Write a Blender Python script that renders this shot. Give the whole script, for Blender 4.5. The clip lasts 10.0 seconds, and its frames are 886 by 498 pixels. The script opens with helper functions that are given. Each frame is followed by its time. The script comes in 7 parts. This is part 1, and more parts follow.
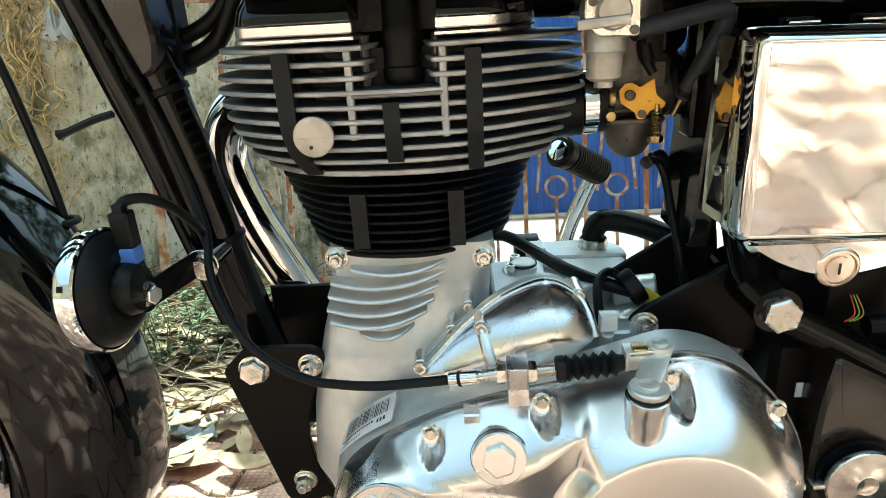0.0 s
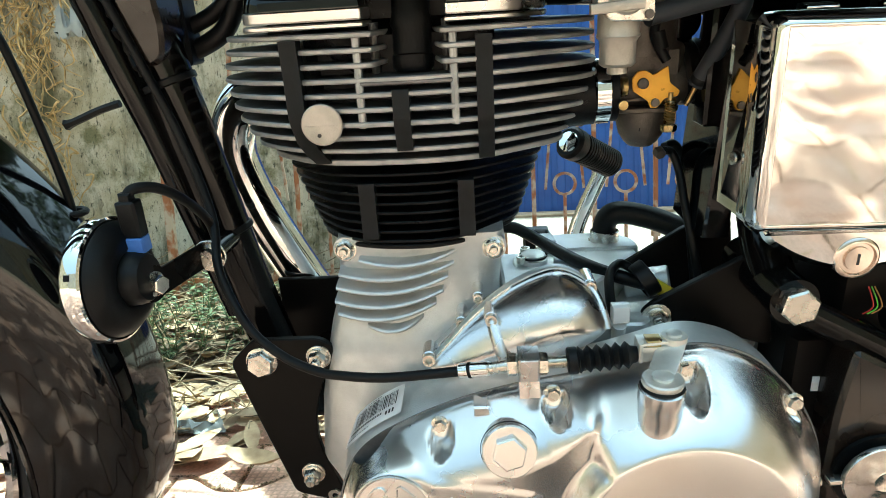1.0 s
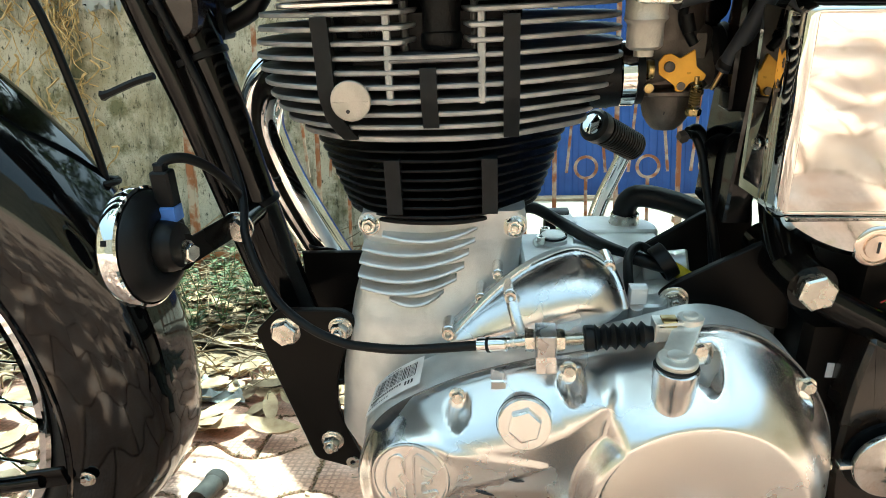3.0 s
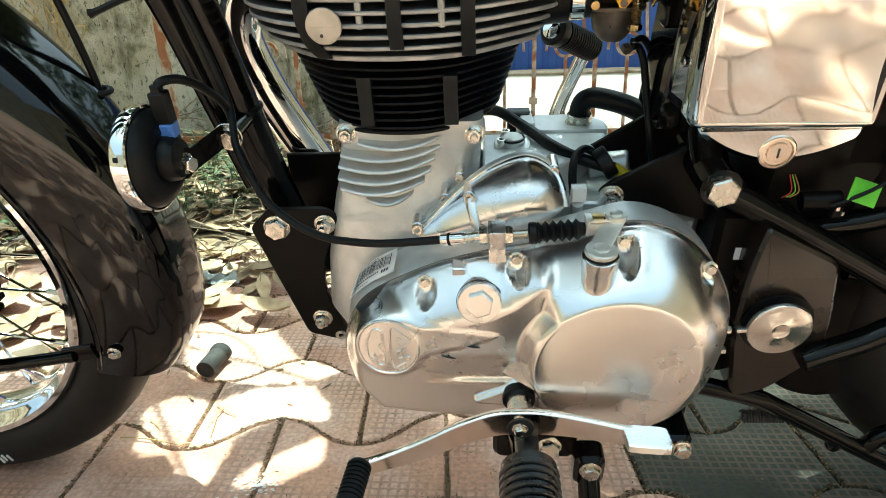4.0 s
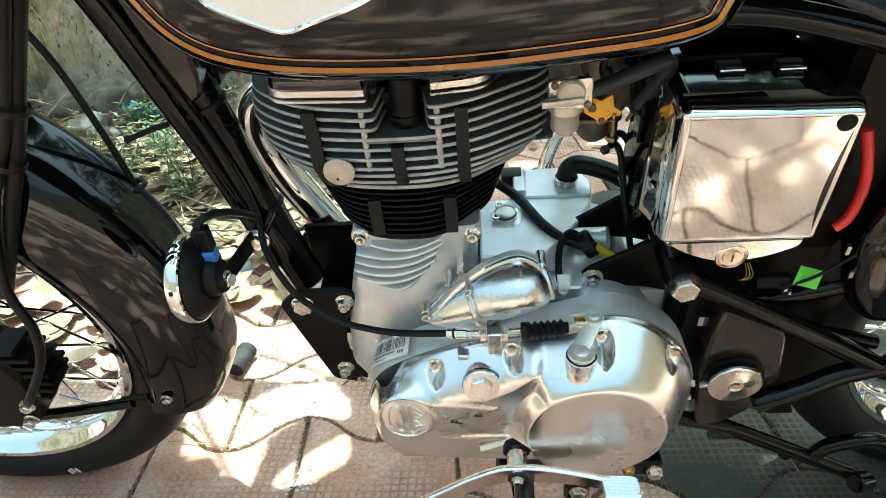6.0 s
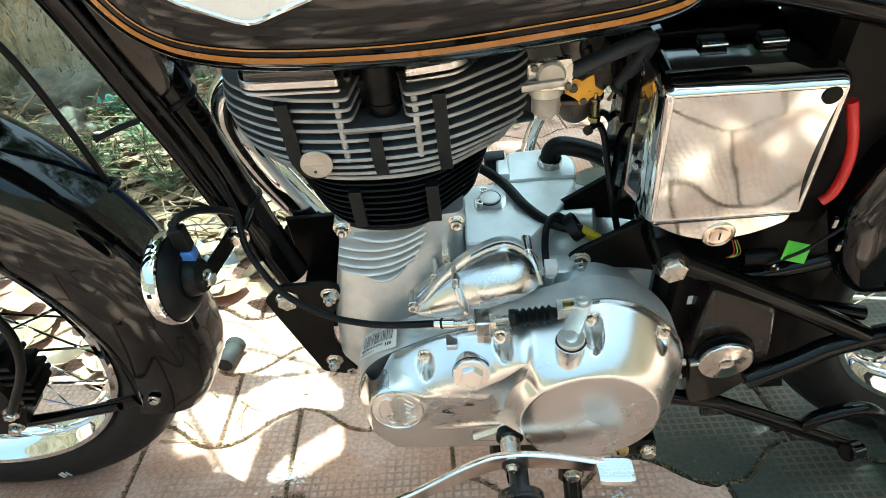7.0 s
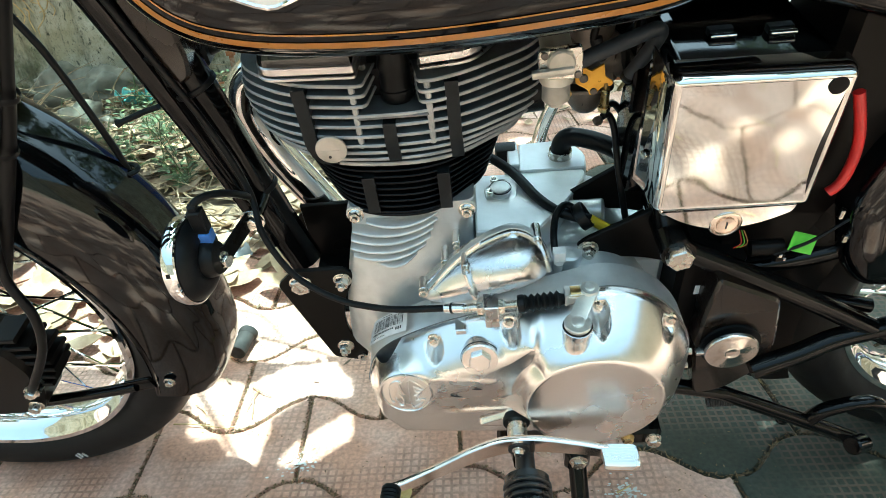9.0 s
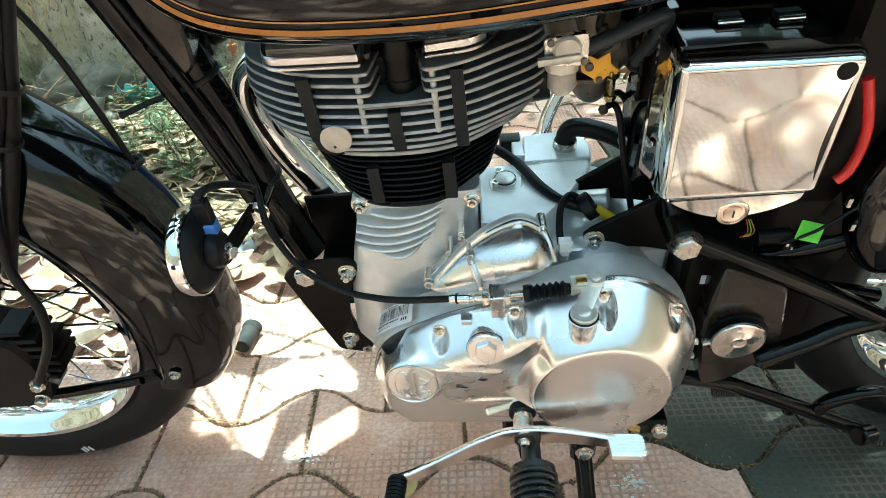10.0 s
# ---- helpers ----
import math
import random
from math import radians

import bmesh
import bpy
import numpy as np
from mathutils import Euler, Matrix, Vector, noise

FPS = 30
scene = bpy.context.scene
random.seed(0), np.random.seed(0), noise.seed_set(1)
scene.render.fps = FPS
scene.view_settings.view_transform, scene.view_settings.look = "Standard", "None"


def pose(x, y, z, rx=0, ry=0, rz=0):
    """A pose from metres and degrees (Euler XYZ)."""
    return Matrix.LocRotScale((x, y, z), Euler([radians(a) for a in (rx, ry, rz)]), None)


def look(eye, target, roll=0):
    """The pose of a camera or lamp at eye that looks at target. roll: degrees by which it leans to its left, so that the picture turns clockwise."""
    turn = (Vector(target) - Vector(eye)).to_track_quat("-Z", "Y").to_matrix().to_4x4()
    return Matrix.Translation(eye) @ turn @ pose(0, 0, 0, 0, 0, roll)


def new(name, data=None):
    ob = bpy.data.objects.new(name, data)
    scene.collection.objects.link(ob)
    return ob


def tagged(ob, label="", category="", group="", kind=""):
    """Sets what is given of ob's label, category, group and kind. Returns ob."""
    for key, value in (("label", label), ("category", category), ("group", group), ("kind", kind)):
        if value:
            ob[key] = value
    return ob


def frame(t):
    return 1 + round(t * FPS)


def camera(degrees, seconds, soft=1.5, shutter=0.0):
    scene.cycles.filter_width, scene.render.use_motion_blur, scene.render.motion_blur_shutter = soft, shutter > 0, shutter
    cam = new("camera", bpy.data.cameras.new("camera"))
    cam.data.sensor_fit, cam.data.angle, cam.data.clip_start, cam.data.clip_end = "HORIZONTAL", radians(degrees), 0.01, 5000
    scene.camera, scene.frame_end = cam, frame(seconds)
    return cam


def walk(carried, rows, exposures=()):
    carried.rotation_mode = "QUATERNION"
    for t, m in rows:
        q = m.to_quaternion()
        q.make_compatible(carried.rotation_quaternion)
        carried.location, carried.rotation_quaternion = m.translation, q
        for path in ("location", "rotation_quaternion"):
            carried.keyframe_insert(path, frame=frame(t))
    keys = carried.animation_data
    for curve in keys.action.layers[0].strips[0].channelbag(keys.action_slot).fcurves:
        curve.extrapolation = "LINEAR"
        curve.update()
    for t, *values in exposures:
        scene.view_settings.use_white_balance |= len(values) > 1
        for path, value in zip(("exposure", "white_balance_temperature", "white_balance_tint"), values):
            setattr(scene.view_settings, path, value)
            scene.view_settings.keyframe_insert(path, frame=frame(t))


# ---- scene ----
cam = camera(70.7, 10.0, 0.6)
PATH = [
    (0, (0.023, -0.002, 0.54), (-0.074, 1.98, 0.295), -2.6),
    (0.5, (0.022, 0.001, 0.536), (-0.094, 1.982, 0.285), -2.6),
    (1, (0.021, 0.003, 0.534), (-0.1, 1.984, 0.284), -2.6),
    (1.5, (0.019, 0.004, 0.532), (-0.101, 1.985, 0.285), -2.4),
    (2, (0.019, 0.003, 0.532), (-0.103, 1.985, 0.29), -2.4),
    (2.2, (0.021, 0.002, 0.531), (-0.107, 1.985, 0.3), -2.3),
    (3.3, (0.018, -0.02, 0.534), (-0.174, 1.93, 0.13), -1.3),
    (3.5, (0.021, -0.034, 0.54), (-0.178, 1.895, 0.05), -1.7),
    (4, (0.038, -0.071, 0.568), (-0.094, 1.802, -0.122), -1.8),
    (4.5, (0.047, -0.079, 0.623), (-0.074, 1.681, -0.32), -2.0),
    (5, (0.048, -0.086, 0.685), (-0.015, 1.641, -0.322), -1.0),
    (5.5, (0.043, -0.087, 0.745), (-0.088, 1.683, -0.178), -3.0),
    (7, (0.047, -0.071, 0.747), (-0.059, 1.665, -0.242), -6.1),
    (7.5, (0.05, -0.07, 0.743), (-0.053, 1.66, -0.255), -5.8),
    (8, (0.048, -0.076, 0.743), (-0.073, 1.658, -0.247), -5.6),
    (8.5, (0.048, -0.081, 0.744), (-0.077, 1.655, -0.242), -5.6),
    (9, (0.047, -0.087, 0.743), (-0.093, 1.645, -0.247), -5.9),
    (9.5, (0.044, -0.087, 0.739), (-0.102, 1.641, -0.257), -5.8),
    (10, (0.044, -0.088, 0.738), (-0.105, 1.637, -0.263), -6.3),
]
EXPOSURES = [(0, 1.60, 5000, -20), (2.2, 1.62, 5000, -20), (3.5, 1.57, 5200, -19), (4.5, 1.48, 5400, -18), (5.5, 1.55, 5100, -19), (7.0, 1.66, 4850, -21), (10, 1.68, 4850, -21)]
walk(cam, [(t, look(eye, target, roll)) for t, eye, target, roll in PATH], EXPOSURES)

# ---- light: open sky under an added, unseen tree; sun almost overhead ----
SUN_TO = Vector((0.05, 0.18, 0.98)).normalized()
world = bpy.data.worlds.new("world")
scene.world = world
world.use_nodes = True
wn = world.node_tree
sky = wn.nodes.new("ShaderNodeTexSky")
sky.sky_type = "NISHITA"
sky.sun_disc = False
sky.sun_elevation = math.asin(SUN_TO.z)
sky.sun_rotation = math.atan2(SUN_TO.x, SUN_TO.y)
sky.air_density, sky.dust_density, sky.ozone_density = 0.8, 10.0, 0.3
haze = wn.nodes.new("ShaderNodeHueSaturation")
haze.inputs["Saturation"].default_value = 0.55
wn.links.new(sky.outputs["Color"], haze.inputs["Color"])
wn.links.new(haze.outputs["Color"], wn.nodes["Background"].inputs["Color"])
wn.nodes["Background"].inputs["Strength"].default_value = 0.15
sun = new("sun", bpy.data.lights.new("sun", "SUN"))
sun.data.energy, sun.data.angle, sun.data.color = 4.5, radians(0.53), (1.0, 0.94, 0.84)
sun.matrix_world = look(SUN_TO * 20, (0, 0, 0))

# ---- geometry helpers: a shape is (verts, faces) ----
def join(*shapes):
    v, f = [], []
    for sv, sf in shapes:
        o = len(v)
        v += [tuple(p) for p in sv]
        f += [tuple(i + o for i in face) for face in sf]
    return v, f


def xf(shape, m):
    return [tuple(m @ Vector(p)) for p in shape[0]], list(shape[1])


def flip(shape):
    return shape[0], [tuple(reversed(f)) for f in shape[1]]


def loft(rings, cap=True, closed=True, loop=False):
    n = len(rings[0])
    v = [tuple(p) for r in rings for p in r]
    f = []
    last = len(rings) if loop else len(rings) - 1
    for i in range(last):
        a, b = i * n, ((i + 1) % len(rings)) * n
        for j in range(n if closed else n - 1):
            k = (j + 1) % n
            f.append((a + j, a + k, b + k, b + j))
    if cap and not loop:
        f.append(tuple(reversed(range(n))))
        f.append(tuple(range((len(rings) - 1) * n, len(rings) * n)))
    return v, f


def smooth_path(pts, res=6, closed=False):
    p = [Vector(q) for q in pts]
    out, n = [], len(p)
    for i in range(n if closed else n - 1):
        if closed:
            a, b, c, d = p[(i - 1) % n], p[i], p[(i + 1) % n], p[(i + 2) % n]
        else:
            a, b, c, d = p[max(i - 1, 0)], p[i], p[i + 1], p[min(i + 2, n - 1)]
        for k in range(res):
            t = k / res
            out.append(0.5 * ((2 * b) + (c - a) * t + (2 * a - 5 * b + 4 * c - d) * t * t + (3 * b - a - 3 * c + d) * t ** 3))
    if not closed:
        out.append(p[-1])
    return out


def tube(pts, r, n=12, res=6, loop=False, squash=1.0):
    path = smooth_path(pts, res, loop) if res > 1 else [Vector(p) for p in pts]
    m = len(path)
    rad = (lambda i: r) if not isinstance(r, (list, tuple)) else (lambda i: float(np.interp(i / max(m - 1, 1) * (len(r) - 1), range(len(r)), r)))
    rings, up = [], None
    for i, p in enumerate(path):
        q = path[(i + 1) % m] - path[i - 1] if loop else path[min(i + 1, m - 1)] - path[max(i - 1, 0)]
        q = q.normalized()
        if up is None:
            up = q.orthogonal().normalized()
        up = (up - q * up.dot(q)).normalized()
        side = q.cross(up)
        rings.append([p + (up * math.cos(a) * squash + side * math.sin(a)) * rad(i) for a in (2 * math.pi * k / n for k in range(n))])
    return loft(rings, True, True, loop)


def lathe(profile, origin, axis, n=32, cap=True):
    """profile: (radius, distance along the axis) pairs."""
    m = Matrix.Translation(origin) @ Vector(axis).to_track_quat("Z", "Y").to_matrix().to_4x4()
    rings = [[m @ Vector((max(r, 1e-5) * math.cos(2 * math.pi * k / n), max(r, 1e-5) * math.sin(2 * math.pi * k / n), a)) for k in range(n)] for r, a in profile]
    return loft(rings, cap)


def cyl(p0, p1, r, n=20, bev=0.0):
    d = (Vector(p1) - Vector(p0))
    h = d.length
    b = min(bev, h / 2, r)
    prof = [(r, 0), (r, h)] if not b else [(r - b, 0), (r, b), (r, h - b), (r - b, h)]
    return lathe(prof, p0, d, n)


def rpoly(pts, r, n=5):
    out, m = [], len(pts)
    for i in range(m):
        a, b, c = Vector(pts[i - 1]), Vector(pts[i]), Vector(pts[(i + 1) % m])
        rr = r[i] if isinstance(r, (list, tuple)) else r
        if rr <= 0:
            out.append(b)
            continue
        u, w = (a - b), (c - b)
        rr = min(rr, u.length * 0.49, w.length * 0.49)
        s, e = b + u.normalized() * rr, b + w.normalized() * rr
        for k in range(n + 1):
            t = k / n
            out.append(s * (1 - t) ** 2 + b * 2 * t * (1 - t) + e * t * t)
    return out


def inset(poly, d):
    """Moves a closed 2D outline inwards by d (outwards if negative)."""
    m = len(poly)
    area = sum(poly[i].x * poly[(i + 1) % m].y - poly[(i + 1) % m].x * poly[i].y for i in range(m))
    s = 1 if area > 0 else -1
    out = []
    for i in range(m):
        t = (poly[(i + 1) % m] - poly[i - 1])
        t = t.normalized() if t.length else Vector((1, 0))
        out.append(poly[i] + Vector((-t.y, t.x)) * d * s)
    return out


def prism(outline, y0, y1, bev=0.001):
    """An outline in x and z, between two depths, with chamfered rims."""
    o = [Vector(p) for p in outline]
    area = sum(o[i].x * o[(i + 1) % len(o)].y - o[(i + 1) % len(o)].x * o[i].y for i in range(len(o)))
    if area < 0:
        o.reverse()
    i = inset(o, bev)
    seq = [(i, y0), (o, y0 + bev), (o, y1 - bev), (i, y1)] if bev else [(o, y0), (o, y1)]
    return loft([[(p.x, y, p.y) for p in loop] for loop, y in seq])


def slab(outline, z0, z1, bev=0.0006):
    """An outline in x and y, between two heights."""
    v, f = prism(outline, z0, z1, bev)
    return flip(([(a, c, b) for a, b, c in v], f))


def block(x0, x1, y0, y1, z0, z1, bev=0.002, r=0.0):
    pts = [(x0, z0), (x1, z0), (x1, z1), (x0, z1)]
    return prism(rpoly(pts, r) if r else [Vector(p) for p in pts], y0, y1, bev)


def beam(p0, p1, w, h, bev=0.002, up=(0, 0, 1)):
    """A bar of section w x h from p0 to p1; h along up."""
    d = Vector(p1) - Vector(p0)
    side = d.cross(Vector(up)).normalized()
    top = side.cross(d).normalized()
    sec = rpoly([(-w / 2, -h / 2), (w / 2, -h / 2), (w / 2, h / 2), (-w / 2, h / 2)], bev, 2)
    return loft([[Vector(p) + side * s.x + top * s.y for s in sec] for p in (p0, p1)])


def hexhead(p, axis, af, h, washer=0.0, wt=0.0015, flange=0.0, stub=0.0):
    """A hexagon bolt head on a washer, facing along axis."""
    a = Vector(axis).normalized()
    p = Vector(p)
    shapes = []
    if washer:
        shapes.append(lathe([(washer, 0), (washer, wt * 0.7), (washer - 0.0006, wt)], p, a, 28))
        p = p + a * wt
    if flange:
        shapes.append(lathe([(flange, 0), (flange, 0.001), (af * 0.52, 0.0022)], p, a, 24))
    c = af / math.sqrt(3)
    m = Matrix.Translation(p) @ a.to_track_quat("Z", "Y").to_matrix().to_4x4()
    rings = []
    for rr, z in ((c, 0), (c, h - 0.0012), (c * 0.88, h)):
        rings.append([m @ Vector((rr * math.cos(math.pi / 3 * k + 0.3), rr * math.sin(math.pi / 3 * k + 0.3), z)) for k in range(6)])
    shapes.append(loft(rings))
    if stub:
        shapes.append(lathe([(af * 0.3, 0), (af * 0.3, h + stub - 0.001), (af * 0.24, h + stub)], p, a, 14))
    return join(*shapes)


def step(a, b, x):
    t = min(max((x - a) / (b - a), 0.0), 1.0)
    return t * t * (3 - 2 * t)


class Puff:
    """A bulging pressing: an outline in x and z whose face swells towards -y."""

    def __init__(self, outline, spine, y_edge, height, shoulder, extra=None, res=6, power=0.5, lean=(0.0, 0.0)):
        self.o = [Vector((p.x, p.y)) for p in smooth_path([(x, z, 0) for x, z in outline], res, True)]
        self.spine = [Vector(s) for s in spine]
        self.y, self.h, self.s, self.extra, self.power, self.lean = y_edge, height, shoulder, extra, power, lean
        self.oa = np.array([(p.x, p.y) for p in self.o])

    def near(self, p):
        a, b = self.spine
        t = min(max((p - a).dot(b - a) / (b - a).length_squared, 0), 1)
        return a + (b - a) * t

    def dist(self, x, z):
        a, b = self.oa, np.roll(self.oa, -1, 0)
        d = b - a
        t = np.clip(((np.array((x, z)) - a) * d).sum(1) / (d * d).sum(1), 0, 1)
        return float(np.sqrt((((a + d * t[:, None]) - (x, z)) ** 2).sum(1).min()))

    def depth(self, x, z, d=None):
        d = self.dist(x, z) if d is None else d
        u = min(d / self.s, 1.0)
        h = self.h * max(1 - (1 - u) ** 2, 0) ** self.power
        if self.extra:
            h = self.extra(x, z, d, h)
        return self.y - h - self.lean[0] * (self.lean[1] - z)

    def on(self, x, z, lift=0.0005):
        return Vector((x, self.depth(x, z) - lift, z))

    def normal(self, x, z, e=0.003):
        dx = (self.depth(x + e, z) - self.depth(x - e, z)) / (2 * e)
        dz = (self.depth(x, z + e) - self.depth(x, z - e)) / (2 * e)
        return Vector((dx, -1, dz)).normalized()

    def shape(self, rings=40, back=0.0):
        out = []
        if back:
            out.append([(p.x, self.y + back, p.y) for p in self.o])
        for k in range(rings + 1):
            f = (k / rings) ** 1.35 * 0.985
            row = []
            for p in self.o:
                q = p + (self.near(p) - p) * f
                row.append((q.x, self.depth(q.x, q.y, 0.0 if k == 0 else None), q.y))
            out.append(row)
        v, f = loft(out, cap=False)
        n = len(self.o)
        f.append(tuple(range(len(v) - n, len(v))))
        if back:
            f.append(tuple(reversed(range(n))))
        return flip((v, f)) if self.ccw() else (v, f)

    def ccw(self):
        o = self.o
        return sum(o[i].x * o[(i + 1) % len(o)].y - o[(i + 1) % len(o)].x * o[i].y for i in range(len(o))) < 0


# ---- materials ----
def mat(name, col, rough=0.5, metal=0.0, col2=None, scale=30.0, mix=(0.4, 0.65), bump=0.0, bscale=300.0, rvar=0.1, coat=0.0, spec=0.5, per_object=0.0, per_island=0.0, stretch=None, detail=6.0, space="Object"):
    m = bpy.data.materials.new(name)
    m.use_nodes = True
    t = m.node_tree
    b = t.nodes["Principled BSDF"]
    b.inputs["Metallic"].default_value = metal
    b.inputs["Coat Weight"].default_value = coat
    b.inputs["Coat Roughness"].default_value = 0.04
    b.inputs["Specular IOR Level"].default_value = spec
    co = t.nodes.new("ShaderNodeTexCoord")
    src = co.outputs[space]
    if stretch:
        mp = t.nodes.new("ShaderNodeMapping")
        mp.inputs["Scale"].default_value = stretch
        t.links.new(src, mp.inputs["Vector"])
        src = mp.outputs["Vector"]
    n1 = t.nodes.new("ShaderNodeTexNoise")
    n1.inputs["Scale"].default_value = scale
    n1.inputs["Detail"].default_value = detail
    t.links.new(src, n1.inputs["Vector"])
    ramp = t.nodes.new("ShaderNodeMapRange")
    ramp.inputs["From Min"].default_value, ramp.inputs["From Max"].default_value = mix
    t.links.new(n1.outputs["Fac"], ramp.inputs["Value"])
    mx = t.nodes.new("ShaderNodeMix")
    mx.data_type = "RGBA"
    c2 = col2 if col2 else tuple(min(1.0, c * 0.78) for c in col)
    mx.inputs["A"].default_value = (*col, 1)
    mx.inputs["B"].default_value = (*c2, 1)
    t.links.new(ramp.outputs["Result"], mx.inputs["Factor"])
    out = mx.outputs["Result"]
    for amount, kind in ((per_object, "ShaderNodeObjectInfo"), (per_island, "ShaderNodeNewGeometry")):
        if amount:
            g = t.nodes.new(kind)
            hs = t.nodes.new("ShaderNodeHueSaturation")
            mr = t.nodes.new("ShaderNodeMapRange")
            mr.inputs["To Min"].default_value, mr.inputs["To Max"].default_value = 1 - amount, 1 + amount
            t.links.new(g.outputs["Random" if kind == "ShaderNodeObjectInfo" else "Random Per Island"], mr.inputs["Value"])
            t.links.new(mr.outputs["Result"], hs.inputs["Value"])
            t.links.new(out, hs.inputs["Color"])
            out = hs.outputs["Color"]
    t.links.new(out, b.inputs["Base Color"])
    n2 = t.nodes.new("ShaderNodeTexNoise")
    n2.inputs["Scale"].default_value = bscale
    n2.inputs["Detail"].default_value = 4
    t.links.new(src, n2.inputs["Vector"])
    rr = t.nodes.new("ShaderNodeMapRange")
    rr.inputs["From Min"].default_value, rr.inputs["From Max"].default_value = 0.3, 0.7
    rr.inputs["To Min"].default_value, rr.inputs["To Max"].default_value = max(rough - rvar, 0.02), min(rough + rvar, 1)
    t.links.new(n1.outputs["Fac"], rr.inputs["Value"])
    t.links.new(rr.outputs["Result"], b.inputs["Roughness"])
    if bump:
        bp = t.nodes.new("ShaderNodeBump")
        bp.inputs["Strength"].default_value = bump
        bp.inputs["Distance"].default_value = 0.001
        t.links.new(n2.outputs["Fac"], bp.inputs["Height"])
        t.links.new(bp.outputs["Normal"], b.inputs["Normal"])
    return m


POLISHED = mat("polished_aluminium", (0.80, 0.785, 0.77), 0.27, 1.0, (0.70, 0.685, 0.67), 9, rvar=0.07, bump=0.06, bscale=150)
CAST = mat("cast_aluminium", (0.68, 0.69, 0.68), 0.44, 0.72, (0.60, 0.61, 0.60), 60, bump=0.25, bscale=900, rvar=0.05)
PEGRUBBER = mat("ribbed_peg_rubber", (0.006, 0.0065, 0.007), 0.30, 0.0, (0.010, 0.011, 0.012), 60, bump=0.08, bscale=800, spec=0.6)
PLATED = mat("satin_zinc_plate", (0.76, 0.75, 0.70), 0.40, 0.75, (0.66, 0.65, 0.60), 90, rvar=0.06, bump=0.05, bscale=400)
# Cast aluminium lightened to stand for the bright light on the gearbox.
LITCAST = mat("lit_bright_casting", (0.80, 0.81, 0.80), 0.40, 0.35, (0.74, 0.75, 0.74), 50, bump=0.2, bscale=800, rvar=0.05)
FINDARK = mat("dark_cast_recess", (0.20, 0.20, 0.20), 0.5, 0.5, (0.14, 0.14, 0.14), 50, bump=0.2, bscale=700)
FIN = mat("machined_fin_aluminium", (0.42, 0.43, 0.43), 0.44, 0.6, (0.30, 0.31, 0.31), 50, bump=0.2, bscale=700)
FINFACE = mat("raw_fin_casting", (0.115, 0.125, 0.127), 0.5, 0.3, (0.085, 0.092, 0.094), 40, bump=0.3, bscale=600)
FINBLACK = mat("black_barrel_paint", (0.002, 0.0024, 0.0028), 0.36, 0.0, (0.004, 0.0045, 0.005), 80, bump=0.2, bscale=900, spec=0.16)
CHROME = mat("chrome", (0.86, 0.86, 0.86), 0.05, 1.0, (0.80, 0.80, 0.80), 12, rvar=0.02)
BOXCHROME = mat("dented_chrome_panel", (0.80, 0.78, 0.75), 0.05, 1.0, (0.76, 0.74, 0.71), 7, rvar=0.02, bump=0.035, bscale=40)
ZINC = mat("zinc_plated_steel", (0.72, 0.70, 0.64), 0.25, 1.0, (0.60, 0.57, 0.50), 120, rvar=0.1, bump=0.05, bscale=500)
BLACK = mat("black_frame_enamel", (0.0025, 0.0025, 0.0025), 0.09, 0.0, (0.004, 0.004, 0.004), 18, coat=0.0, rvar=0.06, spec=0.22)
GLOSS = mat("black_gloss_paint", (0.0015, 0.0017, 0.002), 0.06, 0.0, (0.0025, 0.0027, 0.003), 10, coat=0.0, rvar=0.02, spec=0.5)
SATIN = mat("black_satin_plate", (0.005, 0.0045, 0.004), 0.34, 0.0, (0.008, 0.007, 0.006), 14, rvar=0.08, bump=0.05, bscale=600, spec=0.10)
BRONZED = mat("dark_satin_enamel", (0.010, 0.007, 0.005), 0.24, 0.0, (0.014, 0.010, 0.007), 14, rvar=0.08, bump=0.03, bscale=300, spec=0.4, coat=0.25)
RUBBER = mat("black_rubber", (0.003, 0.0036, 0.0042), 0.44, 0.0, (0.006, 0.0067, 0.0073), 60, bump=0.1, bscale=800, spec=0.20)
HOSE = mat("grey_black_hose", (0.022, 0.026, 0.031), 0.48, 0.0, (0.030, 0.034, 0.040), 40, bump=0.1, bscale=500, spec=0.3)
# Chrome darkened in its colour so that the box side mirrors things dimly.
DIMCHROME = mat("dimmed_mirror_panel", (0.36, 0.37, 0.38), 0.05, 1.0, (0.30, 0.31, 0.32), 12, rvar=0.02)
# Steel tinted warm for ground mirrored in the lever; also the lock's brassy tone.
WARMTINT = mat("warm_tinted_steel", (0.80, 0.71, 0.63), 0.13, 1.0, (0.72, 0.63, 0.55), 30, rvar=0.05)
RUBBERGREY = mat("grey_rubber_pad", (0.008, 0.0095, 0.010), 0.45, 0.0, (0.013, 0.015, 0.016), 60, bump=0.1, bscale=800, spec=0.18)
TYRE = mat("tyre_rubber", (0.004, 0.0045, 0.005), 0.6, 0.0, (0.009, 0.009, 0.008), 25, bump=0.2, bscale=400, spec=0.3)
YELLOWZINC = mat("yellow_zinc_lever", (0.75, 0.42, 0.03), 0.35, 0.35, (0.62, 0.32, 0.02), 70, rvar=0.1)
BRASS = mat("brass", (0.50, 0.40, 0.20), 0.3, 1.0, (0.5, 0.36, 0.13), 80)
ORANGE = mat("gold_orange_pinstripe", (0.37, 0.165, 0.028), 0.30, 0.0, (0.32, 0.14, 0.022), 40, coat=0.3)
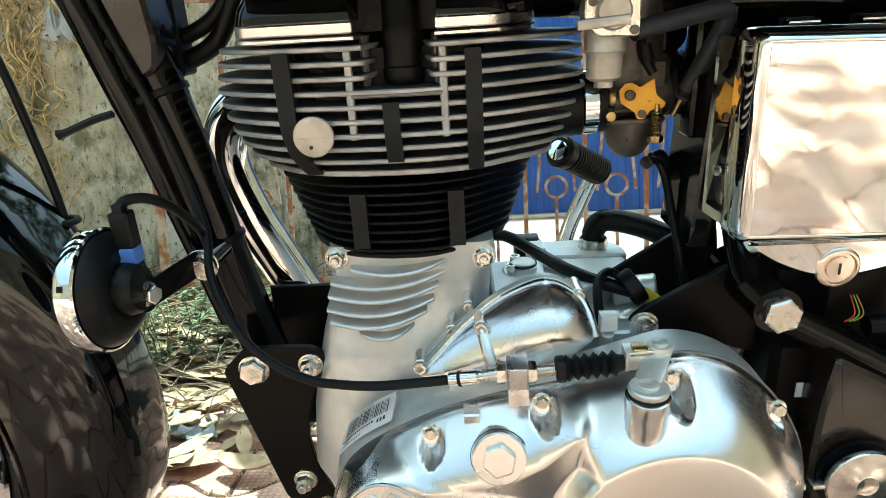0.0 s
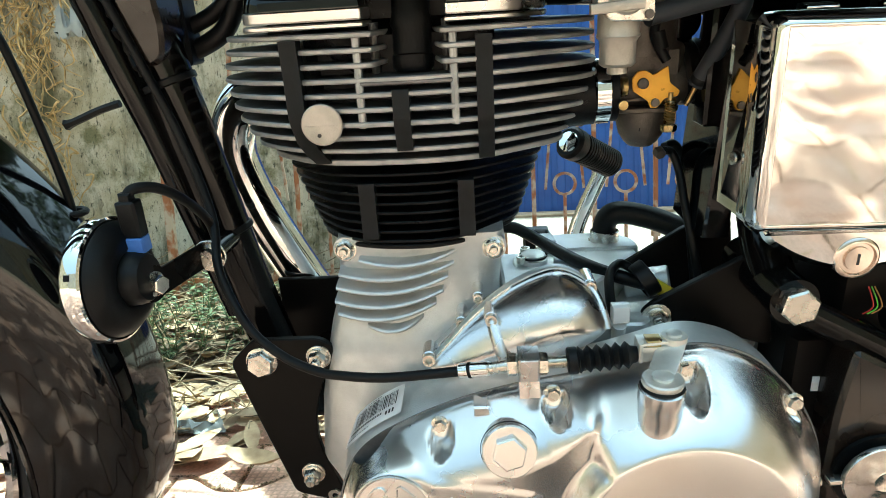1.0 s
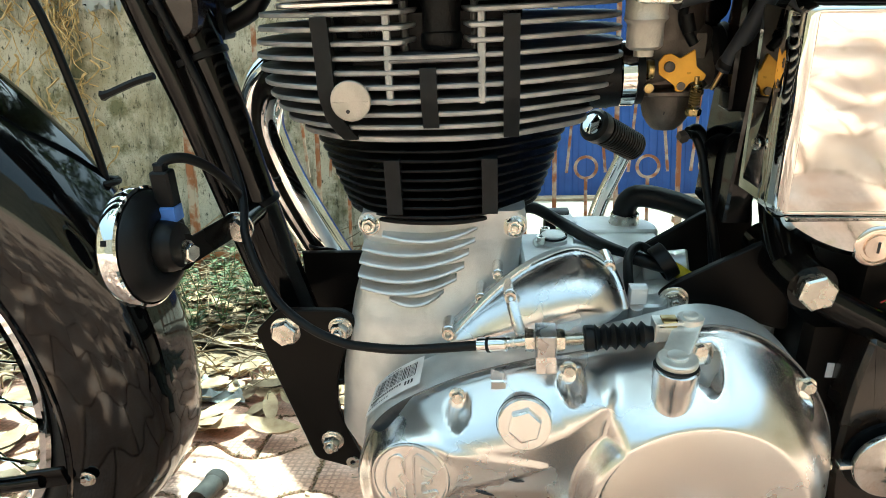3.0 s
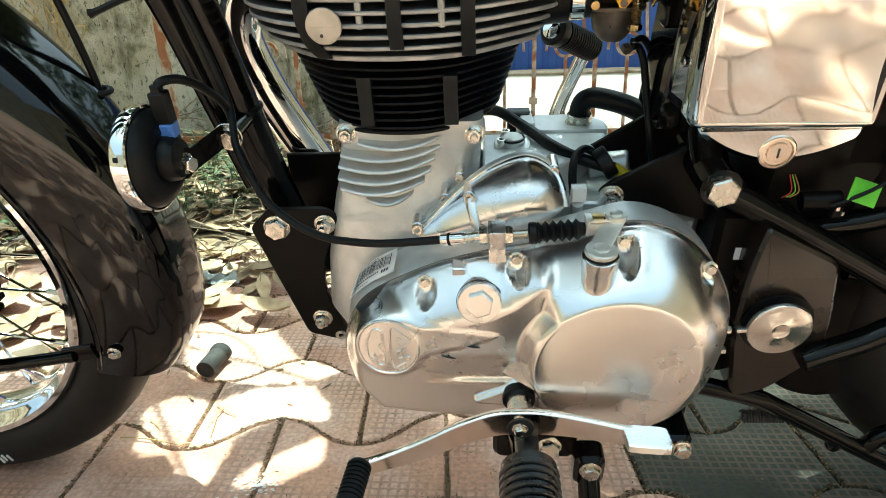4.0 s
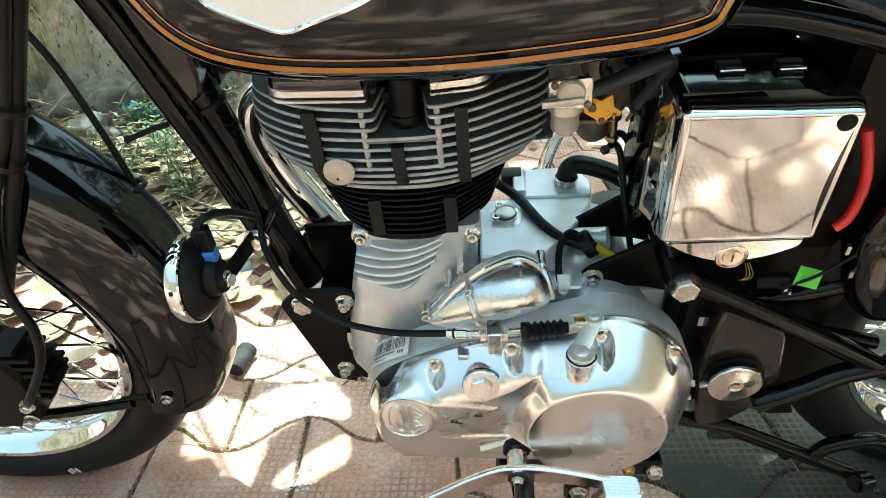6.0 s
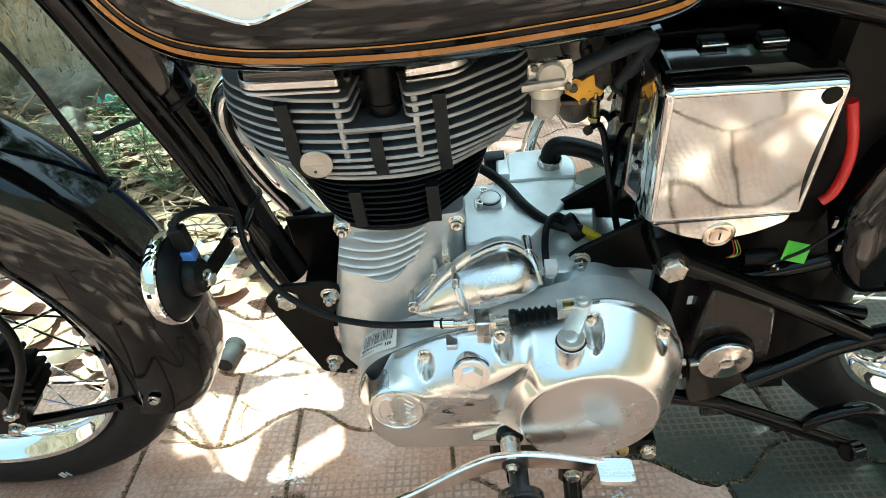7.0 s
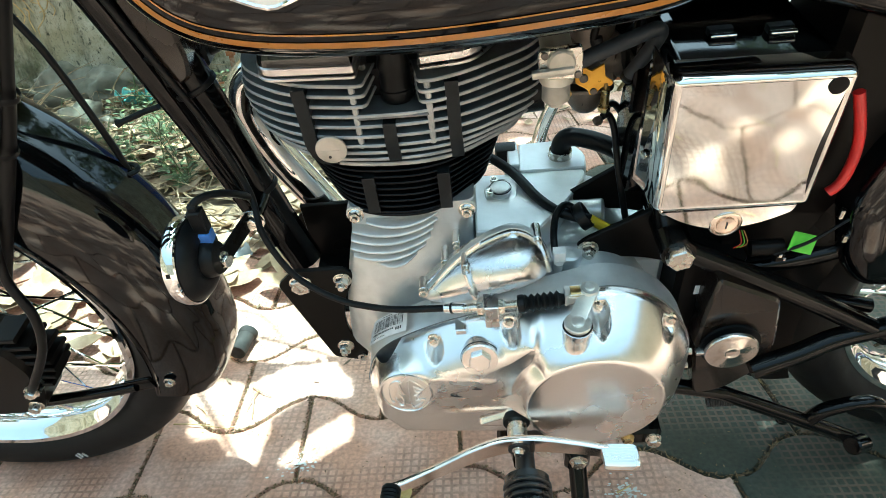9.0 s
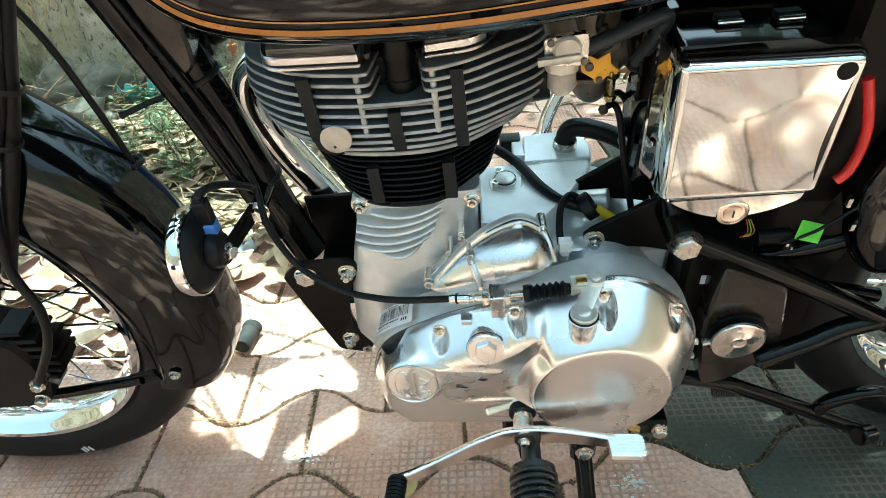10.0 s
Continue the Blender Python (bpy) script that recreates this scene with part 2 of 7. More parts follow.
WHITE = mat("white_enamel", (0.78, 0.77, 0.74), 0.3, 0.0, (0.72, 0.71, 0.68), 40, coat=0.4)
PAPER = mat("white_label_paper", (0.80, 0.80, 0.80), 0.5, 0.0, (0.74, 0.74, 0.74), 90)
INK = mat("black_print", (0.02, 0.02, 0.022), 0.6)
YELLOW = mat("yellow_tape", (0.75, 0.58, 0.02), 0.45, 0.0, (0.65, 0.48, 0.02), 60)
REDW = mat("red_cable_sheath", (0.50, 0.012, 0.012), 0.4, 0.0, (0.42, 0.01, 0.01), 40, coat=0.2)
GREEN = mat("bright_green_tag", (0.16, 0.55, 0.03), 0.5, 0.0, (0.12, 0.45, 0.02), 60)
BLUEP = mat("blue_plastic_terminal", (0.10, 0.22, 0.62), 0.35, 0.0, (0.07, 0.16, 0.5), 60)
CARB = mat("carburettor_casting", (0.13, 0.115, 0.10), 0.42, 0.6, (0.09, 0.08, 0.07), 70, bump=0.3, bscale=700)
PETROL = mat("dull_zinc_casting", (0.50, 0.48, 0.43), 0.42, 0.7, (0.40, 0.38, 0.33), 60, bump=0.3, bscale=800)
PRESSED = mat("pressed_bright_steel", (0.80, 0.77, 0.72), 0.14, 1.0, (0.70, 0.67, 0.62), 40, rvar=0.05, bump=0.5, bscale=90)
LEATHER = mat("black_seat_vinyl", (0.010, 0.012, 0.016), 0.45, 0.0, (0.007, 0.008, 0.011), 30, bump=0.3, bscale=500)
SPRING = mat("dark_spring_steel", (0.05, 0.05, 0.05), 0.35, 0.6, (0.03, 0.03, 0.03), 60)


# ---- the motorcycle's own frame: leaning on its side stand, x to the rear, -y the near side ----
BIKE = pose(0, 0.63, 0, 14, 0, 0)


def mesh_of(shape, material, name, sharp=38):
    v, f = shape
    me = bpy.data.meshes.new(name)
    me.from_pydata([tuple(p) for p in v], [], f)
    me.materials.append(material)
    me.validate()
    me.polygons.foreach_set("use_smooth", [True] * len(me.polygons))
    me.set_sharp_from_angle(angle=radians(sharp))
    me.update()
    return me


def fixed(shape):
    """The same shape with its faces turned outwards."""
    bm = bmesh.new()
    vs = [bm.verts.new(p) for p in shape[0]]
    for f in shape[1]:
        if len(set(f)) > 2:
            try:
                bm.faces.new([vs[i] for i in f])
            except ValueError:
                pass
    bmesh.ops.recalc_face_normals(bm, faces=bm.faces)
    bm.verts.index_update()
    out = [tuple(v.co) for v in bm.verts], [tuple(v.index for v in f.verts) for f in bm.faces]
    bm.free()
    return out


def part(name, shape, material, parent, label="", sharp=38, fix=True, puff=None):
    ob = new(name, mesh_of(fixed(shape) if fix else shape, material, name, sharp))
    if puff:
        me = ob.data
        keep = [v.normal.copy() for v in me.vertices]
        ns = []
        for v, k in zip(me.vertices, keep):
            inner = v.co.y < puff.y - 0.004
            ns.append(puff.normal(v.co.x, v.co.z, 0.0022) if inner else k)
        me.normals_split_custom_set_from_vertices(ns)
    ob.parent = parent
    if label:
        ob["label"] = label
    return ob


def thing(name, label, category, m=None, group="", kind=""):
    ob = new(name)
    ob.matrix_world = m if m is not None else Matrix()
    ob.empty_display_size = 0.1
    return tagged(ob, label, category, group, kind)

# ---- ground, road, walls ----
DIRT = mat("sandy_earth", (0.36, 0.28, 0.19), 0.9, 0.0, (0.22, 0.16, 0.10), 6, bump=0.6, bscale=120, rvar=0.05)
ROADM = mat("pale_concrete_road", (0.28, 0.245, 0.19), 0.85, 0.0, (0.18, 0.15, 0.11), 5, bump=0.4, bscale=160)
BLUEWALL = mat("blue_painted_sheet", (0.025, 0.075, 0.30), 0.5, 0.0, (0.018, 0.05, 0.22), 3, rvar=0.1)
RUST = mat("rusty_painted_iron", (0.30, 0.12, 0.045), 0.7, 0.2, (0.50, 0.42, 0.32), 22, mix=(0.45, 0.6), bump=0.5, bscale=300)


def mossy():
    """Old lime plaster, blotched with black algae and green moss."""
    m = bpy.data.materials.new("mossy_plaster")
    m.use_nodes = True
    t = m.node_tree
    b = t.nodes["Principled BSDF"]
    b.inputs["Roughness"].default_value = 0.92
    co = t.nodes.new("ShaderNodeTexCoord")
    col = None
    layers = (((0.61, 0.575, 0.45), None, 0, 0, 0), ((0.41, 0.36, 0.23), None, 2.6, 0.42, 0.60), ((0.19, 0.18, 0.09), None, 5.5, 0.51, 0.63), ((0.10, 0.095, 0.05), (1, 1, 0.22), 8.0, 0.50, 0.66), ((0.05, 0.05, 0.03), (1, 1, 0.5), 42.0, 0.55, 0.64), ((0.07, 0.065, 0.04), None, 130.0, 0.57, 0.64))
    for c, drawn, sc, lo, hi in layers:
        if col is None:
            rgb = t.nodes.new("ShaderNodeRGB")
            rgb.outputs[0].default_value = (*c, 1)
            col = rgb.outputs[0]
            continue
        n = t.nodes.new("ShaderNodeTexNoise")
        n.inputs["Scale"].default_value = sc
        n.inputs["Detail"].default_value = 9
        n.inputs["Roughness"].default_value = 0.7
        mp = t.nodes.new("ShaderNodeMapping")
        mp.inputs["Scale"].default_value = drawn or (1, 1, 1)
        t.links.new(co.outputs["Object"], mp.inputs["Vector"])
        t.links.new(mp.outputs["Vector"], n.inputs["Vector"])
        r = t.nodes.new("ShaderNodeMapRange")
        r.inputs["From Min"].default_value, r.inputs["From Max"].default_value = lo, hi
        t.links.new(n.outputs["Fac"], r.inputs["Value"])
        x = t.nodes.new("ShaderNodeMix")
        x.data_type = "RGBA"
        t.links.new(r.outputs["Result"], x.inputs["Factor"])
        t.links.new(col, x.inputs["A"])
        x.inputs["B"].default_value = (*c, 1)
        col = x.outputs["Result"]
    t.links.new(col, b.inputs["Base Color"])
    n = t.nodes.new("ShaderNodeTexNoise")
    n.inputs["Scale"].default_value = 60
    n.inputs["Detail"].default_value = 8
    t.links.new(co.outputs["Object"], n.inputs["Vector"])
    bp = t.nodes.new("ShaderNodeBump")
    bp.inputs["Strength"].default_value = 0.7
    bp.inputs["Distance"].default_value = 0.006
    t.links.new(n.outputs["Fac"], bp.inputs["Height"])
    t.links.new(bp.outputs["Normal"], b.inputs["Normal"])
    return m


MOSSY = mossy()


def setting(name, shape, material, label, category, sharp=38):
    return tagged(new(name, mesh_of(fixed(shape), material, name, sharp)), label, category, kind="structure")


def grid_sheet(x0, x1, y0, y1, nx, ny, height):
    v = [(x0 + (x1 - x0) * i / nx, y0 + (y1 - y0) * j / ny, height(x0 + (x1 - x0) * i / nx, y0 + (y1 - y0) * j / ny)) for j in range(ny + 1) for i in range(nx + 1)]
    f = [(j * (nx + 1) + i, j * (nx + 1) + i + 1, (j + 1) * (nx + 1) + i + 1, (j + 1) * (nx + 1) + i) for j in range(ny) for i in range(nx)]
    return v, f


setting("ground", ([(-300, -300, -0.012), (300, -300, -0.012), (300, 300, -0.012), (-300, 300, -0.012)], [(0, 1, 2, 3)]), DIRT, "bare sandy earth under and round the paving", "ground")


def heap(x, y):
    """A low bank of soil and litter against the wall."""
    k = step(1.15, 2.2, y + 0.10 * math.sin(3 * x)) * step(-0.15, -0.75, x)
    return -0.010 + k * (0.05 + 0.05 * noise.noise((x * 2.3, y * 2.3, 0)) + 0.02 * noise.noise((x * 9, y * 9, 3)))


SOIL = mat("litter_soil", (0.19, 0.145, 0.085), 0.95, 0.0, (0.06, 0.045, 0.028), 12, bump=0.8, bscale=90)
setting("soil_bank", grid_sheet(-5.0, -0.1, 1.1, 3.02, 90, 50, heap), SOIL, "low bank of dark soil against the wall", "soil")
setting("road", block(-8.0, 9.0, 2.75, 6.9, -0.2, 0.0, 0.004), ROADM, "pale sunlit concrete road beyond the gate", "road")
# the old boundary wall, open to the right where the gate stands
setting("wall_back", block(-7.0, -0.12, 3.0, 3.22, -0.1, 2.9, 0.012), MOSSY, "old lime-plastered wall blotched with moss and algae", "wall")
sheet = [(-3 + 0.15 * i + o, 7.0 + d) for i in range(44) for o, d in ((0.0, 0.0), (0.07, 0.0), (0.085, 0.012), (0.135, 0.012))]
sv = [(x, y, z) for z in (0.02, 3.2) for x, y in sheet]
n_sheet = len(sheet)
wall_blue = setting("wall_blue", (sv, [(i, i + 1, n_sheet + i + 1, n_sheet + i) for i in range(n_sheet - 1)]), BLUEWALL, "blue corrugated metal sheet fence across the road", "fence", 20)
# Cream plaster darkened so that polished metal mirrors it dimly.
PLASTER = mat("darkened_cream_plaster", (0.24, 0.22, 0.18), 0.9, 0.0, (0.15, 0.14, 0.11), 3, bump=0.3, bscale=40)
# Unseen walls on three sides, added to close the yard in reflections.
setting("wall_east", block(3.6, 3.82, -6.2, 7.4, -0.1, 2.3, 0.012), MOSSY, "unseen lime-plastered side wall, added for reflections", "wall")
setting("wall_south", block(-5.4, 3.6, -6.2, -6.0, -0.1, 2.8, 0.012), PLASTER, "unseen plain house wall, added for reflections", "wall")
setting("wall_west", block(-5.4, -5.2, -6.0, 3.0, -0.1, 2.3, 0.012), MOSSY, "unseen lime-plastered side wall, added for reflections", "wall")
setting("verge", block(-3, 3.6, 6.6, 7.2, -0.05, 0.03, 0.01), DIRT, "strip of earth along the blue fence", "ground")


# ---- the gate leaf ----
def iron_gate():
    g = thing("iron_gate", "rusty wrought-iron gate with ring-topped bars, peeling paint", "gate", pose(0, 2.5, 0))
    def bar(x, z0, z1, w=0.013, x1=None):
        part("bar", beam((x, 0, z0), (x if x1 is None else x1, 0, z1), w, w, 0.001, (0, 1, 0)), RUST, g)
    x0, x1 = -1.25, 1.35
    for z in (0.02, 0.125, 1.25):
        part("rail", beam((x0, 0.004, z), (x1, 0.004, z), 0.012, 0.02, 0.001), RUST, g)
    ring = lathe([(0.036, -0.005), (0.047, -0.005), (0.047, 0.005), (0.036, 0.005), (0.036, -0.005)], (0, 0, 0), (0, 1, 0), 24, cap=False)
    scroll = lathe([(0.041, -0.004), (0.047, -0.004), (0.047, 0.004), (0.041, 0.004), (0.041, -0.004)], (0, 0, 0), (0, 1, 0), 20, cap=False)
    first = None
    for i in range(27):
        x = x0 + 0.05 + 0.096 * i
        sc = part("scroll_ring", xf(scroll, pose(x, 0, 0.073)), RUST, g) if first is None else None
        if first is None:
            first = sc
        else:
            c = new("scroll_ring", first.data)
            c.parent, c.location = g, (0.096 * i, 0, 0)
    for i in range(-6, 6):
        xb = 0.475 + 0.237 * i
        if x0 < xb < x1:
            bar(xb, 0.135, 1.24, 0.016)
            part("collar", block(xb - 0.016, xb + 0.016, -0.014, 0.014, 0.24, 0.265, 0.002), RUST, g)
        xr = 0.36 + 0.237 * i
        if x0 < xr < x1:
            bar(xr, 0.135, 0.415, 0.012)
            part("ring", xf(ring, pose(xr, 0, 0.46)), RUST, g)
            bar(xr - 0.075, 0.44, 0.76, 0.010, xr - 0.045)
            bar(xr + 0.075, 0.44, 0.76, 0.010, xr + 0.045)
    for x in (x0, x1):
        bar(x, 0.0, 1.3, 0.03)
    return g


iron_gate()


# ---- unseen tree, added so that its crown shades the yard ----
BARK = mat("grey_brown_bark", (0.14, 0.10, 0.07), 0.9, 0.0, (0.08, 0.06, 0.04), 20, bump=1.0, bscale=60)
LEAF = mat("green_leaf", (0.075, 0.12, 0.03), 0.5, 0.0, (0.05, 0.09, 0.02), 10, per_island=0.3)


def inside(poly, x, y):
    hit = False
    for (ax, ay), (bx, by) in zip(poly, poly[1:] + poly[:1]):
        if (ay > y) != (by > y) and x < (bx - ax) * (y - ay) / (by - ay) + ax:
            hit = not hit
    return hit


# sun patches wanted on the ground; leaves that would shade them are left out
SUN_FLECKS = [[(-0.50, 0.75), (-0.46, 0.78), (-0.40, 0.76), (-0.335, 0.80), (-0.25, 0.81), (-0.194, 0.716), (-0.278, 0.734), (-0.335, 0.68), (-0.330, 0.61), (-0.339, 0.525), (-0.356, 0.53), (-0.374, 0.60), (-0.41, 0.637), (-0.46, 0.64)],
              [(-0.300, 0.566), (-0.285, 0.605), (-0.198, 0.682), (-0.188, 0.63), (-0.236, 0.585)],
              [(-0.59, 1.06), (-0.585, 1.24), (-0.40, 1.03), (-0.30, 0.90), (-0.21, 0.86), (-0.25, 0.83), (-0.34, 0.82), (-0.47, 0.84)],
              [(-0.75, 1.2), (-0.72, 1.5), (-0.55, 1.6), (-0.50, 1.3)], [(0.468, 0.551), (0.551, 0.567), (0.59, 0.556), (0.511, 0.543)],
              [(0.14, 0.31), (0.19, 0.31), (0.20, 0.36), (0.15, 0.36)],
              [(-0.90, 0.88), (-0.88, 1.00), (-0.72, 0.99), (-0.64, 0.87), (-0.71, 0.83)], [(-1.02, 1.06), (-0.98, 1.25), (-0.80, 1.20), (-0.78, 1.06)]]


def sun_gaps(pts):
    for x, y in pts:
        for poly in SUN_FLECKS:
            if inside(poly, x, y):
                return True
    return False


def near_gaps(x, y, r):
    return sun_gaps([(x + r * math.cos(a), y + r * math.sin(a)) for a in (0, 0.785, 1.571, 2.356, 3.142, 3.927, 4.712, 5.498)])


def shade_tree():
    rng = random.Random(5)
    tr = thing("tree", "unseen leafy tree, added so its crown shades the yard in patches", "tree", pose(-2.6, 4.6, 0))
    to = Vector((2.6, -4.6, 0))
    trunk = [tube([(0, 0, -0.1), (0.05, -0.05, 1.2), (0.2, -0.3, 2.4), (0.7, -1.0, 3.6)], [0.20, 0.16, 0.14, 0.11], 14)]
    for ex, ey in ((-2.2, 1.9), (-3.4, 0.9), (1.6, 2.6), (2.4, 1.9), (-0.9, 2.6)):
        end = to + Vector((ex, ey, rng.uniform(3.9, 4.6)))
        start = Vector((0.35, -0.5, 2.9))
        mid = start.lerp(end, 0.5) + Vector((rng.uniform(-.3, .3), rng.uniform(-.3, .3), 0.45))
        trunk.append(tube([start, mid, end], [0.07, 0.04, 0.012], 7))
    # thin limb and twigs that carry the added low spray
    trunk.append(tube([(0.35, -0.5, 2.9), (1.1, -1.6, 2.55), (1.85, -3.0, 1.75), (2.12, -3.62, 1.42)], [0.035, 0.022, 0.012, 0.006], 7))
    for ex, ey in ((2.3, -3.75), (2.0, -3.95), (2.42, -3.52), (2.2, -3.35)):
        trunk.append(tube([(2.0, -3.3, 1.58), (ex, ey, 1.38), (ex + 0.1, ey - 0.12, 1.30)], [0.006, 0.004, 0.002], 5))
    part("trunk", join(*trunk), BARK, tr)
    v, f = [], []
    for _ in range(12500):
        gx, gy = rng.uniform(-3.6, 3.0), rng.uniform(-2.4, 3.0)
        z = rng.uniform(3.7, 4.7)
        if noise.noise((gx * 1.6, gy * 1.6, 7)) < (0.03 if gx < -0.6 and gy < 2.2 else 0.10) and not (-0.85 < gx < 1.2 and 0.12 < gy < 1.05) and not (-1.5 < gx < 1.5 and -1.2 < gy < 0.2) and not (0.0 < gx < 1.6 and 1.05 <= gy < 2.7 and noise.noise((gx * 5.0, gy * 5.0, 9)) > -0.08):
            continue
        if gy < 0.20 and noise.noise((gx * 6.0, gy * 6.0, 3)) < (0.05 if gx > 0.0 and gy > -0.9 else -0.05):
            continue
        k = z / SUN_TO.z
        c = Vector((gx, gy, 0)) + SUN_TO * k + to
        a = rng.uniform(0, 6.28)
        u = Vector((math.cos(a), math.sin(a), rng.uniform(-.5, .2))).normalized()
        w = Vector((-u.y, u.x, rng.uniform(-.5, .5))).normalized()
        L, W = rng.uniform(0.09, 0.16), rng.uniform(0.03, 0.055)
        o = len(v)
        tips = [c - u * L, c - w * W, c + w * W, c + u * L]
        if sun_gaps([((p - to) - SUN_TO * (p.z / SUN_TO.z)).to_2d() for p in tips]) or near_gaps(gx, gy, 0.07) or near_gaps(gx, gy, 0.13):
            continue
        v += [tuple(c - u * L), tuple(c - w * W - u * L * .2), tuple(c + w * W - u * L * .2), tuple(c - w * W * .8 + u * L * .45), tuple(c + w * W * .8 + u * L * .45), tuple(c + u * L)]
        f += [(o, o + 1, o + 2), (o + 1, o + 3, o + 4, o + 2), (o + 3, o + 5, o + 4)]
    # an unseen low spray of small leaves, added to give the sun patches crisp edges
    for _ in range(30000):
        gx, gy, z = rng.uniform(-0.80, 0.02), rng.uniform(0.36, 1.30), rng.uniform(1.22, 1.40)
        if not (near_gaps(gx, gy, 0.03) or near_gaps(gx, gy, 0.09) or near_gaps(gx, gy, 0.17)):
            continue
        c = Vector((gx, gy, 0)) + SUN_TO * (z / SUN_TO.z) + to
        a = rng.uniform(0, 6.28)
        u = Vector((math.cos(a), math.sin(a), rng.uniform(-.3, .3))).normalized()
        w = Vector((-u.y, u.x, rng.uniform(-.3, .3))).normalized()
        L, W = rng.uniform(0.008, 0.022), rng.uniform(0.005, 0.010)
        if sun_gaps([((c + s - to) - SUN_TO * ((c + s).z / SUN_TO.z)).to_2d() for s in (u * L, -u * L, w * W, -w * W)]):
            continue
        o = len(v)
        v += [tuple(c - u * L), tuple(c - w * W), tuple(c + w * W), tuple(c + u * L)]
        f += [(o, o + 1, o + 3, o + 2)]
    tagged(part("crown", (v, f), LEAF, tr, fix=False), kind="stuff")


shade_tree()


# Unseen tree, added so that its foliage shows in the mudguard's paint.
def far_tree():
    rng = random.Random(31)
    tr = thing("tree", "unseen broad leafy tree beyond the road, added for the mudguard to mirror", "tree", pose(7.6, 9.6, 0))
    limbs = [tube([(0, 0, -0.1), (0.1, 0, 1.5), (-0.1, 0.1, 3.4), (0, 0, 5.0)], [0.28, 0.22, 0.18, 0.10], 12)]
    for k in range(7):
        a = k * 0.9
        limbs.append(tube([(0, 0, 3.0), (1.2 * math.cos(a), 1.0 * math.sin(a), 4.4), (2.6 * math.cos(a), 2.2 * math.sin(a), 5.6 + 0.3 * (k % 3))], [0.10, 0.06, 0.02], 7))
    part("trunk", join(*limbs), BARK, tr)
    v, f = [], []
    while len(v) < 6 * 3600:
        p = Vector((rng.uniform(-1, 1), rng.uniform(-1, 1), rng.uniform(-1, 1)))
        if p.length > 1 or noise.noise(p * 3.0) < 0.10:
            continue
        c = Vector((p.x * 4.4, p.y * 3.2, 6.0 + p.z * 3.4))
        a = rng.uniform(0, 6.28)
        u = Vector((math.cos(a), math.sin(a), rng.uniform(-.8, .3))).normalized()
        w = u.cross(Vector((rng.uniform(-1, 1), rng.uniform(-1, 1), 1))).normalized()
        L, W, o = rng.uniform(0.12, 0.24), rng.uniform(0.05, 0.10), len(v)
        v += [tuple(c - u * L), tuple(c - w * W - u * L * .2), tuple(c + w * W - u * L * .2), tuple(c - w * W * .8 + u * L * .45), tuple(c + w * W * .8 + u * L * .45), tuple(c + u * L)]
        f += [(o, o + 1, o + 2), (o + 1, o + 3, o + 4, o + 2), (o + 3, o + 5, o + 4)]
    tagged(part("crown", (v, f), LEAF, tr, fix=False), kind="stuff")


far_tree()

# ==== the motorcycle ====
bike = thing("motorcycle", "black classic single-cylinder motorcycle with polished engine, leaning on its side stand", "motorcycle", BIKE)
NEAR = Vector((0, -1, 0))

# ---- front wheel ----
AX, AZ, TYRE_R = -0.672, 0.340, 0.338


def wheel(name, ax, az, tr, w, rim_r, label, spokes=36):
    prof, n = [], 96
    th = (tr - rim_r + 0.012) / 2
    for k in range(18):
        a = 2 * math.pi * k / 18
        prof.append((tr - th + th * math.cos(a), w * math.sin(a)))
    rings = [[(ax + r * math.cos(t), y, az + r * math.sin(t)) for r, y in prof] for t in (2 * math.pi * i / n for i in range(n))]
    hub = part(name, join(lathe([(0.03, -0.06), (0.055, -0.055), (0.055, -0.045), (0.035, -0.04), (0.035, 0.04), (0.055, 0.045), (0.055, 0.055), (0.03, 0.06)], (ax, 0, az), (0, 1, 0), 40),
                          cyl((ax, -0.1, az), (ax, 0.1, az), 0.011)), BLACK, bike, label)
    tyre = part("tyre", loft(rings, loop=True), TYRE, hub, "black road tyre with moulded sidewall")
    rp = [(rim_r, -0.034), (rim_r - 0.003, -0.037), (rim_r - 0.010, -0.036), (rim_r - 0.014, -0.030), (rim_r - 0.019, -0.024), (rim_r - 0.027, -0.012), (rim_r - 0.029, 0), (rim_r - 0.027, 0.012), (rim_r - 0.019, 0.024), (rim_r - 0.014, 0.030), (rim_r - 0.010, 0.036), (rim_r, 0.034), (rim_r - 0.006, 0)]
    part("rim", loft([[(ax + r * math.cos(t), y, az + r * math.sin(t)) for r, y in rp] for t in (2 * math.pi * i / 96 for i in range(96))], loop=True), CHROME, hub, "chrome rim")
    for i in range(spokes):
        s = -1 if i % 2 else 1
        a = 2 * math.pi * i / spokes
        b = a + (0.38 if (i // 2) % 2 else -0.38)
        p0 = (ax + 0.05 * math.cos(b), s * 0.048, az + 0.05 * math.sin(b))
        p1 = (ax + (rim_r - 0.027) * math.cos(a), s * 0.006, az + (rim_r - 0.027) * math.sin(a))
        d = (Vector(p0) - Vector(p1)).normalized()
        part("spoke", join(cyl(p0, p1, 0.0018, 6), cyl(p1, Vector(p1) + d * 0.016, 0.0032, 6)), CHROME, hub)
    return hub


front = wheel("front_wheel", AX, AZ, TYRE_R, 0.045, 0.262, "wire-spoked front wheel with chrome rim")
rear = wheel("rear_wheel", 0.715, 0.333, 0.331, 0.056, 0.260, "wire-spoked rear wheel with chrome rim")
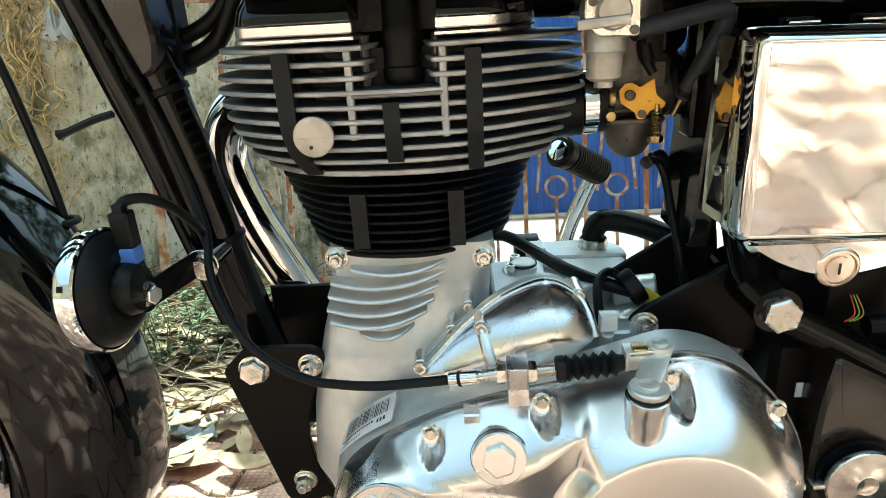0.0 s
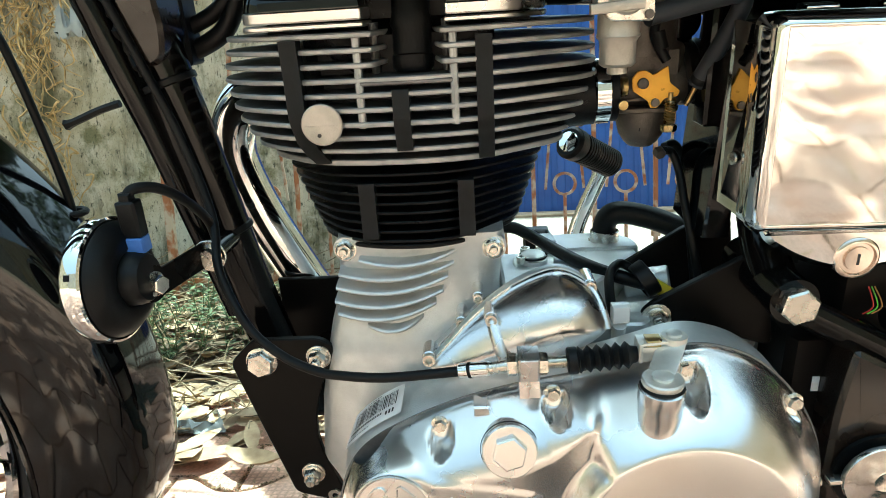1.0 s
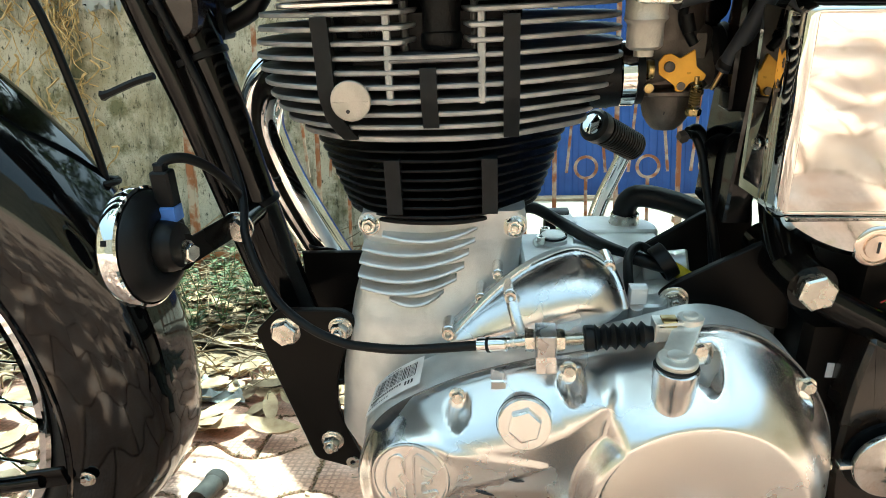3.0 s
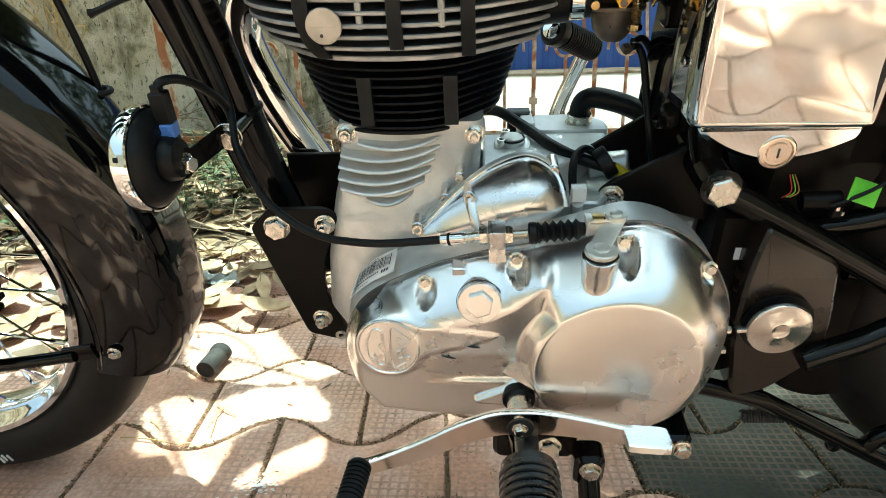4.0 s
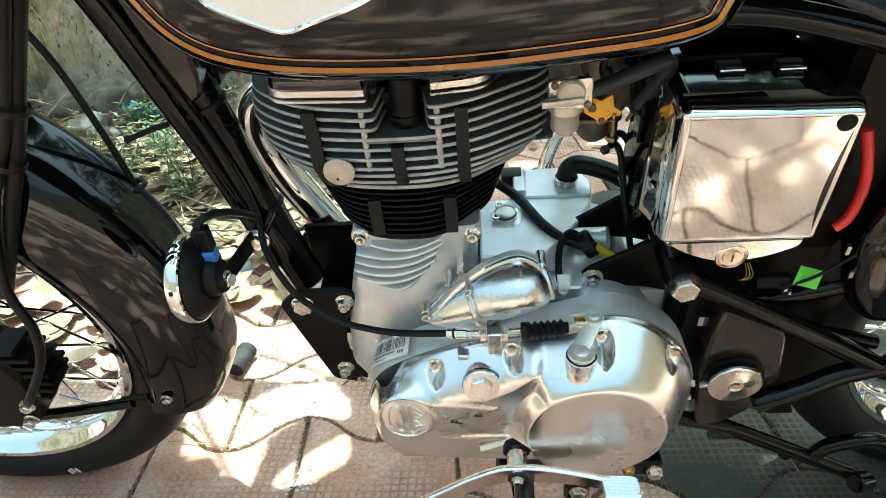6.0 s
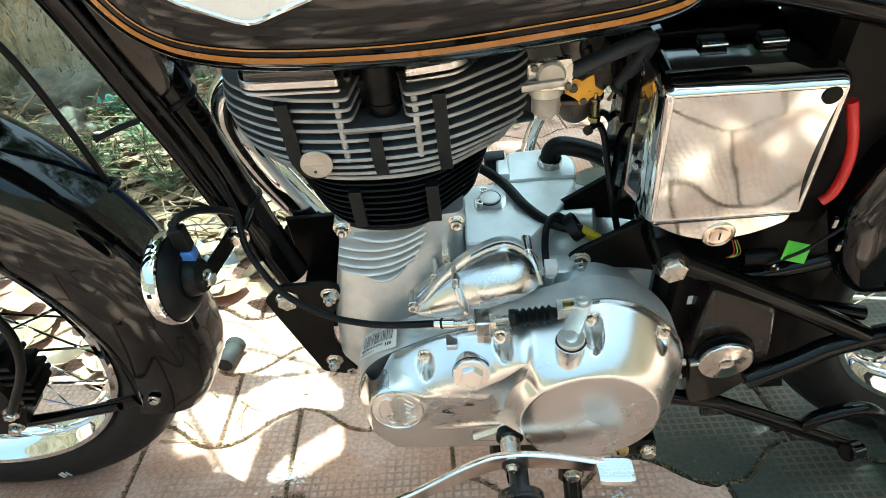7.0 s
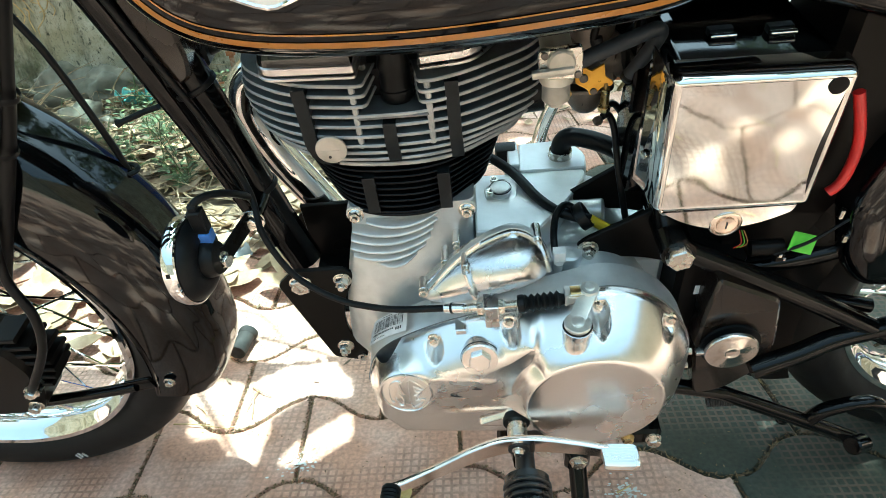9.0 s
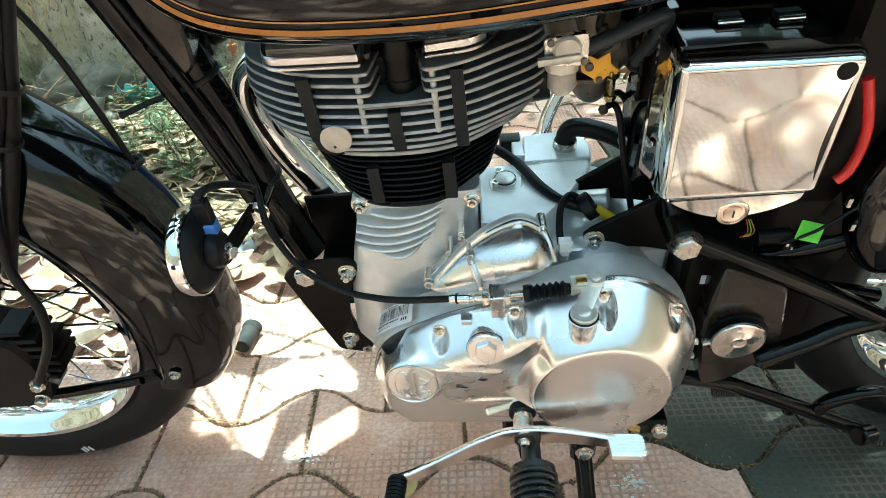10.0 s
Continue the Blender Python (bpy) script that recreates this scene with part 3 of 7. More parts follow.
part("sidewall_marking", join(*[xf(beam((0.292 + o, -0.0462, 0), (0.304 + o, -0.0457, 0.0), 0.002, 0.002, 0.0004, (0, 1, 0)), Matrix.Translation((AX, 0, AZ)) @ Matrix.Rotation(radians(74 + d), 4, "Y")) for o, d in ((0, 0), (-0.002, 1.4), (0.001, 2.6))]), PAPER, front)

# brake disc and caliper
disc = part("brake_disc", lathe([(0.075, -0.058), (0.14, -0.058), (0.14, -0.062), (0.075, -0.062), (0.075, -0.058)], (AX, 0, AZ), (0, 1, 0), 64, cap=False), ZINC, bike)
cal = part("brake_caliper", prism(rpoly([(-0.60, 0.26), (-0.51, 0.262), (-0.490, 0.30), (-0.478, 0.345), (-0.488, 0.385), (-0.53, 0.405), (-0.60, 0.40)], 0.012), -0.105, -0.05, 0.006), SATIN, bike, "black finned brake caliper")
for i in range(7):
    zr = 0.312 + 0.0135 * i
    part("caliper_rib", block(-0.500, -0.452 - 0.0022 * (i - 3) ** 2, -0.100, -0.062, zr, zr + 0.0065, 0.0012), SATIN, cal)
part("bleed_bolt", hexhead((-0.505, -0.107, 0.285), NEAR, 0.012, 0.008, 0.009), ZINC, cal)
part("banjo", join(cyl((-0.487, -0.115, 0.322), (-0.487, -0.100, 0.322), 0.009), hexhead((-0.487, -0.115, 0.322), NEAR, 0.011, 0.006)), ZINC, cal)
part("brake_hose", tube([(-0.288, -0.075, 0.76), (-0.322, -0.074, 0.70), (-0.350, -0.074, 0.65), (-0.400, -0.080, 0.575), (-0.432, -0.090, 0.49), (-0.426, -0.10, 0.436), (-0.440, -0.106, 0.39), (-0.470, -0.113, 0.345), (-0.486, -0.113, 0.325)], 0.0050, 10), RUBBER, bike)
part("wiring_loom", tube([(-0.285, -0.062, 0.76), (-0.318, -0.064, 0.70), (-0.350, -0.066, 0.64), (-0.41, -0.07, 0.54), (-0.46, -0.07, 0.46)], 0.0075, 10), RUBBER, bike)
for q in ((-0.336, -0.068, 0.670), (-0.366, -0.070, 0.620)):
    part("cable_tie", xf(lathe([(0.0135, -0.003), (0.0145, 0), (0.0135, 0.003)], (0, 0, 0), (0.5, 0.05, 0.86), 16, cap=False), Matrix.Translation(q)), RUBBER, bike)
part("fork_leg", join(cyl((-0.655, -0.095, 0.33), (-0.47, -0.095, 0.70), 0.026, 24), cyl((-0.47, -0.095, 0.70), (-0.37, -0.095, 0.90), 0.032, 24), cyl((-0.655, -0.1, 0.345), (-0.655, 0.02, 0.345), 0.016)), BLACK, bike, "black telescopic fork leg")
part("fork_leg", join(cyl((-0.655, 0.095, 0.33), (-0.47, 0.095, 0.70), 0.026, 24), cyl((-0.47, 0.095, 0.70), (-0.37, 0.095, 0.90), 0.032, 24)), BLACK, bike, "black telescopic fork leg")

# ---- front mudguard ----
def mudguard(ax, az, a0, a1, lip_r, crown_r, half, n=56):
    rings = []
    for i in range(n + 1):
        a = radians(a0 + (a1 - a0) * i / n)
        row = []
        for k in range(25):
            s = -1 + 2 * k / 24
            y = half * math.copysign(abs(s) ** 0.72, s) if abs(s) < 1 else half * s
            r = lip_r + (crown_r - lip_r) * (max(1 - abs(s) ** 2.6, 0)) ** 0.62
            if i < 4:
                r = lip_r + (r - lip_r) * (1 - 0.012 * (4 - i) ** 2)
            row.append(Vector((ax + r * math.cos(a), y, az + r * math.sin(a))))
        inner = [p + (Vector((ax, p.y, az)) - p).normalized() * 0.0022 for p in reversed(row)]
        rings.append(row + inner)
    return loft(rings)


fender = part("front_mudguard", mudguard(AX, AZ, -20.5, 165, 0.303, 0.387, 0.068), GLOSS, bike, "deep gloss-black front mudguard", sharp=60)
lipz = [(AX + 0.303 * math.cos(radians(a)), -0.068, AZ + 0.303 * math.sin(radians(a))) for a in range(-19, 166, 4)]
part("rolled_lip", tube(lipz, 0.0028, 8, 1), GLOSS, fender)
part("stay", join(tube([(-0.66, -0.079, 0.236), (-0.52, -0.078, 0.251), (-0.44, -0.076, 0.262), (-0.40, -0.074, 0.268)], 0.0072, 12), beam((-0.412, -0.0735, 0.2665), (-0.378, -0.072, 0.272), 0.006, 0.019, 0.002)), BLACK, fender)
part("stay_bolt", hexhead((-0.360, -0.069, 0.266), NEAR, 0.0095, 0.004, 0.0075, 0.0012), ZINC, fender)
part("cable_clip", tube([(-0.338 + 0.013 * math.cos(a), 0.03 + 0.010 * math.sin(a), 0.520) for a in np.linspace(0, 2 * math.pi, 14)[:-1]], 0.003, 8, 2, loop=True), RUBBER, fender)
part("speedometer_cable", tube([(-0.398, 0.03, 0.78), (-0.361, 0.03, 0.682), (-0.3515, 0.03, 0.648), (-0.3445, 0.03, 0.605), (-0.338, 0.03, 0.555), (-0.336, 0.03, 0.518), (-0.341, 0.03, 0.47)], 0.0036, 10), RUBBER, bike)

# ---- frame ----
part("down_tube", tube([(-0.247, 0, 0.82), (-0.2245, 0, 0.70), (-0.2026, 0, 0.588), (-0.1795, 0, 0.467), (-0.164, 0, 0.400)], 0.0195, 26, 5), BLACK, bike, "gloss-black frame down tube")
part("side_tube", tube([(-0.300, -0.008, 0.83), (-0.2590, -0.010, 0.715), (-0.2380, -0.011, 0.640), (-0.2235, -0.012, 0.588), (-0.2030, -0.014, 0.510), (-0.1860, -0.014, 0.440)], [0.0150, 0.0135, 0.0115, 0.0095, 0.0090, 0.0085], 16, 5), BLACK, bike, "slim gloss-black tube beside the down tube")
gus = part("gusset", prism(rpoly([(-0.262, 0.82), (-0.2375, 0.72), (-0.2285, 0.685), (-0.2215, 0.652), (-0.212, 0.640), (-0.2005, 0.646), (-0.1965, 0.664), (-0.199, 0.70), (-0.212, 0.82)], [0, 0.01, 0.01, 0.010, 0.012, 0.012, 0.02, 0.02, 0]), -0.0235, 0.0235, 0.003), BRONZED, bike, "welded steering-head gusset")
part("weld_bead", tube([(-0.2565 + 0.00100 * i + 0.0010 * math.sin(i * 1.3), -0.0200 + 0.0012 * math.sin(i * 0.9), 0.765 - 0.0036 * i) for i in range(37)], [0.0032 + 0.0014 * math.sin(i * 1.9) + 0.0008 * math.sin(i * 0.7) for i in range(37)], 8, 1), SATIN, gus, "lumpy black weld seam")
part("top_tube", join(cyl((-0.28, 0, 0.84), (0.30, 0, 0.72), 0.018)), BLACK, bike)
for q, r in (((-0.2105, 0, 0.628), 0.0200), ((-0.1870, 0, 0.507), 0.0200)):
    part("cable_tie", lathe([(r, -0.003), (r + 0.0015, -0.002), (r + 0.0015, 0.002), (r, 0.003)], q, (0.3, 0, -0.95), 24, cap=False), RUBBER, bike)
part("cable_tie_tail", tube([(-0.246, -0.012, 0.616), (-0.262, -0.012, 0.612), (-0.285, -0.012, 0.604), (-0.292, -0.012, 0.602)], [0.003, 0.003, 0.003, 0.0045], 6), RUBBER, bike)
part("engine_cradle", join(block(-0.167, -0.098, 0.040, 0.046, 0.36, 0.4445, 0.001), block(-0.160, -0.105, -0.052, 0.042, 0.36, 0.365, 0.001)), SATIN, bike, "black folded engine mounting bracket")
plate = part("engine_plate", prism(rpoly([(-0.181, 0.416), (-0.160, 0.436), (-0.105, 0.436), (-0.094, 0.424), (-0.115, 0.385), (-0.121, 0.340), (-0.108, 0.300), (-0.103, 0.287), (-0.113, 0.276), (-0.146, 0.286)], [0.006, 0.004, 0.008, 0.012, 0.03, 0.04, 0.02, 0.008, 0.01, 0.006]), -0.058, -0.052, 0.001), SATIN, bike, "black steel engine mounting plate")
part("bolt", hexhead((-0.155, -0.058, 0.417), NEAR, 0.0195, 0.0075, 0.0, flange=0.0125), ZINC, plate)
part("bolt", hexhead((-0.109, -0.058, 0.420), NEAR, 0.013, 0.008, 0.010, flange=0.0085, stub=0.005), ZINC, plate)
part("bolt", hexhead((-0.128, -0.058, 0.307), NEAR, 0.013, 0.008, 0.010, flange=0.0085, stub=0.005), ZINC, plate)
part("eyelet", lathe([(0.0025, 0), (0.006, 0), (0.006, 0.002), (0.0025, 0.002), (0.0025, 0)], (-0.112, -0.058, 0.284), NEAR, 16, cap=False), ZINC, plate)
part("far_engine_plate", prism(rpoly([(-0.181, 0.416), (-0.160, 0.436), (-0.105, 0.436), (-0.094, 0.424), (-0.115, 0.385), (-0.121, 0.340), (-0.108, 0.300), (-0.113, 0.276), (-0.146, 0.286)], 0.008), 0.052, 0.058, 0.001), SATIN, bike)

part("crankcase_hose", tube([(-0.232, 0.03, 0.655), (-0.205, 0.03, 0.664), (-0.173, 0.03, 0.679), (-0.150, 0.03, 0.705)], 0.0062, 12), RUBBER, bike)
part("crankcase_hose", tube([(-0.225, 0.03, 0.640), (-0.206, 0.03, 0.646), (-0.174, 0.03, 0.661), (-0.158, 0.03, 0.685), (-0.145, 0.03, 0.71)], 0.0075, 12), RUBBER, bike)
part("ignition_coil", join(block(-0.216, -0.196, 0.012, 0.042, 0.638, 0.72, 0.004, 0.004)), RUBBER, bike)
# ---- horn ----
HA = Vector((-0.99, 0.02, -0.02)).normalized()
HC = Vector((-0.2135, -0.113, 0.5155))
horn = part("horn", lathe([(0.004, -0.0185), (0.008, -0.0185), (0.0150, -0.0175), (0.0168, -0.0150), (0.0178, -0.0110), (0.0182, -0.0060), (0.0205, -0.0075), (0.0270, -0.0070), (0.0325, -0.0045), (0.0368, 0.0000), (0.0384, 0.0030), (0.0378, 0.0045), (0.0390, 0.0050), (0.0396, 0.0090), (0.037, 0.011)], HC, HA, 56), RUBBER, bike, "round black horn with a chrome rim")
part("chrome_rim", lathe([(0.0398, 0.0035), (0.0414, 0.0045), (0.0421, 0.0080), (0.0418, 0.0140), (0.0395, 0.0168), (0.033, 0.0168), (0.0395, 0.0130)], HC, HA, 56, cap=False), CHROME, horn, "chrome rim ring")
for a in (0.35, 0.75, -0.35, -0.8, 2.0):
    part("rim_slot", xf(block(-0.0020, 0.0020, -0.0425, -0.0414, -0.0020, 0.0020, 0.0004), Matrix.Translation(HC + HA * 0.010) @ HA.to_track_quat("Z", "Y").to_matrix().to_4x4() @ Matrix.Rotation(a, 4, "Z")), RUBBER, horn)
part("horn_bracket", join(beam((-0.199, -0.112, 0.507), (-0.184, -0.050, 0.508), 0.003, 0.019, 0.001, (0, 0, 1)), lathe([(0.0125, 0), (0.0125, 0.003)], (-0.1985, -0.110, 0.510), (1, -0.25, 0.0), 24)), SATIN, horn)
part("bolt", hexhead((-0.1955, -0.111, 0.510), (0.95, -0.3, 0.0), 0.0115, 0.006, 0.0085), ZINC, horn)
part("terminal_block", join(block(-0.2105, -0.1975, -0.110, -0.098, 0.541, 0.566, 0.0015, 0.002), block(-0.208, -0.200, -0.108, -0.100, 0.565, 0.571, 0.0015)), RUBBER, horn)
part("terminal_housing", block(-0.2115, -0.1965, -0.112, -0.100, 0.532, 0.542, 0.001), BLUEP, horn, "blue plastic terminal housing")
part("horn_wire", tube([(-0.204, -0.104, 0.567), (-0.201, -0.101, 0.572), (-0.192, -0.090, 0.570), (-0.184, -0.074, 0.558), (-0.180, -0.050, 0.535), (-0.186, -0.028, 0.512)], 0.0036, 10), RUBBER, horn)
part("bolt", hexhead((-0.182, -0.052, 0.506), NEAR, 0.014, 0.007, 0.0125, 0.0016, flange=0.0095), ZINC, bike)
part("bolt_lug", cyl((-0.182, -0.051, 0.506), (-0.180, 0, 0.506), 0.008), BLACK, bike)

# ---- exhaust on the far side ----
part("exhaust_pipe", join(tube([(-0.128, 0.045, 0.606), (-0.158, 0.05, 0.611), (-0.178, 0.056, 0.602), (-0.1915, 0.060, 0.583), (-0.1955, 0.063, 0.560), (-0.1915, 0.066, 0.534), (-0.181, 0.067, 0.502), (-0.167, 0.068, 0.470), (-0.146, 0.07, 0.425), (-0.12, 0.075, 0.37), (-0.088, 0.08, 0.31), (-0.04, 0.09, 0.25), (0.08, 0.10, 0.205), (0.6, 0.13, 0.25)], 0.0205, 28, 6),
                          lathe([(0.024, 0), (0.030, 0.004), (0.030, 0.012), (0.024, 0.016)], (-0.142, 0.046, 0.608), (-0.9, 0.1, 0.05), 28)), CHROME, bike, "chrome bent exhaust pipe")

# ---- cylinder head ----


def fin_outline(xl, xr, yf, r, notch=None):
    """Plan of one cooling fin, near edge at yf, bowed back towards its ends."""
    w = xr - xl
    pts = [(xl, -yf - 0.05), (xl + 0.04, -yf), (xr - 0.04, -yf), (xr, -yf - 0.05), (xr, yf + 0.052), (xr - 0.26 * w, yf + 0.009), (xl + 0.60 * w, yf)]
    rad = [r, r, r, r, 0.030, 0.030, 0.02]
    if notch:
        a, b, d = notch
        pts[-1] = (b + 0.012, yf)
        pts += [(b, yf), (b - 0.006, yf + d), (a + 0.006, yf + d), (a, yf)]
        rad += [0.009, 0.006, 0.006, 0.009]
    pts += [(xl + 0.40 * w, yf), (xl + 0.20 * w, yf + 0.009), (xl, yf + 0.050)]
    rad += [0.02, 0.030, 0.034]
    return rpoly(pts, rad, 6)


ZF = [0.657 - 0.0091 * i for i in range(10)]


def head_ends(z):
    xl = float(np.interp(z, [0.556, 0.571, 0.581, 0.597, 0.615, 0.632, 0.657], [-0.118, -0.127, -0.142, -0.153, -0.159, -0.162, -0.156]))
    xr = float(np.interp(z, [0.551, 0.568, 0.583, 0.598, 0.618, 0.649], [0.071, 0.082, 0.091, 0.104, 0.110, 0.107]))
    yf = float(np.interp(z, [0.57, 0.585, 0.605, 0.63], [-0.069, -0.077, -0.084, -0.081]))
    return xl, xr, yf


head = part("cylinder_head", join(prism(rpoly([(-0.085, 0.57), (0.030, 0.57), (0.036, 0.665), (-0.095, 0.665)], 0.004), -0.050, 0.050, 0.010),
                                  cyl((-0.10, 0.045, 0.600), (-0.145, 0.046, 0.600), 0.026), cyl((0.04, -0.01, 0.60), (0.105, -0.01, 0.605), 0.022)), FINBLACK, bike, "aluminium cylinder head with cooling fins")
for i, z in enumerate(ZF):
    xl, xr, yf = head_ends(z)
    up = i < 4
    o = fin_outline(xl, xr, yf, 0.038, (-0.041, 0.001, 0.036) if i < 3 else None)
    th = 0.0034 if i < 9 else 0.0042
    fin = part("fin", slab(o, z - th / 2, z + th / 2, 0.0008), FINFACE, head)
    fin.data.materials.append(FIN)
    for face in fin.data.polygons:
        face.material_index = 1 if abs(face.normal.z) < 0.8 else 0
# upright ribs beside the plug recess and black damping pads between the fins
for x, z0 in ((-0.0515, 0.600), (0.0085, 0.600)):
    part("rib", tube([(x, -0.0760, 0.656), (x, -0.0765, 0.640), (x, -0.0785, 0.62), (x, -0.0785, z0)], 0.0027, 8), FIN, head)
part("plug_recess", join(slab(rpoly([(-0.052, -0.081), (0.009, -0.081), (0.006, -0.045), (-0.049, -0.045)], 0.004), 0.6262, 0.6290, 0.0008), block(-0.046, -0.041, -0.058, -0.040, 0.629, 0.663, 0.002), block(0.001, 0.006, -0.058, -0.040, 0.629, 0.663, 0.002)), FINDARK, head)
part("spark_plug_cap", join(lathe([(0.0115, 0), (0.0135, 0.003), (0.0135, 0.010), (0.0125, 0.011), (0.0125, 0.026), (0.0138, 0.030), (0.0120, 0.036), (0.0120, 0.058)], (-0.018, -0.060, 0.632), (0, 0.10, 1), 24)), FINBLACK, head, "black rubber spark plug cap")


def bow(x, xl, xr):
    w = xr - xl
    return float(np.interp(x, [xl, xl + 0.2 * w, xl + 0.4 * w, xl + 0.6 * w, xr - 0.26 * w, xr], [0.05, 0.009, 0, 0, 0.009, 0.052]))


def pad(x, z0, z1, ys, w=0.0105):
    part("damping_pad", loft([[(x - w / 2, y0, z), (x + w / 2, y0, z), (x + w / 2, y0 + 0.012, z), (x - w / 2, y0 + 0.012, z)] for z, y0 in [(z0 + (z1 - z0) * k / 12, ys(z0 + (z1 - z0) * k / 12) - 0.0022 - 0.0006 * (k % 2)) for k in range(13)]]), RUBBERGREY, head)


pad(0.0275, 0.574, 0.6535, lambda z: head_ends(z)[2] + bow(0.025, *head_ends(z)[:2]))
pad(-0.0255, 0.584, 0.6235, lambda z: head_ends(z)[2])
part("damping_pad", loft([[(x - 0.0055, y, z), (x + 0.0055, y, z), (x + 0.0055, y + 0.012, z), (x - 0.0055, y + 0.012, z)] for x, y, z in [(float(np.interp(z, [0.575, 0.59, 0.61, 0.66], [-0.083, -0.091, -0.0935, -0.0945])), head_ends(z)[2] + bow(-0.0915, *head_ends(z)[:2]) * 0.8 - 0.0022 - 0.0006 * (k % 2), z) for k, z in enumerate(np.linspace(0.574, 0.6555, 15))]]), RUBBERGREY, head)
part("blanking_disc", join(lathe([(0.0125, 0), (0.0132, 0.001), (0.0132, 0.0028), (0.0125, 0.0034)], (-0.0765, -0.0835, 0.6045), NEAR, 40), block(-0.0885, -0.0645, -0.0871, -0.0868, 0.6035, 0.6042, 0.0001)), PETROL, head, "grey round blanking plug")
part("disc_mark", cyl((-0.0785, -0.0867, 0.598), (-0.0785, -0.0874, 0.598), 0.0013, 10), INK, head)

# rocker boxes
def rocker(pts, label):
    o = rpoly(pts, [0.004, 0.014, 0.01, 0.01, 0.014, 0.004], 6)
    rb = part("rocker_cover", loft([[(p.x, p.y, z) for p in inset(o, d)] for d, z in ((0.002, 0.6720), (0.002, 0.675), (0.004, 0.682), (0.010, 0.692), (0.02, 0.697))]), GLOSS, bike, label)
    part("lower_rim", slab(o, 0.6612, 0.6645, 0.0008), POLISHED, rb, "bright machined rim")
    part("upper_rim", slab(inset(o, 0.001), 0.6655, 0.6728, 0.0010), POLISHED, rb, "bright machined rim")


# Black filler added for the darkness between the rocker covers.
part("valley_filler", join(block(-0.050, 0.008, -0.040, 0.060, 0.650, 0.7000, 0.004), block(-0.120, 0.060, -0.030, 0.050, 0.655, 0.668, 0.004)), FINBLACK, head)
rocker([(-0.0455, -0.077), (-0.124, -0.071), (-0.134, -0.03), (-0.134, 0.05), (-0.08, 0.065), (-0.0455, 0.065)], "black rocker cover with bright rim")
rocker([(0.003, -0.072), (0.046, -0.066), (0.070, -0.03), (0.080, 0.05), (0.05, 0.065), (0.003, 0.065)], "black rocker cover with bright rim")
# ---- barrel ----
barrel = part("barrel", join(prism(rpoly([(-0.066, 0.515), (0.012, 0.515), (0.018, 0.572), (-0.072, 0.572)], 0.003), -0.042, 0.042, 0.012)), FINBLACK, bike, "black-painted finned barrel")
ZB = [0.5655 - 0.0069 * i for i in range(8)]
for i, z in enumerate(ZB):
    k = i / 7
    part("fin", slab(fin_outline(-0.123 + 0.018 * k, 0.070 - 0.017 * k, -0.0690, 0.033), z - 0.0011, z + 0.0011, 0.0006), FINBLACK, barrel)
part("base_flange", slab(fin_outline(-0.103, 0.050, -0.0680, 0.03), 0.5110, 0.5145, 0.0008), FINBLACK, barrel)
for x in (-0.0555, 0.0125):
    part("damping_pad", loft([[(x - 0.0055, y0, z), (x + 0.0055, y0, z), (x + 0.0055, y0 + 0.012, z), (x - 0.0055, y0 + 0.012, z)] for z, y0 in [(0.5205 + 0.040 * k / 14, -0.0705 - 0.0008 * (k % 2)) for k in range(15)]]), RUBBERGREY, barrel)

# ---- crankcase ----
COVER_OUT = [(-0.0870, 0.335), (-0.0805, 0.364), (-0.0700, 0.3840), (-0.0548, 0.3985), (-0.0332, 0.4113), (-0.0056, 0.4240), (0.022, 0.4330), (0.046, 0.4390), (0.072, 0.4440), (0.10, 0.450), (0.126, 0.458), (0.145, 0.4635), (0.164, 0.463), (0.188, 0.454), (0.210, 0.436), (0.228, 0.411), (0.240, 0.382), (0.244, 0.349), (0.240, 0.315), (0.224, 0.280), (0.192, 0.253), (0.152, 0.245), (0.110, 0.252), (0.069, 0.262), (0.018, 0.263), (-0.028, 0.268), (-0.062, 0.287), (-0.080, 0.309)]
out2 = [Vector((p.x, p.y)) for p in smooth_path([(x, z, 0) for x, z in COVER_OUT], 5, True)]


def neck_ring(z, xl, xr, yf, yb, r):
    return [(p.x, p.y, z) for p in rpoly([(xl, yb), (xr, yb), (xr, yf), (xl, yf)], r, 7)]


neck = [neck_ring(0.518, -0.084, 0.038, -0.058, 0.056, 0.012), neck_ring(0.505, -0.085, 0.038, -0.057, 0.056, 0.012), neck_ring(0.487, -0.088, 0.036, -0.052, 0.056, 0.016), neck_ring(0.465, -0.092, 0.034, -0.052, 0.058, 0.02),
        neck_ring(0.445, -0.098, 0.036, -0.062, 0.06, 0.024), neck_ring(0.42, -0.104, 0.06, -0.068, 0.065, 0.03), neck_ring(0.38, -0.113, 0.10, -0.078, 0.07, 0.04), neck_ring(0.33, -0.118, 0.12, -0.085, 0.08, 0.045), neck_ring(0.29, -0.100, 0.10, -0.085, 0.08, 0.05)]
def swell(d):
    """The case rim set outwards round its front shoulder, where the label sits."""
    return [p + (q - p) * step(0.035, -0.030, p.x) * step(0.345, 0.385, p.y) for p, q in zip(out2, inset(out2, -d))]


rim = [(swell(k), y) for k, y in ((0.0002, -0.1288), (0.0022, -0.1245), (0.0055, -0.112), (0.0070, -0.099))] + [(inset(out2, 0.003), -0.0965), (inset(out2, 0.010), -0.096)]
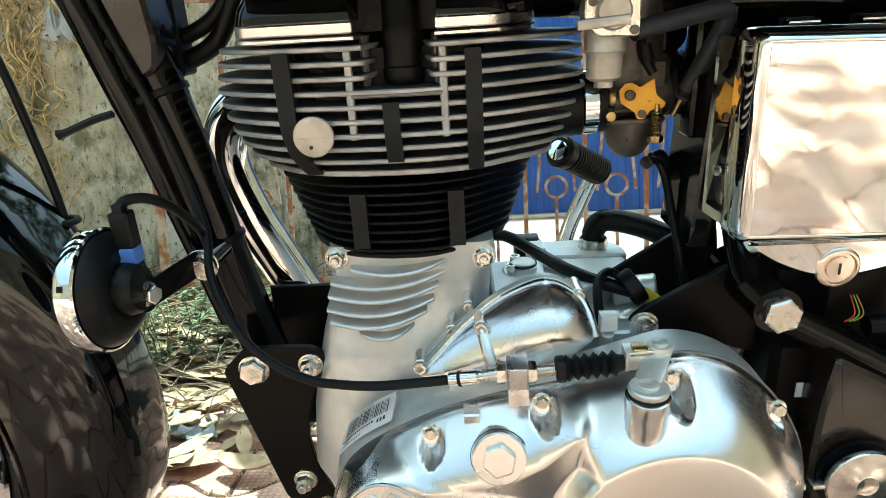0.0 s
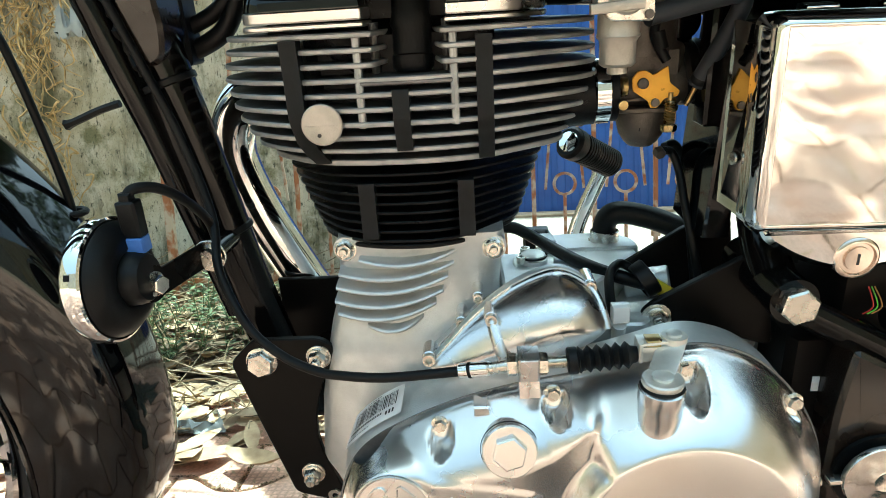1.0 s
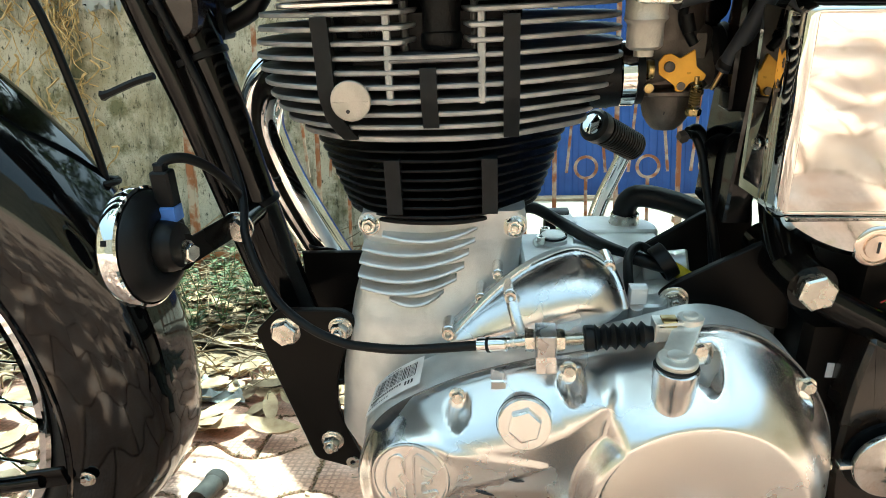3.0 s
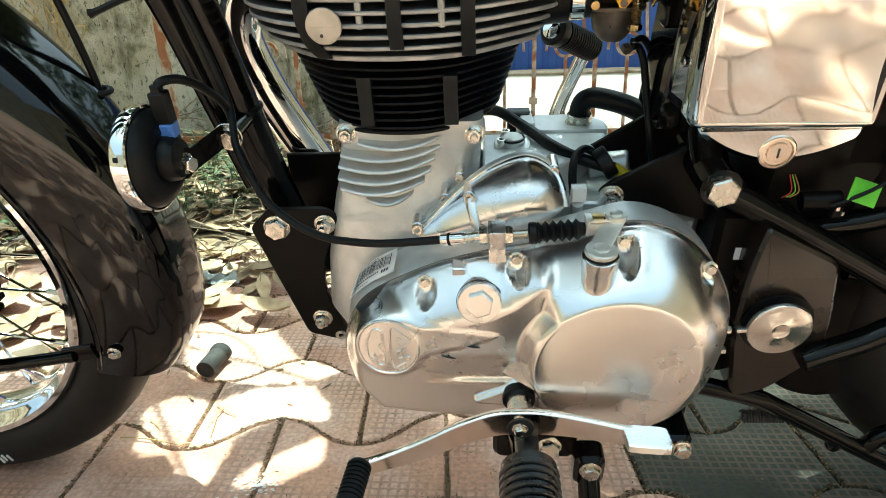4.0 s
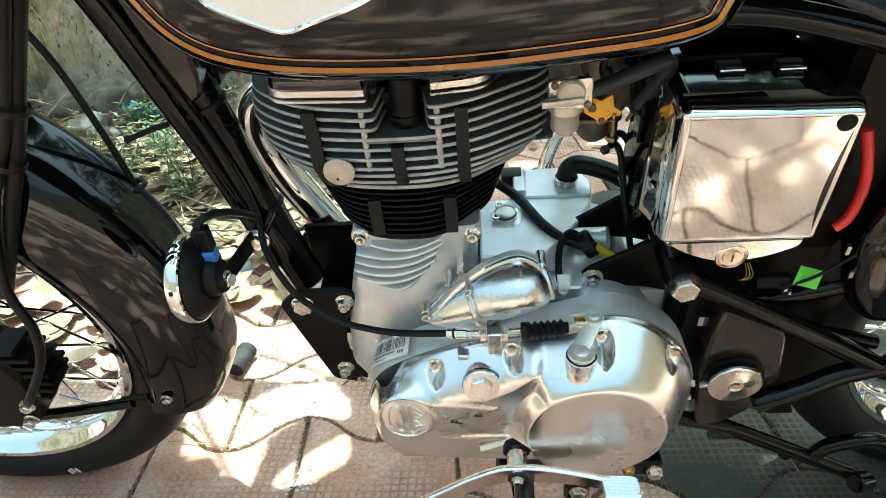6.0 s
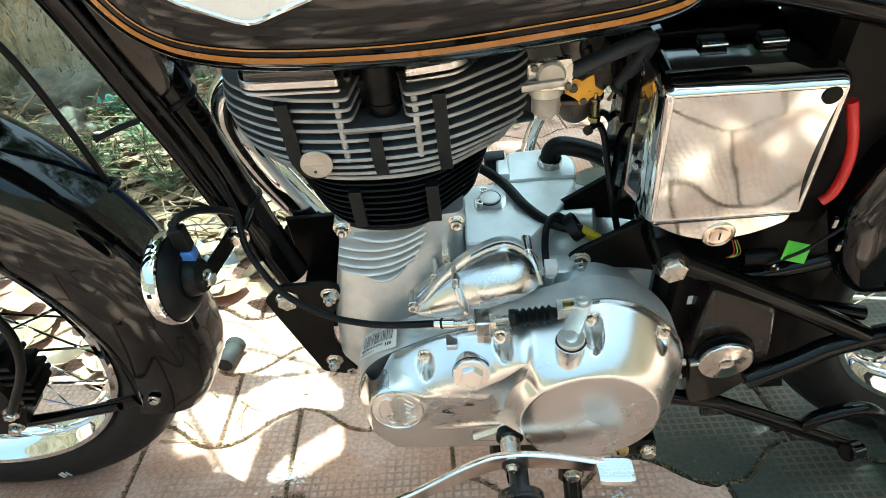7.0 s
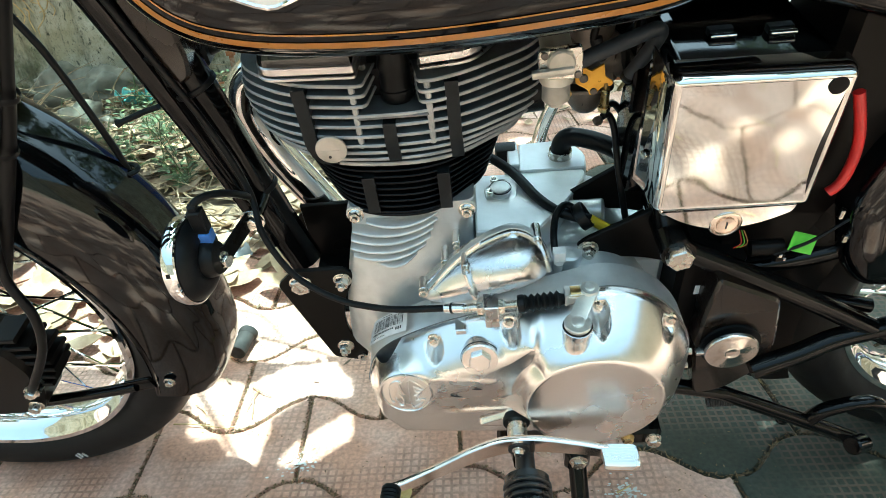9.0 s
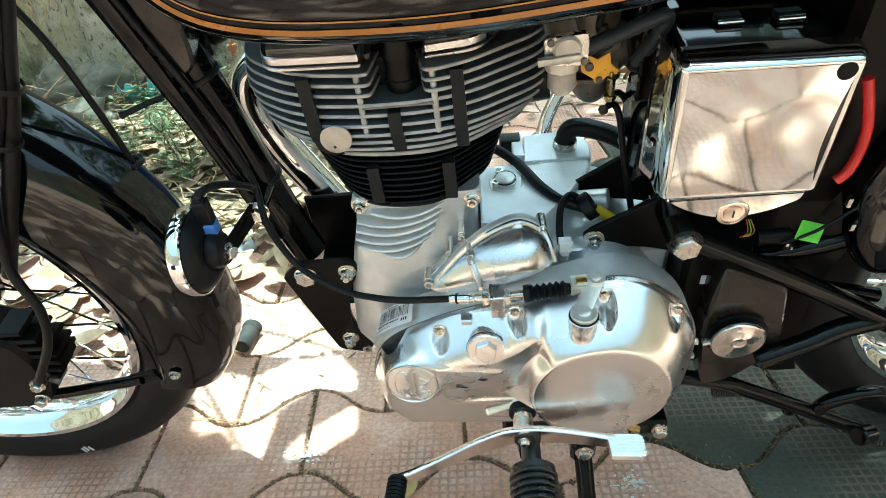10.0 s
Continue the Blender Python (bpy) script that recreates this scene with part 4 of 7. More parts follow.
case = part("crankcase", join(loft(neck), loft([[(p.x, y, p.y) for p in ring] for ring, y in rim]), prism(inset(out2, 0.020), -0.097, 0.075, 0.010)), CAST, bike, "matt cast-aluminium crankcase", sharp=50)
for x, z in ((-0.0775, 0.5085), (0.030, 0.506)):
    part("stud_nut", hexhead((x, -0.0575, z), (0, -1, 0.15), 0.0105, 0.006, 0.008, 0.0012, flange=0.007, stub=0.004), ZINC, case)
    part("stud_boss", cyl((x, -0.0565, z), (x, -0.03, z), 0.0095), CAST, case)
# curved strakes on the neck
for z, xa, xb in ((0.5010, -0.068, 0.004), (0.4905, -0.084, 0.001), (0.4800, -0.087, -0.004), (0.4690, -0.089, -0.008), (0.4590, -0.088, -0.014), (0.4490, -0.066, -0.024)):
    rows = []
    for k in range(15):
        t = k / 14
        x = xa + (xb - xa) * t
        bulge = 0.0125 * math.sin(math.pi * min(t * 0.9 + 0.12, 1.0)) ** 0.7
        y = -0.0565 - bulge - 0.0015 * (0.49 - z) / 0.04
        zz = z - 0.0035 * math.sin(math.pi * t) + 0.004 * t ** 3
        rows.append([(x, -0.050, zz + 0.0034), (x, y + 0.001, zz + 0.0018), (x, y - 0.0002, zz + 0.0010), (x, y - 0.0006, zz), (x, y - 0.0002, zz - 0.0010), (x, y + 0.001, zz - 0.0016), (x, -0.050, zz - 0.0030)])
    part("strake", loft(rows), CAST, case)
SLOPE = Matrix(((1, 0, 0, 0), (0, 1, 0, 0), (0, -0.17, 1, 0), (0, 0, 0, 1)))
gearbox = part("gearbox_top", join(xf(slab(rpoly([(0.037, -0.051), (0.098, -0.056), (0.137, 0.0), (0.163, 0.052), (0.163, 0.066), (0.037, 0.066)], [0.003, 0.006, 0.02, 0.01, 0.003, 0.003]), 0.39, 0.4625, 0.002), SLOPE),
                                   xf(slab(rpoly([(0.089, 0.064), (0.166, 0.064), (0.170, 0.10), (0.155, 0.140), (0.094, 0.136)], [0.003, 0.004, 0.012, 0.012, 0.004]), 0.39, 0.4660, 0.002), SLOPE), block(0.172, 0.235, -0.05, 0.09, 0.34, 0.42, 0.01)), LITCAST, case, "gearbox casing, its colour brightened as if strongly lit")
part("gearbox_lug", xf(block(0.078, 0.091, 0.066, 0.128, 0.45, 0.4740, 0.0015, 0.002), SLOPE), LITCAST, gearbox)
part("lug_pad", xf(block(0.072, 0.080, 0.066, 0.072, 0.46, 0.4690, 0.001), SLOPE), ZINC, gearbox)
part("gearbox_ledge", xf(slab(rpoly([(0.062, -0.082), (0.135, -0.082), (0.150, -0.055), (0.098, -0.050), (0.037, -0.050)], 0.006), 0.40, 0.4400, 0.002), SLOPE), CAST, gearbox)
part("breather_stub", join(lathe([(0.014, 0), (0.014, 0.004), (0.010, 0.006), (0.010, 0.022)], (0.140, 0.097, 0.4465), (0, 0, 1), 24)), ZINC, gearbox)
clamp = part("sensor_saddle", join(slab(rpoly([(0.042, 0.018), (0.075, 0.022), (0.078, 0.050), (0.058, 0.062), (0.040, 0.045)], 0.008), 0.436, 0.4425, 0.001), lathe([(0.0125, 0.0), (0.0125, 0.004), (0.0105, 0.005), (0.0105, 0.0075), (0.009, 0.0085)], (0.058, 0.036, 0.442), (0, 0, 1), 28)), CAST, bike, "cast saddle over the gearbox sensor")
clamp.location = (0.0075, -0.014, 0.0185)
part("sensor_seal", lathe([(0.0118, 0), (0.0124, 0.001), (0.0118, 0.002)], (0.058, 0.036, 0.447), (0, 0, 1), 26, cap=False), RUBBER, clamp)
for q in ((0.048, 0.030, 0.444), (0.052, 0.050, 0.444)):
    part("screw", lathe([(0.0045, 0), (0.0045, 0.006), (0.003, 0.006), (0.003, 0.003)], q, (0, 0, 1), 14), ZINC, clamp)
part("breather_hose", tube([(0.140, 0.092, 0.455), (0.140, 0.092, 0.468), (0.146, 0.090, 0.478), (0.160, 0.086, 0.480), (0.187, 0.078, 0.474), (0.22, 0.06, 0.462)], 0.0108, 16), RUBBER, bike, "black rubber breather hose")
part("hose_clip", lathe([(0.0125, -0.006), (0.0135, -0.005), (0.0135, 0.005), (0.0125, 0.006)], (0.140, 0.092, 0.456), (0, 0, 1), 24, cap=False), ZINC, bike)
part("rubber_stop", block(0.064, 0.0885, 0.103, 0.122, 0.435, 0.4585, 0.0025), FINBLACK, bike)

# ---- primary cover ----
CORE = [(-0.066, 0.325), (-0.050, 0.300), (0.10, 0.288), (0.150, 0.300), (0.150, 0.446), (0.082, 0.4295), (0.062, 0.410), (0.040, 0.3975), (0.010, 0.3935), (-0.040, 0.3900), (-0.058, 0.3780), (-0.066, 0.360)]


def off_core(x, z):
    """Distance outside the flat of the cover's front arm."""
    if inside(CORE, x, z):
        return 0.0
    p, best = Vector((x, z)), 1.0
    for a, c in zip(CORE, CORE[1:] + CORE[:1]):
        a, d = Vector(a), Vector(c) - Vector(a)
        t = min(max((p - a).dot(d) / d.length_squared, 0), 1)
        best = min(best, (p - a - d * t).length)
    return best


def rise(d, gap, height, bend):
    u = d / max(d + gap, 1e-6)
    return height * math.sin(u * bend) / math.sin(bend)


DISC = (0.140, 0.3640, 0.0640)


def cover_extra(x, z, d, h):
    r = math.hypot(x - DISC[0], z - DISC[1])
    # the round clutch bulge: a flat disc with a crisp rim on a sloping shoulder
    face = 0.0545 + 0.05 * (0.429 - z)
    right = rise(d, max(r - DISC[2], 0), face, 1.22) - 0.0010 * (1 - step(0.0, 0.06, r))
    left = rise(d, off_core(x, z), 0.0385, 1.40)
    edge = min(DISC[0] - math.sqrt(max(DISC[2] ** 2 - (z - DISC[1]) ** 2, 0.0)) - 0.0125, 0.082)
    w = step(edge, edge + 0.0125, x)
    h = left * (1 - w) + right * w + 0.0030 * min(d / 0.0016, 1)
    # raised leaf behind the emblem, tapering to a point
    if -0.030 < x < 0.049:
        u = (x + 0.030) / 0.079
        half = 0.0205 * (1 - u) ** 0.85
        h += 0.0016 * (1 - step(half * 0.86, half + 0.0012, abs(z - (0.3765 + 0.0070 * u))))
    # sunk panel between the leaf and the bulge, and the flute under it
    h -= 0.0034 * step(0.330, 0.3365, z) * (1 - step(0.338, 0.362, z)) * step(-0.020, 0.03, x) * (1 - w)
    # boss of the gear shaft, drawn out to a spear
    t = min(max((x - 0.030) / 0.036, 0.0), 1.0)
    e = math.hypot(x - (0.030 + 0.036 * t), z - (0.313 + 0.006 * t))
    h = max(h, h + (0.0465 - h) * (1 - step(0.60, 1.0, e / (0.0030 + 0.0135 * t)))) if h > 0.02 else h
    re = math.hypot(x + 0.0406, z - 0.3725)
    flat = 0.0425 - 0.16 * (z - 0.3725) + 0.06 * (x + 0.0406)
    h = flat + (h - flat) * step(0.0250, 0.0345, re) + 0.0010 * (1 - step(0.0242, 0.0256, re))
    for bx, bz in COVER_BOLTS:
        dz = bz - z
        e = math.hypot((x - bx) / 0.0082, max(dz, 0) / 0.0118)
        floor_h = 0.0115 + 0.40 * max(dz, 0)
        if h > floor_h and dz > -0.012:
            h = floor_h + (h - floor_h) * step(0.84, 1.06, e)
    return max(h, 0.0)


COVER_BOLTS = [(-0.010, 0.4155), (0.063, 0.4375), (0.144, 0.4535), (0.213, 0.4270)]
puff = Puff(COVER_OUT, [(-0.015, 0.338), (0.155, 0.345)], -0.1290, 0.040, 0.050, cover_extra, res=14)
cover = part("primary_cover", puff.shape(104), POLISHED, bike, "polished aluminium primary chain cover", sharp=89, puff=puff)
part("gasket", prism(inset(out2, -0.0007), -0.1294, -0.1286, 0.0), FINDARK, case)
for bx, bz in COVER_BOLTS:
    n = Vector((0, -1, 0.12)).normalized()
    q = Vector((bx, -0.1395, bz))
    part("cover_bolt", hexhead(q, n, 0.0076, 0.0055, flange=0.0058), ZINC, cover)
n = Vector((0.0, -1, 0.30)).normalized()
q = Vector((0.034, -0.1645, 0.4130))
plug = part("filler_plug", join(lathe([(0.0165, -0.030), (0.0165, -0.0012), (0.0172, -0.001), (0.0172, 0.0020), (0.0162, 0.0032), (0.0125, 0.0032)], q, n, 44), hexhead(q + n * 0.0030, n, 0.0190, 0.0045)), POLISHED, cover, "large hexagon filler plug")
part("sealing_washer", lathe([(0.0178, -0.003), (0.0182, -0.002), (0.0178, -0.001)], q, n, 44, cap=False), RUBBER, plug)
ringpts = [puff.on(-0.0406 + 0.0250 * math.cos(a), 0.3725 + 0.0250 * math.sin(a)) for a in np.linspace(0, 2 * math.pi, 48)[:-1]]
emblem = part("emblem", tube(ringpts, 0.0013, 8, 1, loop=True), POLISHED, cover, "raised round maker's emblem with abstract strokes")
for stroke in ([(-0.0575, 0.364), (-0.0575, 0.377), (-0.0535, 0.3865), (-0.0475, 0.3895), (-0.0445, 0.385), (-0.0450, 0.377), (-0.0485, 0.373), (-0.0450, 0.367), (-0.0440, 0.357), (-0.0495, 0.357), (-0.0520, 0.366), (-0.0535, 0.360)],
               [(-0.0375, 0.3895), (-0.0290, 0.3865), (-0.0230, 0.3800), (-0.0260, 0.3785), (-0.0325, 0.3820), (-0.0320, 0.3760), (-0.0270, 0.3745), (-0.0275, 0.3705), (-0.0325, 0.3700), (-0.0325, 0.3630), (-0.0245, 0.3655), (-0.0235, 0.3620), (-0.0300, 0.3570), (-0.0375, 0.3555)]):
    part("emblem_stroke", tube([puff.on(x, z, 0.0005) for x, z in stroke], 0.0010, 8, 3, loop=True), POLISHED, emblem)
for a, b in (((0.002, 0.3625), (0.014, 0.3590)), ((0.024, 0.3735), (0.034, 0.3715))):
    part("cast_nick", tube([puff.on(*a), puff.on((a[0] + b[0]) / 2, a[1] - 0.0015), puff.on(*b)], [0.0004, 0.001, 0.0003], 6), INK, cover)
part("cast_lug", join(block(0.0125, 0.0230, -0.1440, -0.12, 0.4235, 0.4305, 0.0012)), POLISHED, cover)
for zz in (0.345, 0.321):
    part("edge_stud", join(cyl((0.2405, -0.118, zz), (0.2485, -0.119, zz), 0.0052, 16, 0.0006), hexhead((0.2485, -0.119, zz), (1, -0.1, 0), 0.0065, 0.004)), ZINC, case)
# clutch arm post with its arm
part("arm_post", join(lathe([(0.0005, -0.064), (0.004, -0.057), (0.008, -0.046), (0.0112, -0.032), (0.0125, -0.018), (0.0125, -0.012), (0.0132, -0.010), (0.0132, -0.001), (0.012, 0)], (0.1215, -0.170, 0.461), (0, -0.05, 1), 28)), POLISHED, cover)
PV = Vector((0.121, -0.1715, 0.4635))
PIN = Vector((0.1355, -0.141, 0.4745))
arm = part("clutch_arm", join(lathe([(0.0115, 0), (0.0118, 0.001), (0.0118, 0.003), (0.011, 0.004)], PV, (0, 0, 1), 28), lathe([(0.006, 0.004), (0.006, 0.0055), (0.005, 0.006)], PV, (0, 0, 1), 18),
                              beam(PV + Vector((0, 0.004, 0.002)), PIN + Vector((0.002, 0.004, 0.001)), 0.0155, 0.0030, 0.0012), lathe([(0.0078, -0.001), (0.0078, 0.003)], PIN, (0, 0, 1), 20), lathe([(0.0045, 0.003), (0.0045, 0.0045), (0.0035, 0.005)], PIN, (0, 0, 1), 18)), PLATED, bike, "zinc-plated clutch release arm")
part("seal_ring", lathe([(0.0120, -0.0022), (0.0127, -0.0012), (0.0120, 0)], PV, (0, 0, 1), 28), RUBBER, arm)
part("clevis", join(beam((0.114, -0.142, 0.4745), (0.134, -0.141, 0.4755), 0.012, 0.002, 0.0008), beam((0.114, -0.142, 0.464), (0.134, -0.141, 0.465), 0.012, 0.002, 0.0008), beam((0.1145, -0.142, 0.463), (0.1145, -0.142, 0.4755), 0.013, 0.0025, 0.0008, (1, 0, 0)), beam((0.1145, -0.1475, 0.469), (0.124, -0.1475, 0.469), 0.0015, 0.008, 0.0005)), PLATED, arm)
part("clevis_nut", block(0.118, 0.127, -0.147, -0.137, 0.4695, 0.477, 0.001), BRASS, arm)

# clutch cable: sheath, adjuster, rubber bellows
CY = -0.143
part("cable_bellows", lathe([(0.0045, 0)] + [(0.0085 if k % 2 else 0.0055, 0.0035 + 0.00285 * k) for k in range(13)] + [(0.0045, 0.043)], (0.0725, CY, 0.4625), (0.99, 0.0, 0.09), 20), RUBBER, bike, "black rubber cable bellows")
part("cable_bellows_collar", cyl((0.0715, CY, 0.4625), (0.078, CY, 0.463), 0.0085, 20, 0.001), RUBBER, bike)
bracket = part("cable_bracket", join(block(0.0410, 0.0540, CY - 0.009, CY + 0.010, 0.4530, 0.4690, 0.0015), beam((0.0475, CY - 0.005, 0.454), (0.0480, CY - 0.006, 0.4415), 0.0130, 0.005, 0.001, (0, 1, 0))), POLISHED, bike, "alloy cable stop bracket")
for x in (0.0375, 0.0565):
    part("lock_nut", hexhead((x - 0.003, CY, 0.461), (1, 0, 0.02), 0.013, 0.006), ZINC, bracket)
rod = []
for k in range(15):
    rod += [(0.0042, 0.0012 * k), (0.0036, 0.0012 * k + 0.0006)]
part("threaded_adjuster", join(lathe(rod, (0.0565, CY, 0.4615), (0.99, 0, 0.06), 14), lathe([(0.0040, 0), (0.0034, 0.001), (0.0042, 0.002), (0.0036, 0.004), (0.0042, 0.006), (0.0036, 0.008), (0.0042, 0.010), (0.0042, 0.016)], (0.022, CY + 0.004, 0.456), (0.99, -0.1, 0.2), 14)), ZINC, bracket)
part("crimp_ferrule", join(cyl((0.004, -0.1325, 0.4505), (0.024, -0.138, 0.4555), 0.0050, 16, 0.001)), CHROME, bracket)
part("ferrule_band", cyl((0.0105, -0.1343, 0.4522), (0.0125, -0.1348, 0.4527), 0.0053, 16), RUBBER, bracket)
part("clutch_cable", tube([(0.006, -0.133, 0.451), (-0.034, -0.124, 0.442), (-0.056, -0.118, 0.438), (-0.078, -0.110, 0.435), (-0.096, -0.103, 0.434), (-0.122, -0.093, 0.440), (-0.146, -0.084, 0.456), (-0.162, -0.074, 0.478), (-0.173, -0.062, 0.503), (-0.180, -0.040, 0.535), (-0.20, -0.028, 0.60), (-0.235, -0.026, 0.70), (-0.26, -0.026, 0.78)], 0.0034, 12), RUBBER, bike, "black clutch cable sheath")

# ---- alternator / starter gear dome ----
dome_puff = Puff([(-0.0165, 0.4365), (-0.002, 0.4535), (0.016, 0.4700), (0.036, 0.4845), (0.057, 0.4940), (0.075, 0.4970), (0.092, 0.4890), (0.1025, 0.4740), (0.1045, 0.4610), (0.088, 0.4490), (0.060, 0.4400), (0.032, 0.4330), (0.005, 0.4300)], [(0.008, 0.4450), (0.074, 0.4690)], -0.080, 0.034, 0.032, lambda x, z, d, h: h * (0.55 + 0.45 * step(-0.01, 0.06, x)) * (0.043 - 0.40 * (0.497 - z)) / 0.034, lean=(0.40, 0.497))
dome = part("starter_gear_cover", dome_puff.shape(30, 0.004), POLISHED, bike, "polished dome cover of the starter gear", sharp=89, puff=dome_puff)
part("flange", loft([[(p.x, y - 0.40 * (0.497 - p.y), p.y) for p in inset(dome_puff.o, d)] for d, y in ((-0.0005, -0.072), (-0.0012, -0.0785), (-0.0005, -0.0798))]), CAST, dome)
for x, z, r, base, top in ((0.026, 0.4735, 0.0046, -0.085, -0.1050), (-0.0178, 0.4425, 0.0050, -0.085, -0.1020), (0.0945, 0.4865, 0.0046, -0.065, -0.0860), (0.0175, 0.4735, 0.0040, -0.05, -0.0715), (0.005, 0.4600, 0.0040, -0.06, -0.0830)):
    part("post", join(cyl((x, base, z), (x, top, z), r, 18, 0.0008)), POLISHED, dome)
    part("socket_screw", lathe([(r * 0.86, 0), (r * 0.86, 0.005), (r * 0.5, 0.005), (r * 0.5, 0.002)], (x, top, z), (0, -1, 0.1), 16), ZINC, dome)
part("dome_rib", tube([(0.026, -0.1030, 0.4735), (0.030, -0.1150, 0.460), (0.034, -0.1210, 0.4490)], 0.0042, 12), POLISHED, dome)
part("dome_rib", tube([(0.0945, -0.0850, 0.4860), (0.1000, -0.0960, 0.474), (0.1030, -0.1040, 0.4620)], 0.0040, 12), POLISHED, dome)

# barcode label on the casting
LA, LBR, LC, LD = (Vector(q) for q in ((-0.0790, -0.1130, 0.3715), (-0.0335, -0.1295, 0.4150), (-0.0316, -0.1075, 0.4235), (-0.0725, -0.0925, 0.3860)))
LN = (LBR - LA).cross(LC - LBR).normalized()
LN = LN if LN.z > 0 else -LN


def stick(u0, u1, v0, v1, lift, n=10):
    """A strip of the label; u along its length, v up its height, bowed over the casting."""
    rows = []
    for k in range(n + 1):
        u = u0 + (u1 - u0) * k / n
        lo, hi = LA.lerp(LBR, u), LD.lerp(LC, u)
        rows.append([lo.lerp(hi, v) + LN * (lift + 0.0032 * (1 - (2 * u - 1) ** 2)) for v in (v0, v1)])
    return loft(rows, cap=False, closed=False)


label = part("barcode_label", stick(0, 1, 0, 1, 0.0048, 16), PAPER, case, "white paper barcode label", fix=False)
rng = random.Random(3)
x = 0.10
bars = []
while x < 0.90:
    w = rng.choice((0.006, 0.009, 0.016))
    bars.append(stick(x, x + w, 0.40, 0.86, 0.0051, 1))
    x += w + rng.choice((0.011, 0.015, 0.024))
tagged(part("barcode", join(*bars), INK, label, fix=False), kind="stuff")
for u0, u1, v0, v1 in tuple((0.08 + 0.045 * k, 0.108 + 0.045 * k, 0.26, 0.33) for k in range(14)) + tuple((0.76 + 0.05 * k, 0.79 + 0.05 * k, 0.17, 0.30) for k in range(3)) + tuple((0.06 + 0.05 * k, 0.085 + 0.05 * k, 0.11, 0.15) for k in range(9)) + tuple((0.34 + 0.05 * k, 0.37 + 0.05 * k, 0.91, 0.94) for k in range(6)):
    part("print_line", stick(u0, u1, v0, v1, 0.0051, 8), INK, label, fix=False)

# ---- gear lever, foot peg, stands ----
lever = part("gear_lever", loft([[(x, y - 0.0012, z - h), (x, y + 0.0018, z - h), (x, y + 0.0030, z + h - 0.001), (x, y + 0.0014, z + h), (x, y - 0.0020, z + h), (x, y - 0.0034, z + h - 0.0012)] for x, y, z, h in [(p.x, p.y, p.z, float(np.interp(p.x, [-0.062, -0.046, -0.015, 0.017, 0.045, 0.075, 0.106, 0.143], [0.0080, 0.0088, 0.0115, 0.0135, 0.0140, 0.0140, 0.0122, 0.0100]))) for p in smooth_path([(-0.063, -0.237, 0.3035), (-0.046, -0.2316, 0.3035), (-0.015, -0.221, 0.3070), (0.017, -0.2127, 0.3170), (0.045, -0.2065, 0.3225), (0.067, -0.2045, 0.3225), (0.090, -0.2055, 0.3225), (0.121, -0.2085, 0.3200), (0.152, -0.2135, 0.3180)], 5)]]), WARMTINT, bike, "bright steel heel-and-toe gear lever", sharp=50)
part("boss", join(cyl((0.066, -0.2035, 0.320), (0.066, -0.160, 0.320), 0.0100, 24, 0.001), cyl((0.066, -0.2060, 0.320), (0.066, -0.199, 0.320), 0.0115, 24, 0.001)), ZINC, lever)
part("shaft_seal", lathe([(0.0135, 0), (0.0140, 0.002), (0.0135, 0.008)], (0.066, -0.1800, 0.320), (0, 1, 0), 24), RUBBER, lever)
# Flat dark disc stands for the shade in the hollow round the bolt.
part("hollow_shade", cyl((0.066, -0.2085, 0.319), (0.066, -0.2070, 0.319), 0.0105, 24), SPRING, lever)
part("pinch_bolt", hexhead((0.0655, -0.2085, 0.3195), (0, -1, -0.1), 0.0085, 0.004, 0.0065), ZINC, lever)
peg = [(0.0075, 0.0)]
for k in range(8):
    peg += [(0.0098, 0.003 + 0.0036 * k), (0.0098, 0.0050 + 0.0036 * k), (0.0084, 0.0054 + 0.0036 * k), (0.0084, 0.0062 + 0.0036 * k)]
part("toe_rubber", lathe(peg + [(0.0100, 0.0325), (0.0100, 0.0360), (0.008, 0.0375)], (-0.060, -0.236, 0.310), (-0.12, -0.94, -0.06), 20), RUBBER, lever, "ribbed black rubber toe peg")
part("peg_end_cap", lathe([(0.0062, 0), (0.006, 0.002), (0.0042, 0.0042), (0.0005, 0.005)], Vector((-0.060, -0.236, 0.310)) + Vector((-0.12, -0.94, -0.06)).normalized() * 0.0375, (-0.12, -0.94, -0.06), 18), CHROME, lever)
PADM = Matrix.Translation((0.161, -0.2225, 0.3265)) @ Matrix.Rotation(radians(-14), 4, "X") @ Matrix.Rotation(radians(4), 4, "Y")
tread = [(-0.0135, -0.004), (0.013, -0.004), (0.013, 0.002)] + [(0.0125 - 0.0018 * k, 0.0033 if k % 2 else 0.0015) for k in range(15)] + [(-0.0135, 0.001)]
part("heel_pad", xf(loft([[(x, y * w, z) for y, z in tread] for x, w in ((-0.0165, 0.90), (-0.0150, 0.96), (-0.008, 1.0), (0.011, 1.0), (0.0155, 0.93), (0.0170, 0.80))]), PADM), POLISHED, lever, "ribbed alloy heel pad", sharp=25)

PD = Vector((0.0, -1.0, 0.02)).normalized()
PO = Vector((0.072, -0.205, 0.292))
prof = [(0.012, 0.0)]
for k in range(17):
    prof += [(0.0225, 0.0275 + 0.0068 * k), (0.0240, 0.0290 + 0.0068 * k), (0.0240, 0.0312 + 0.0068 * k), (0.0225, 0.0327 + 0.0068 * k), (0.0190, 0.0332 + 0.0068 * k), (0.0190, 0.0342 + 0.0068 * k)]
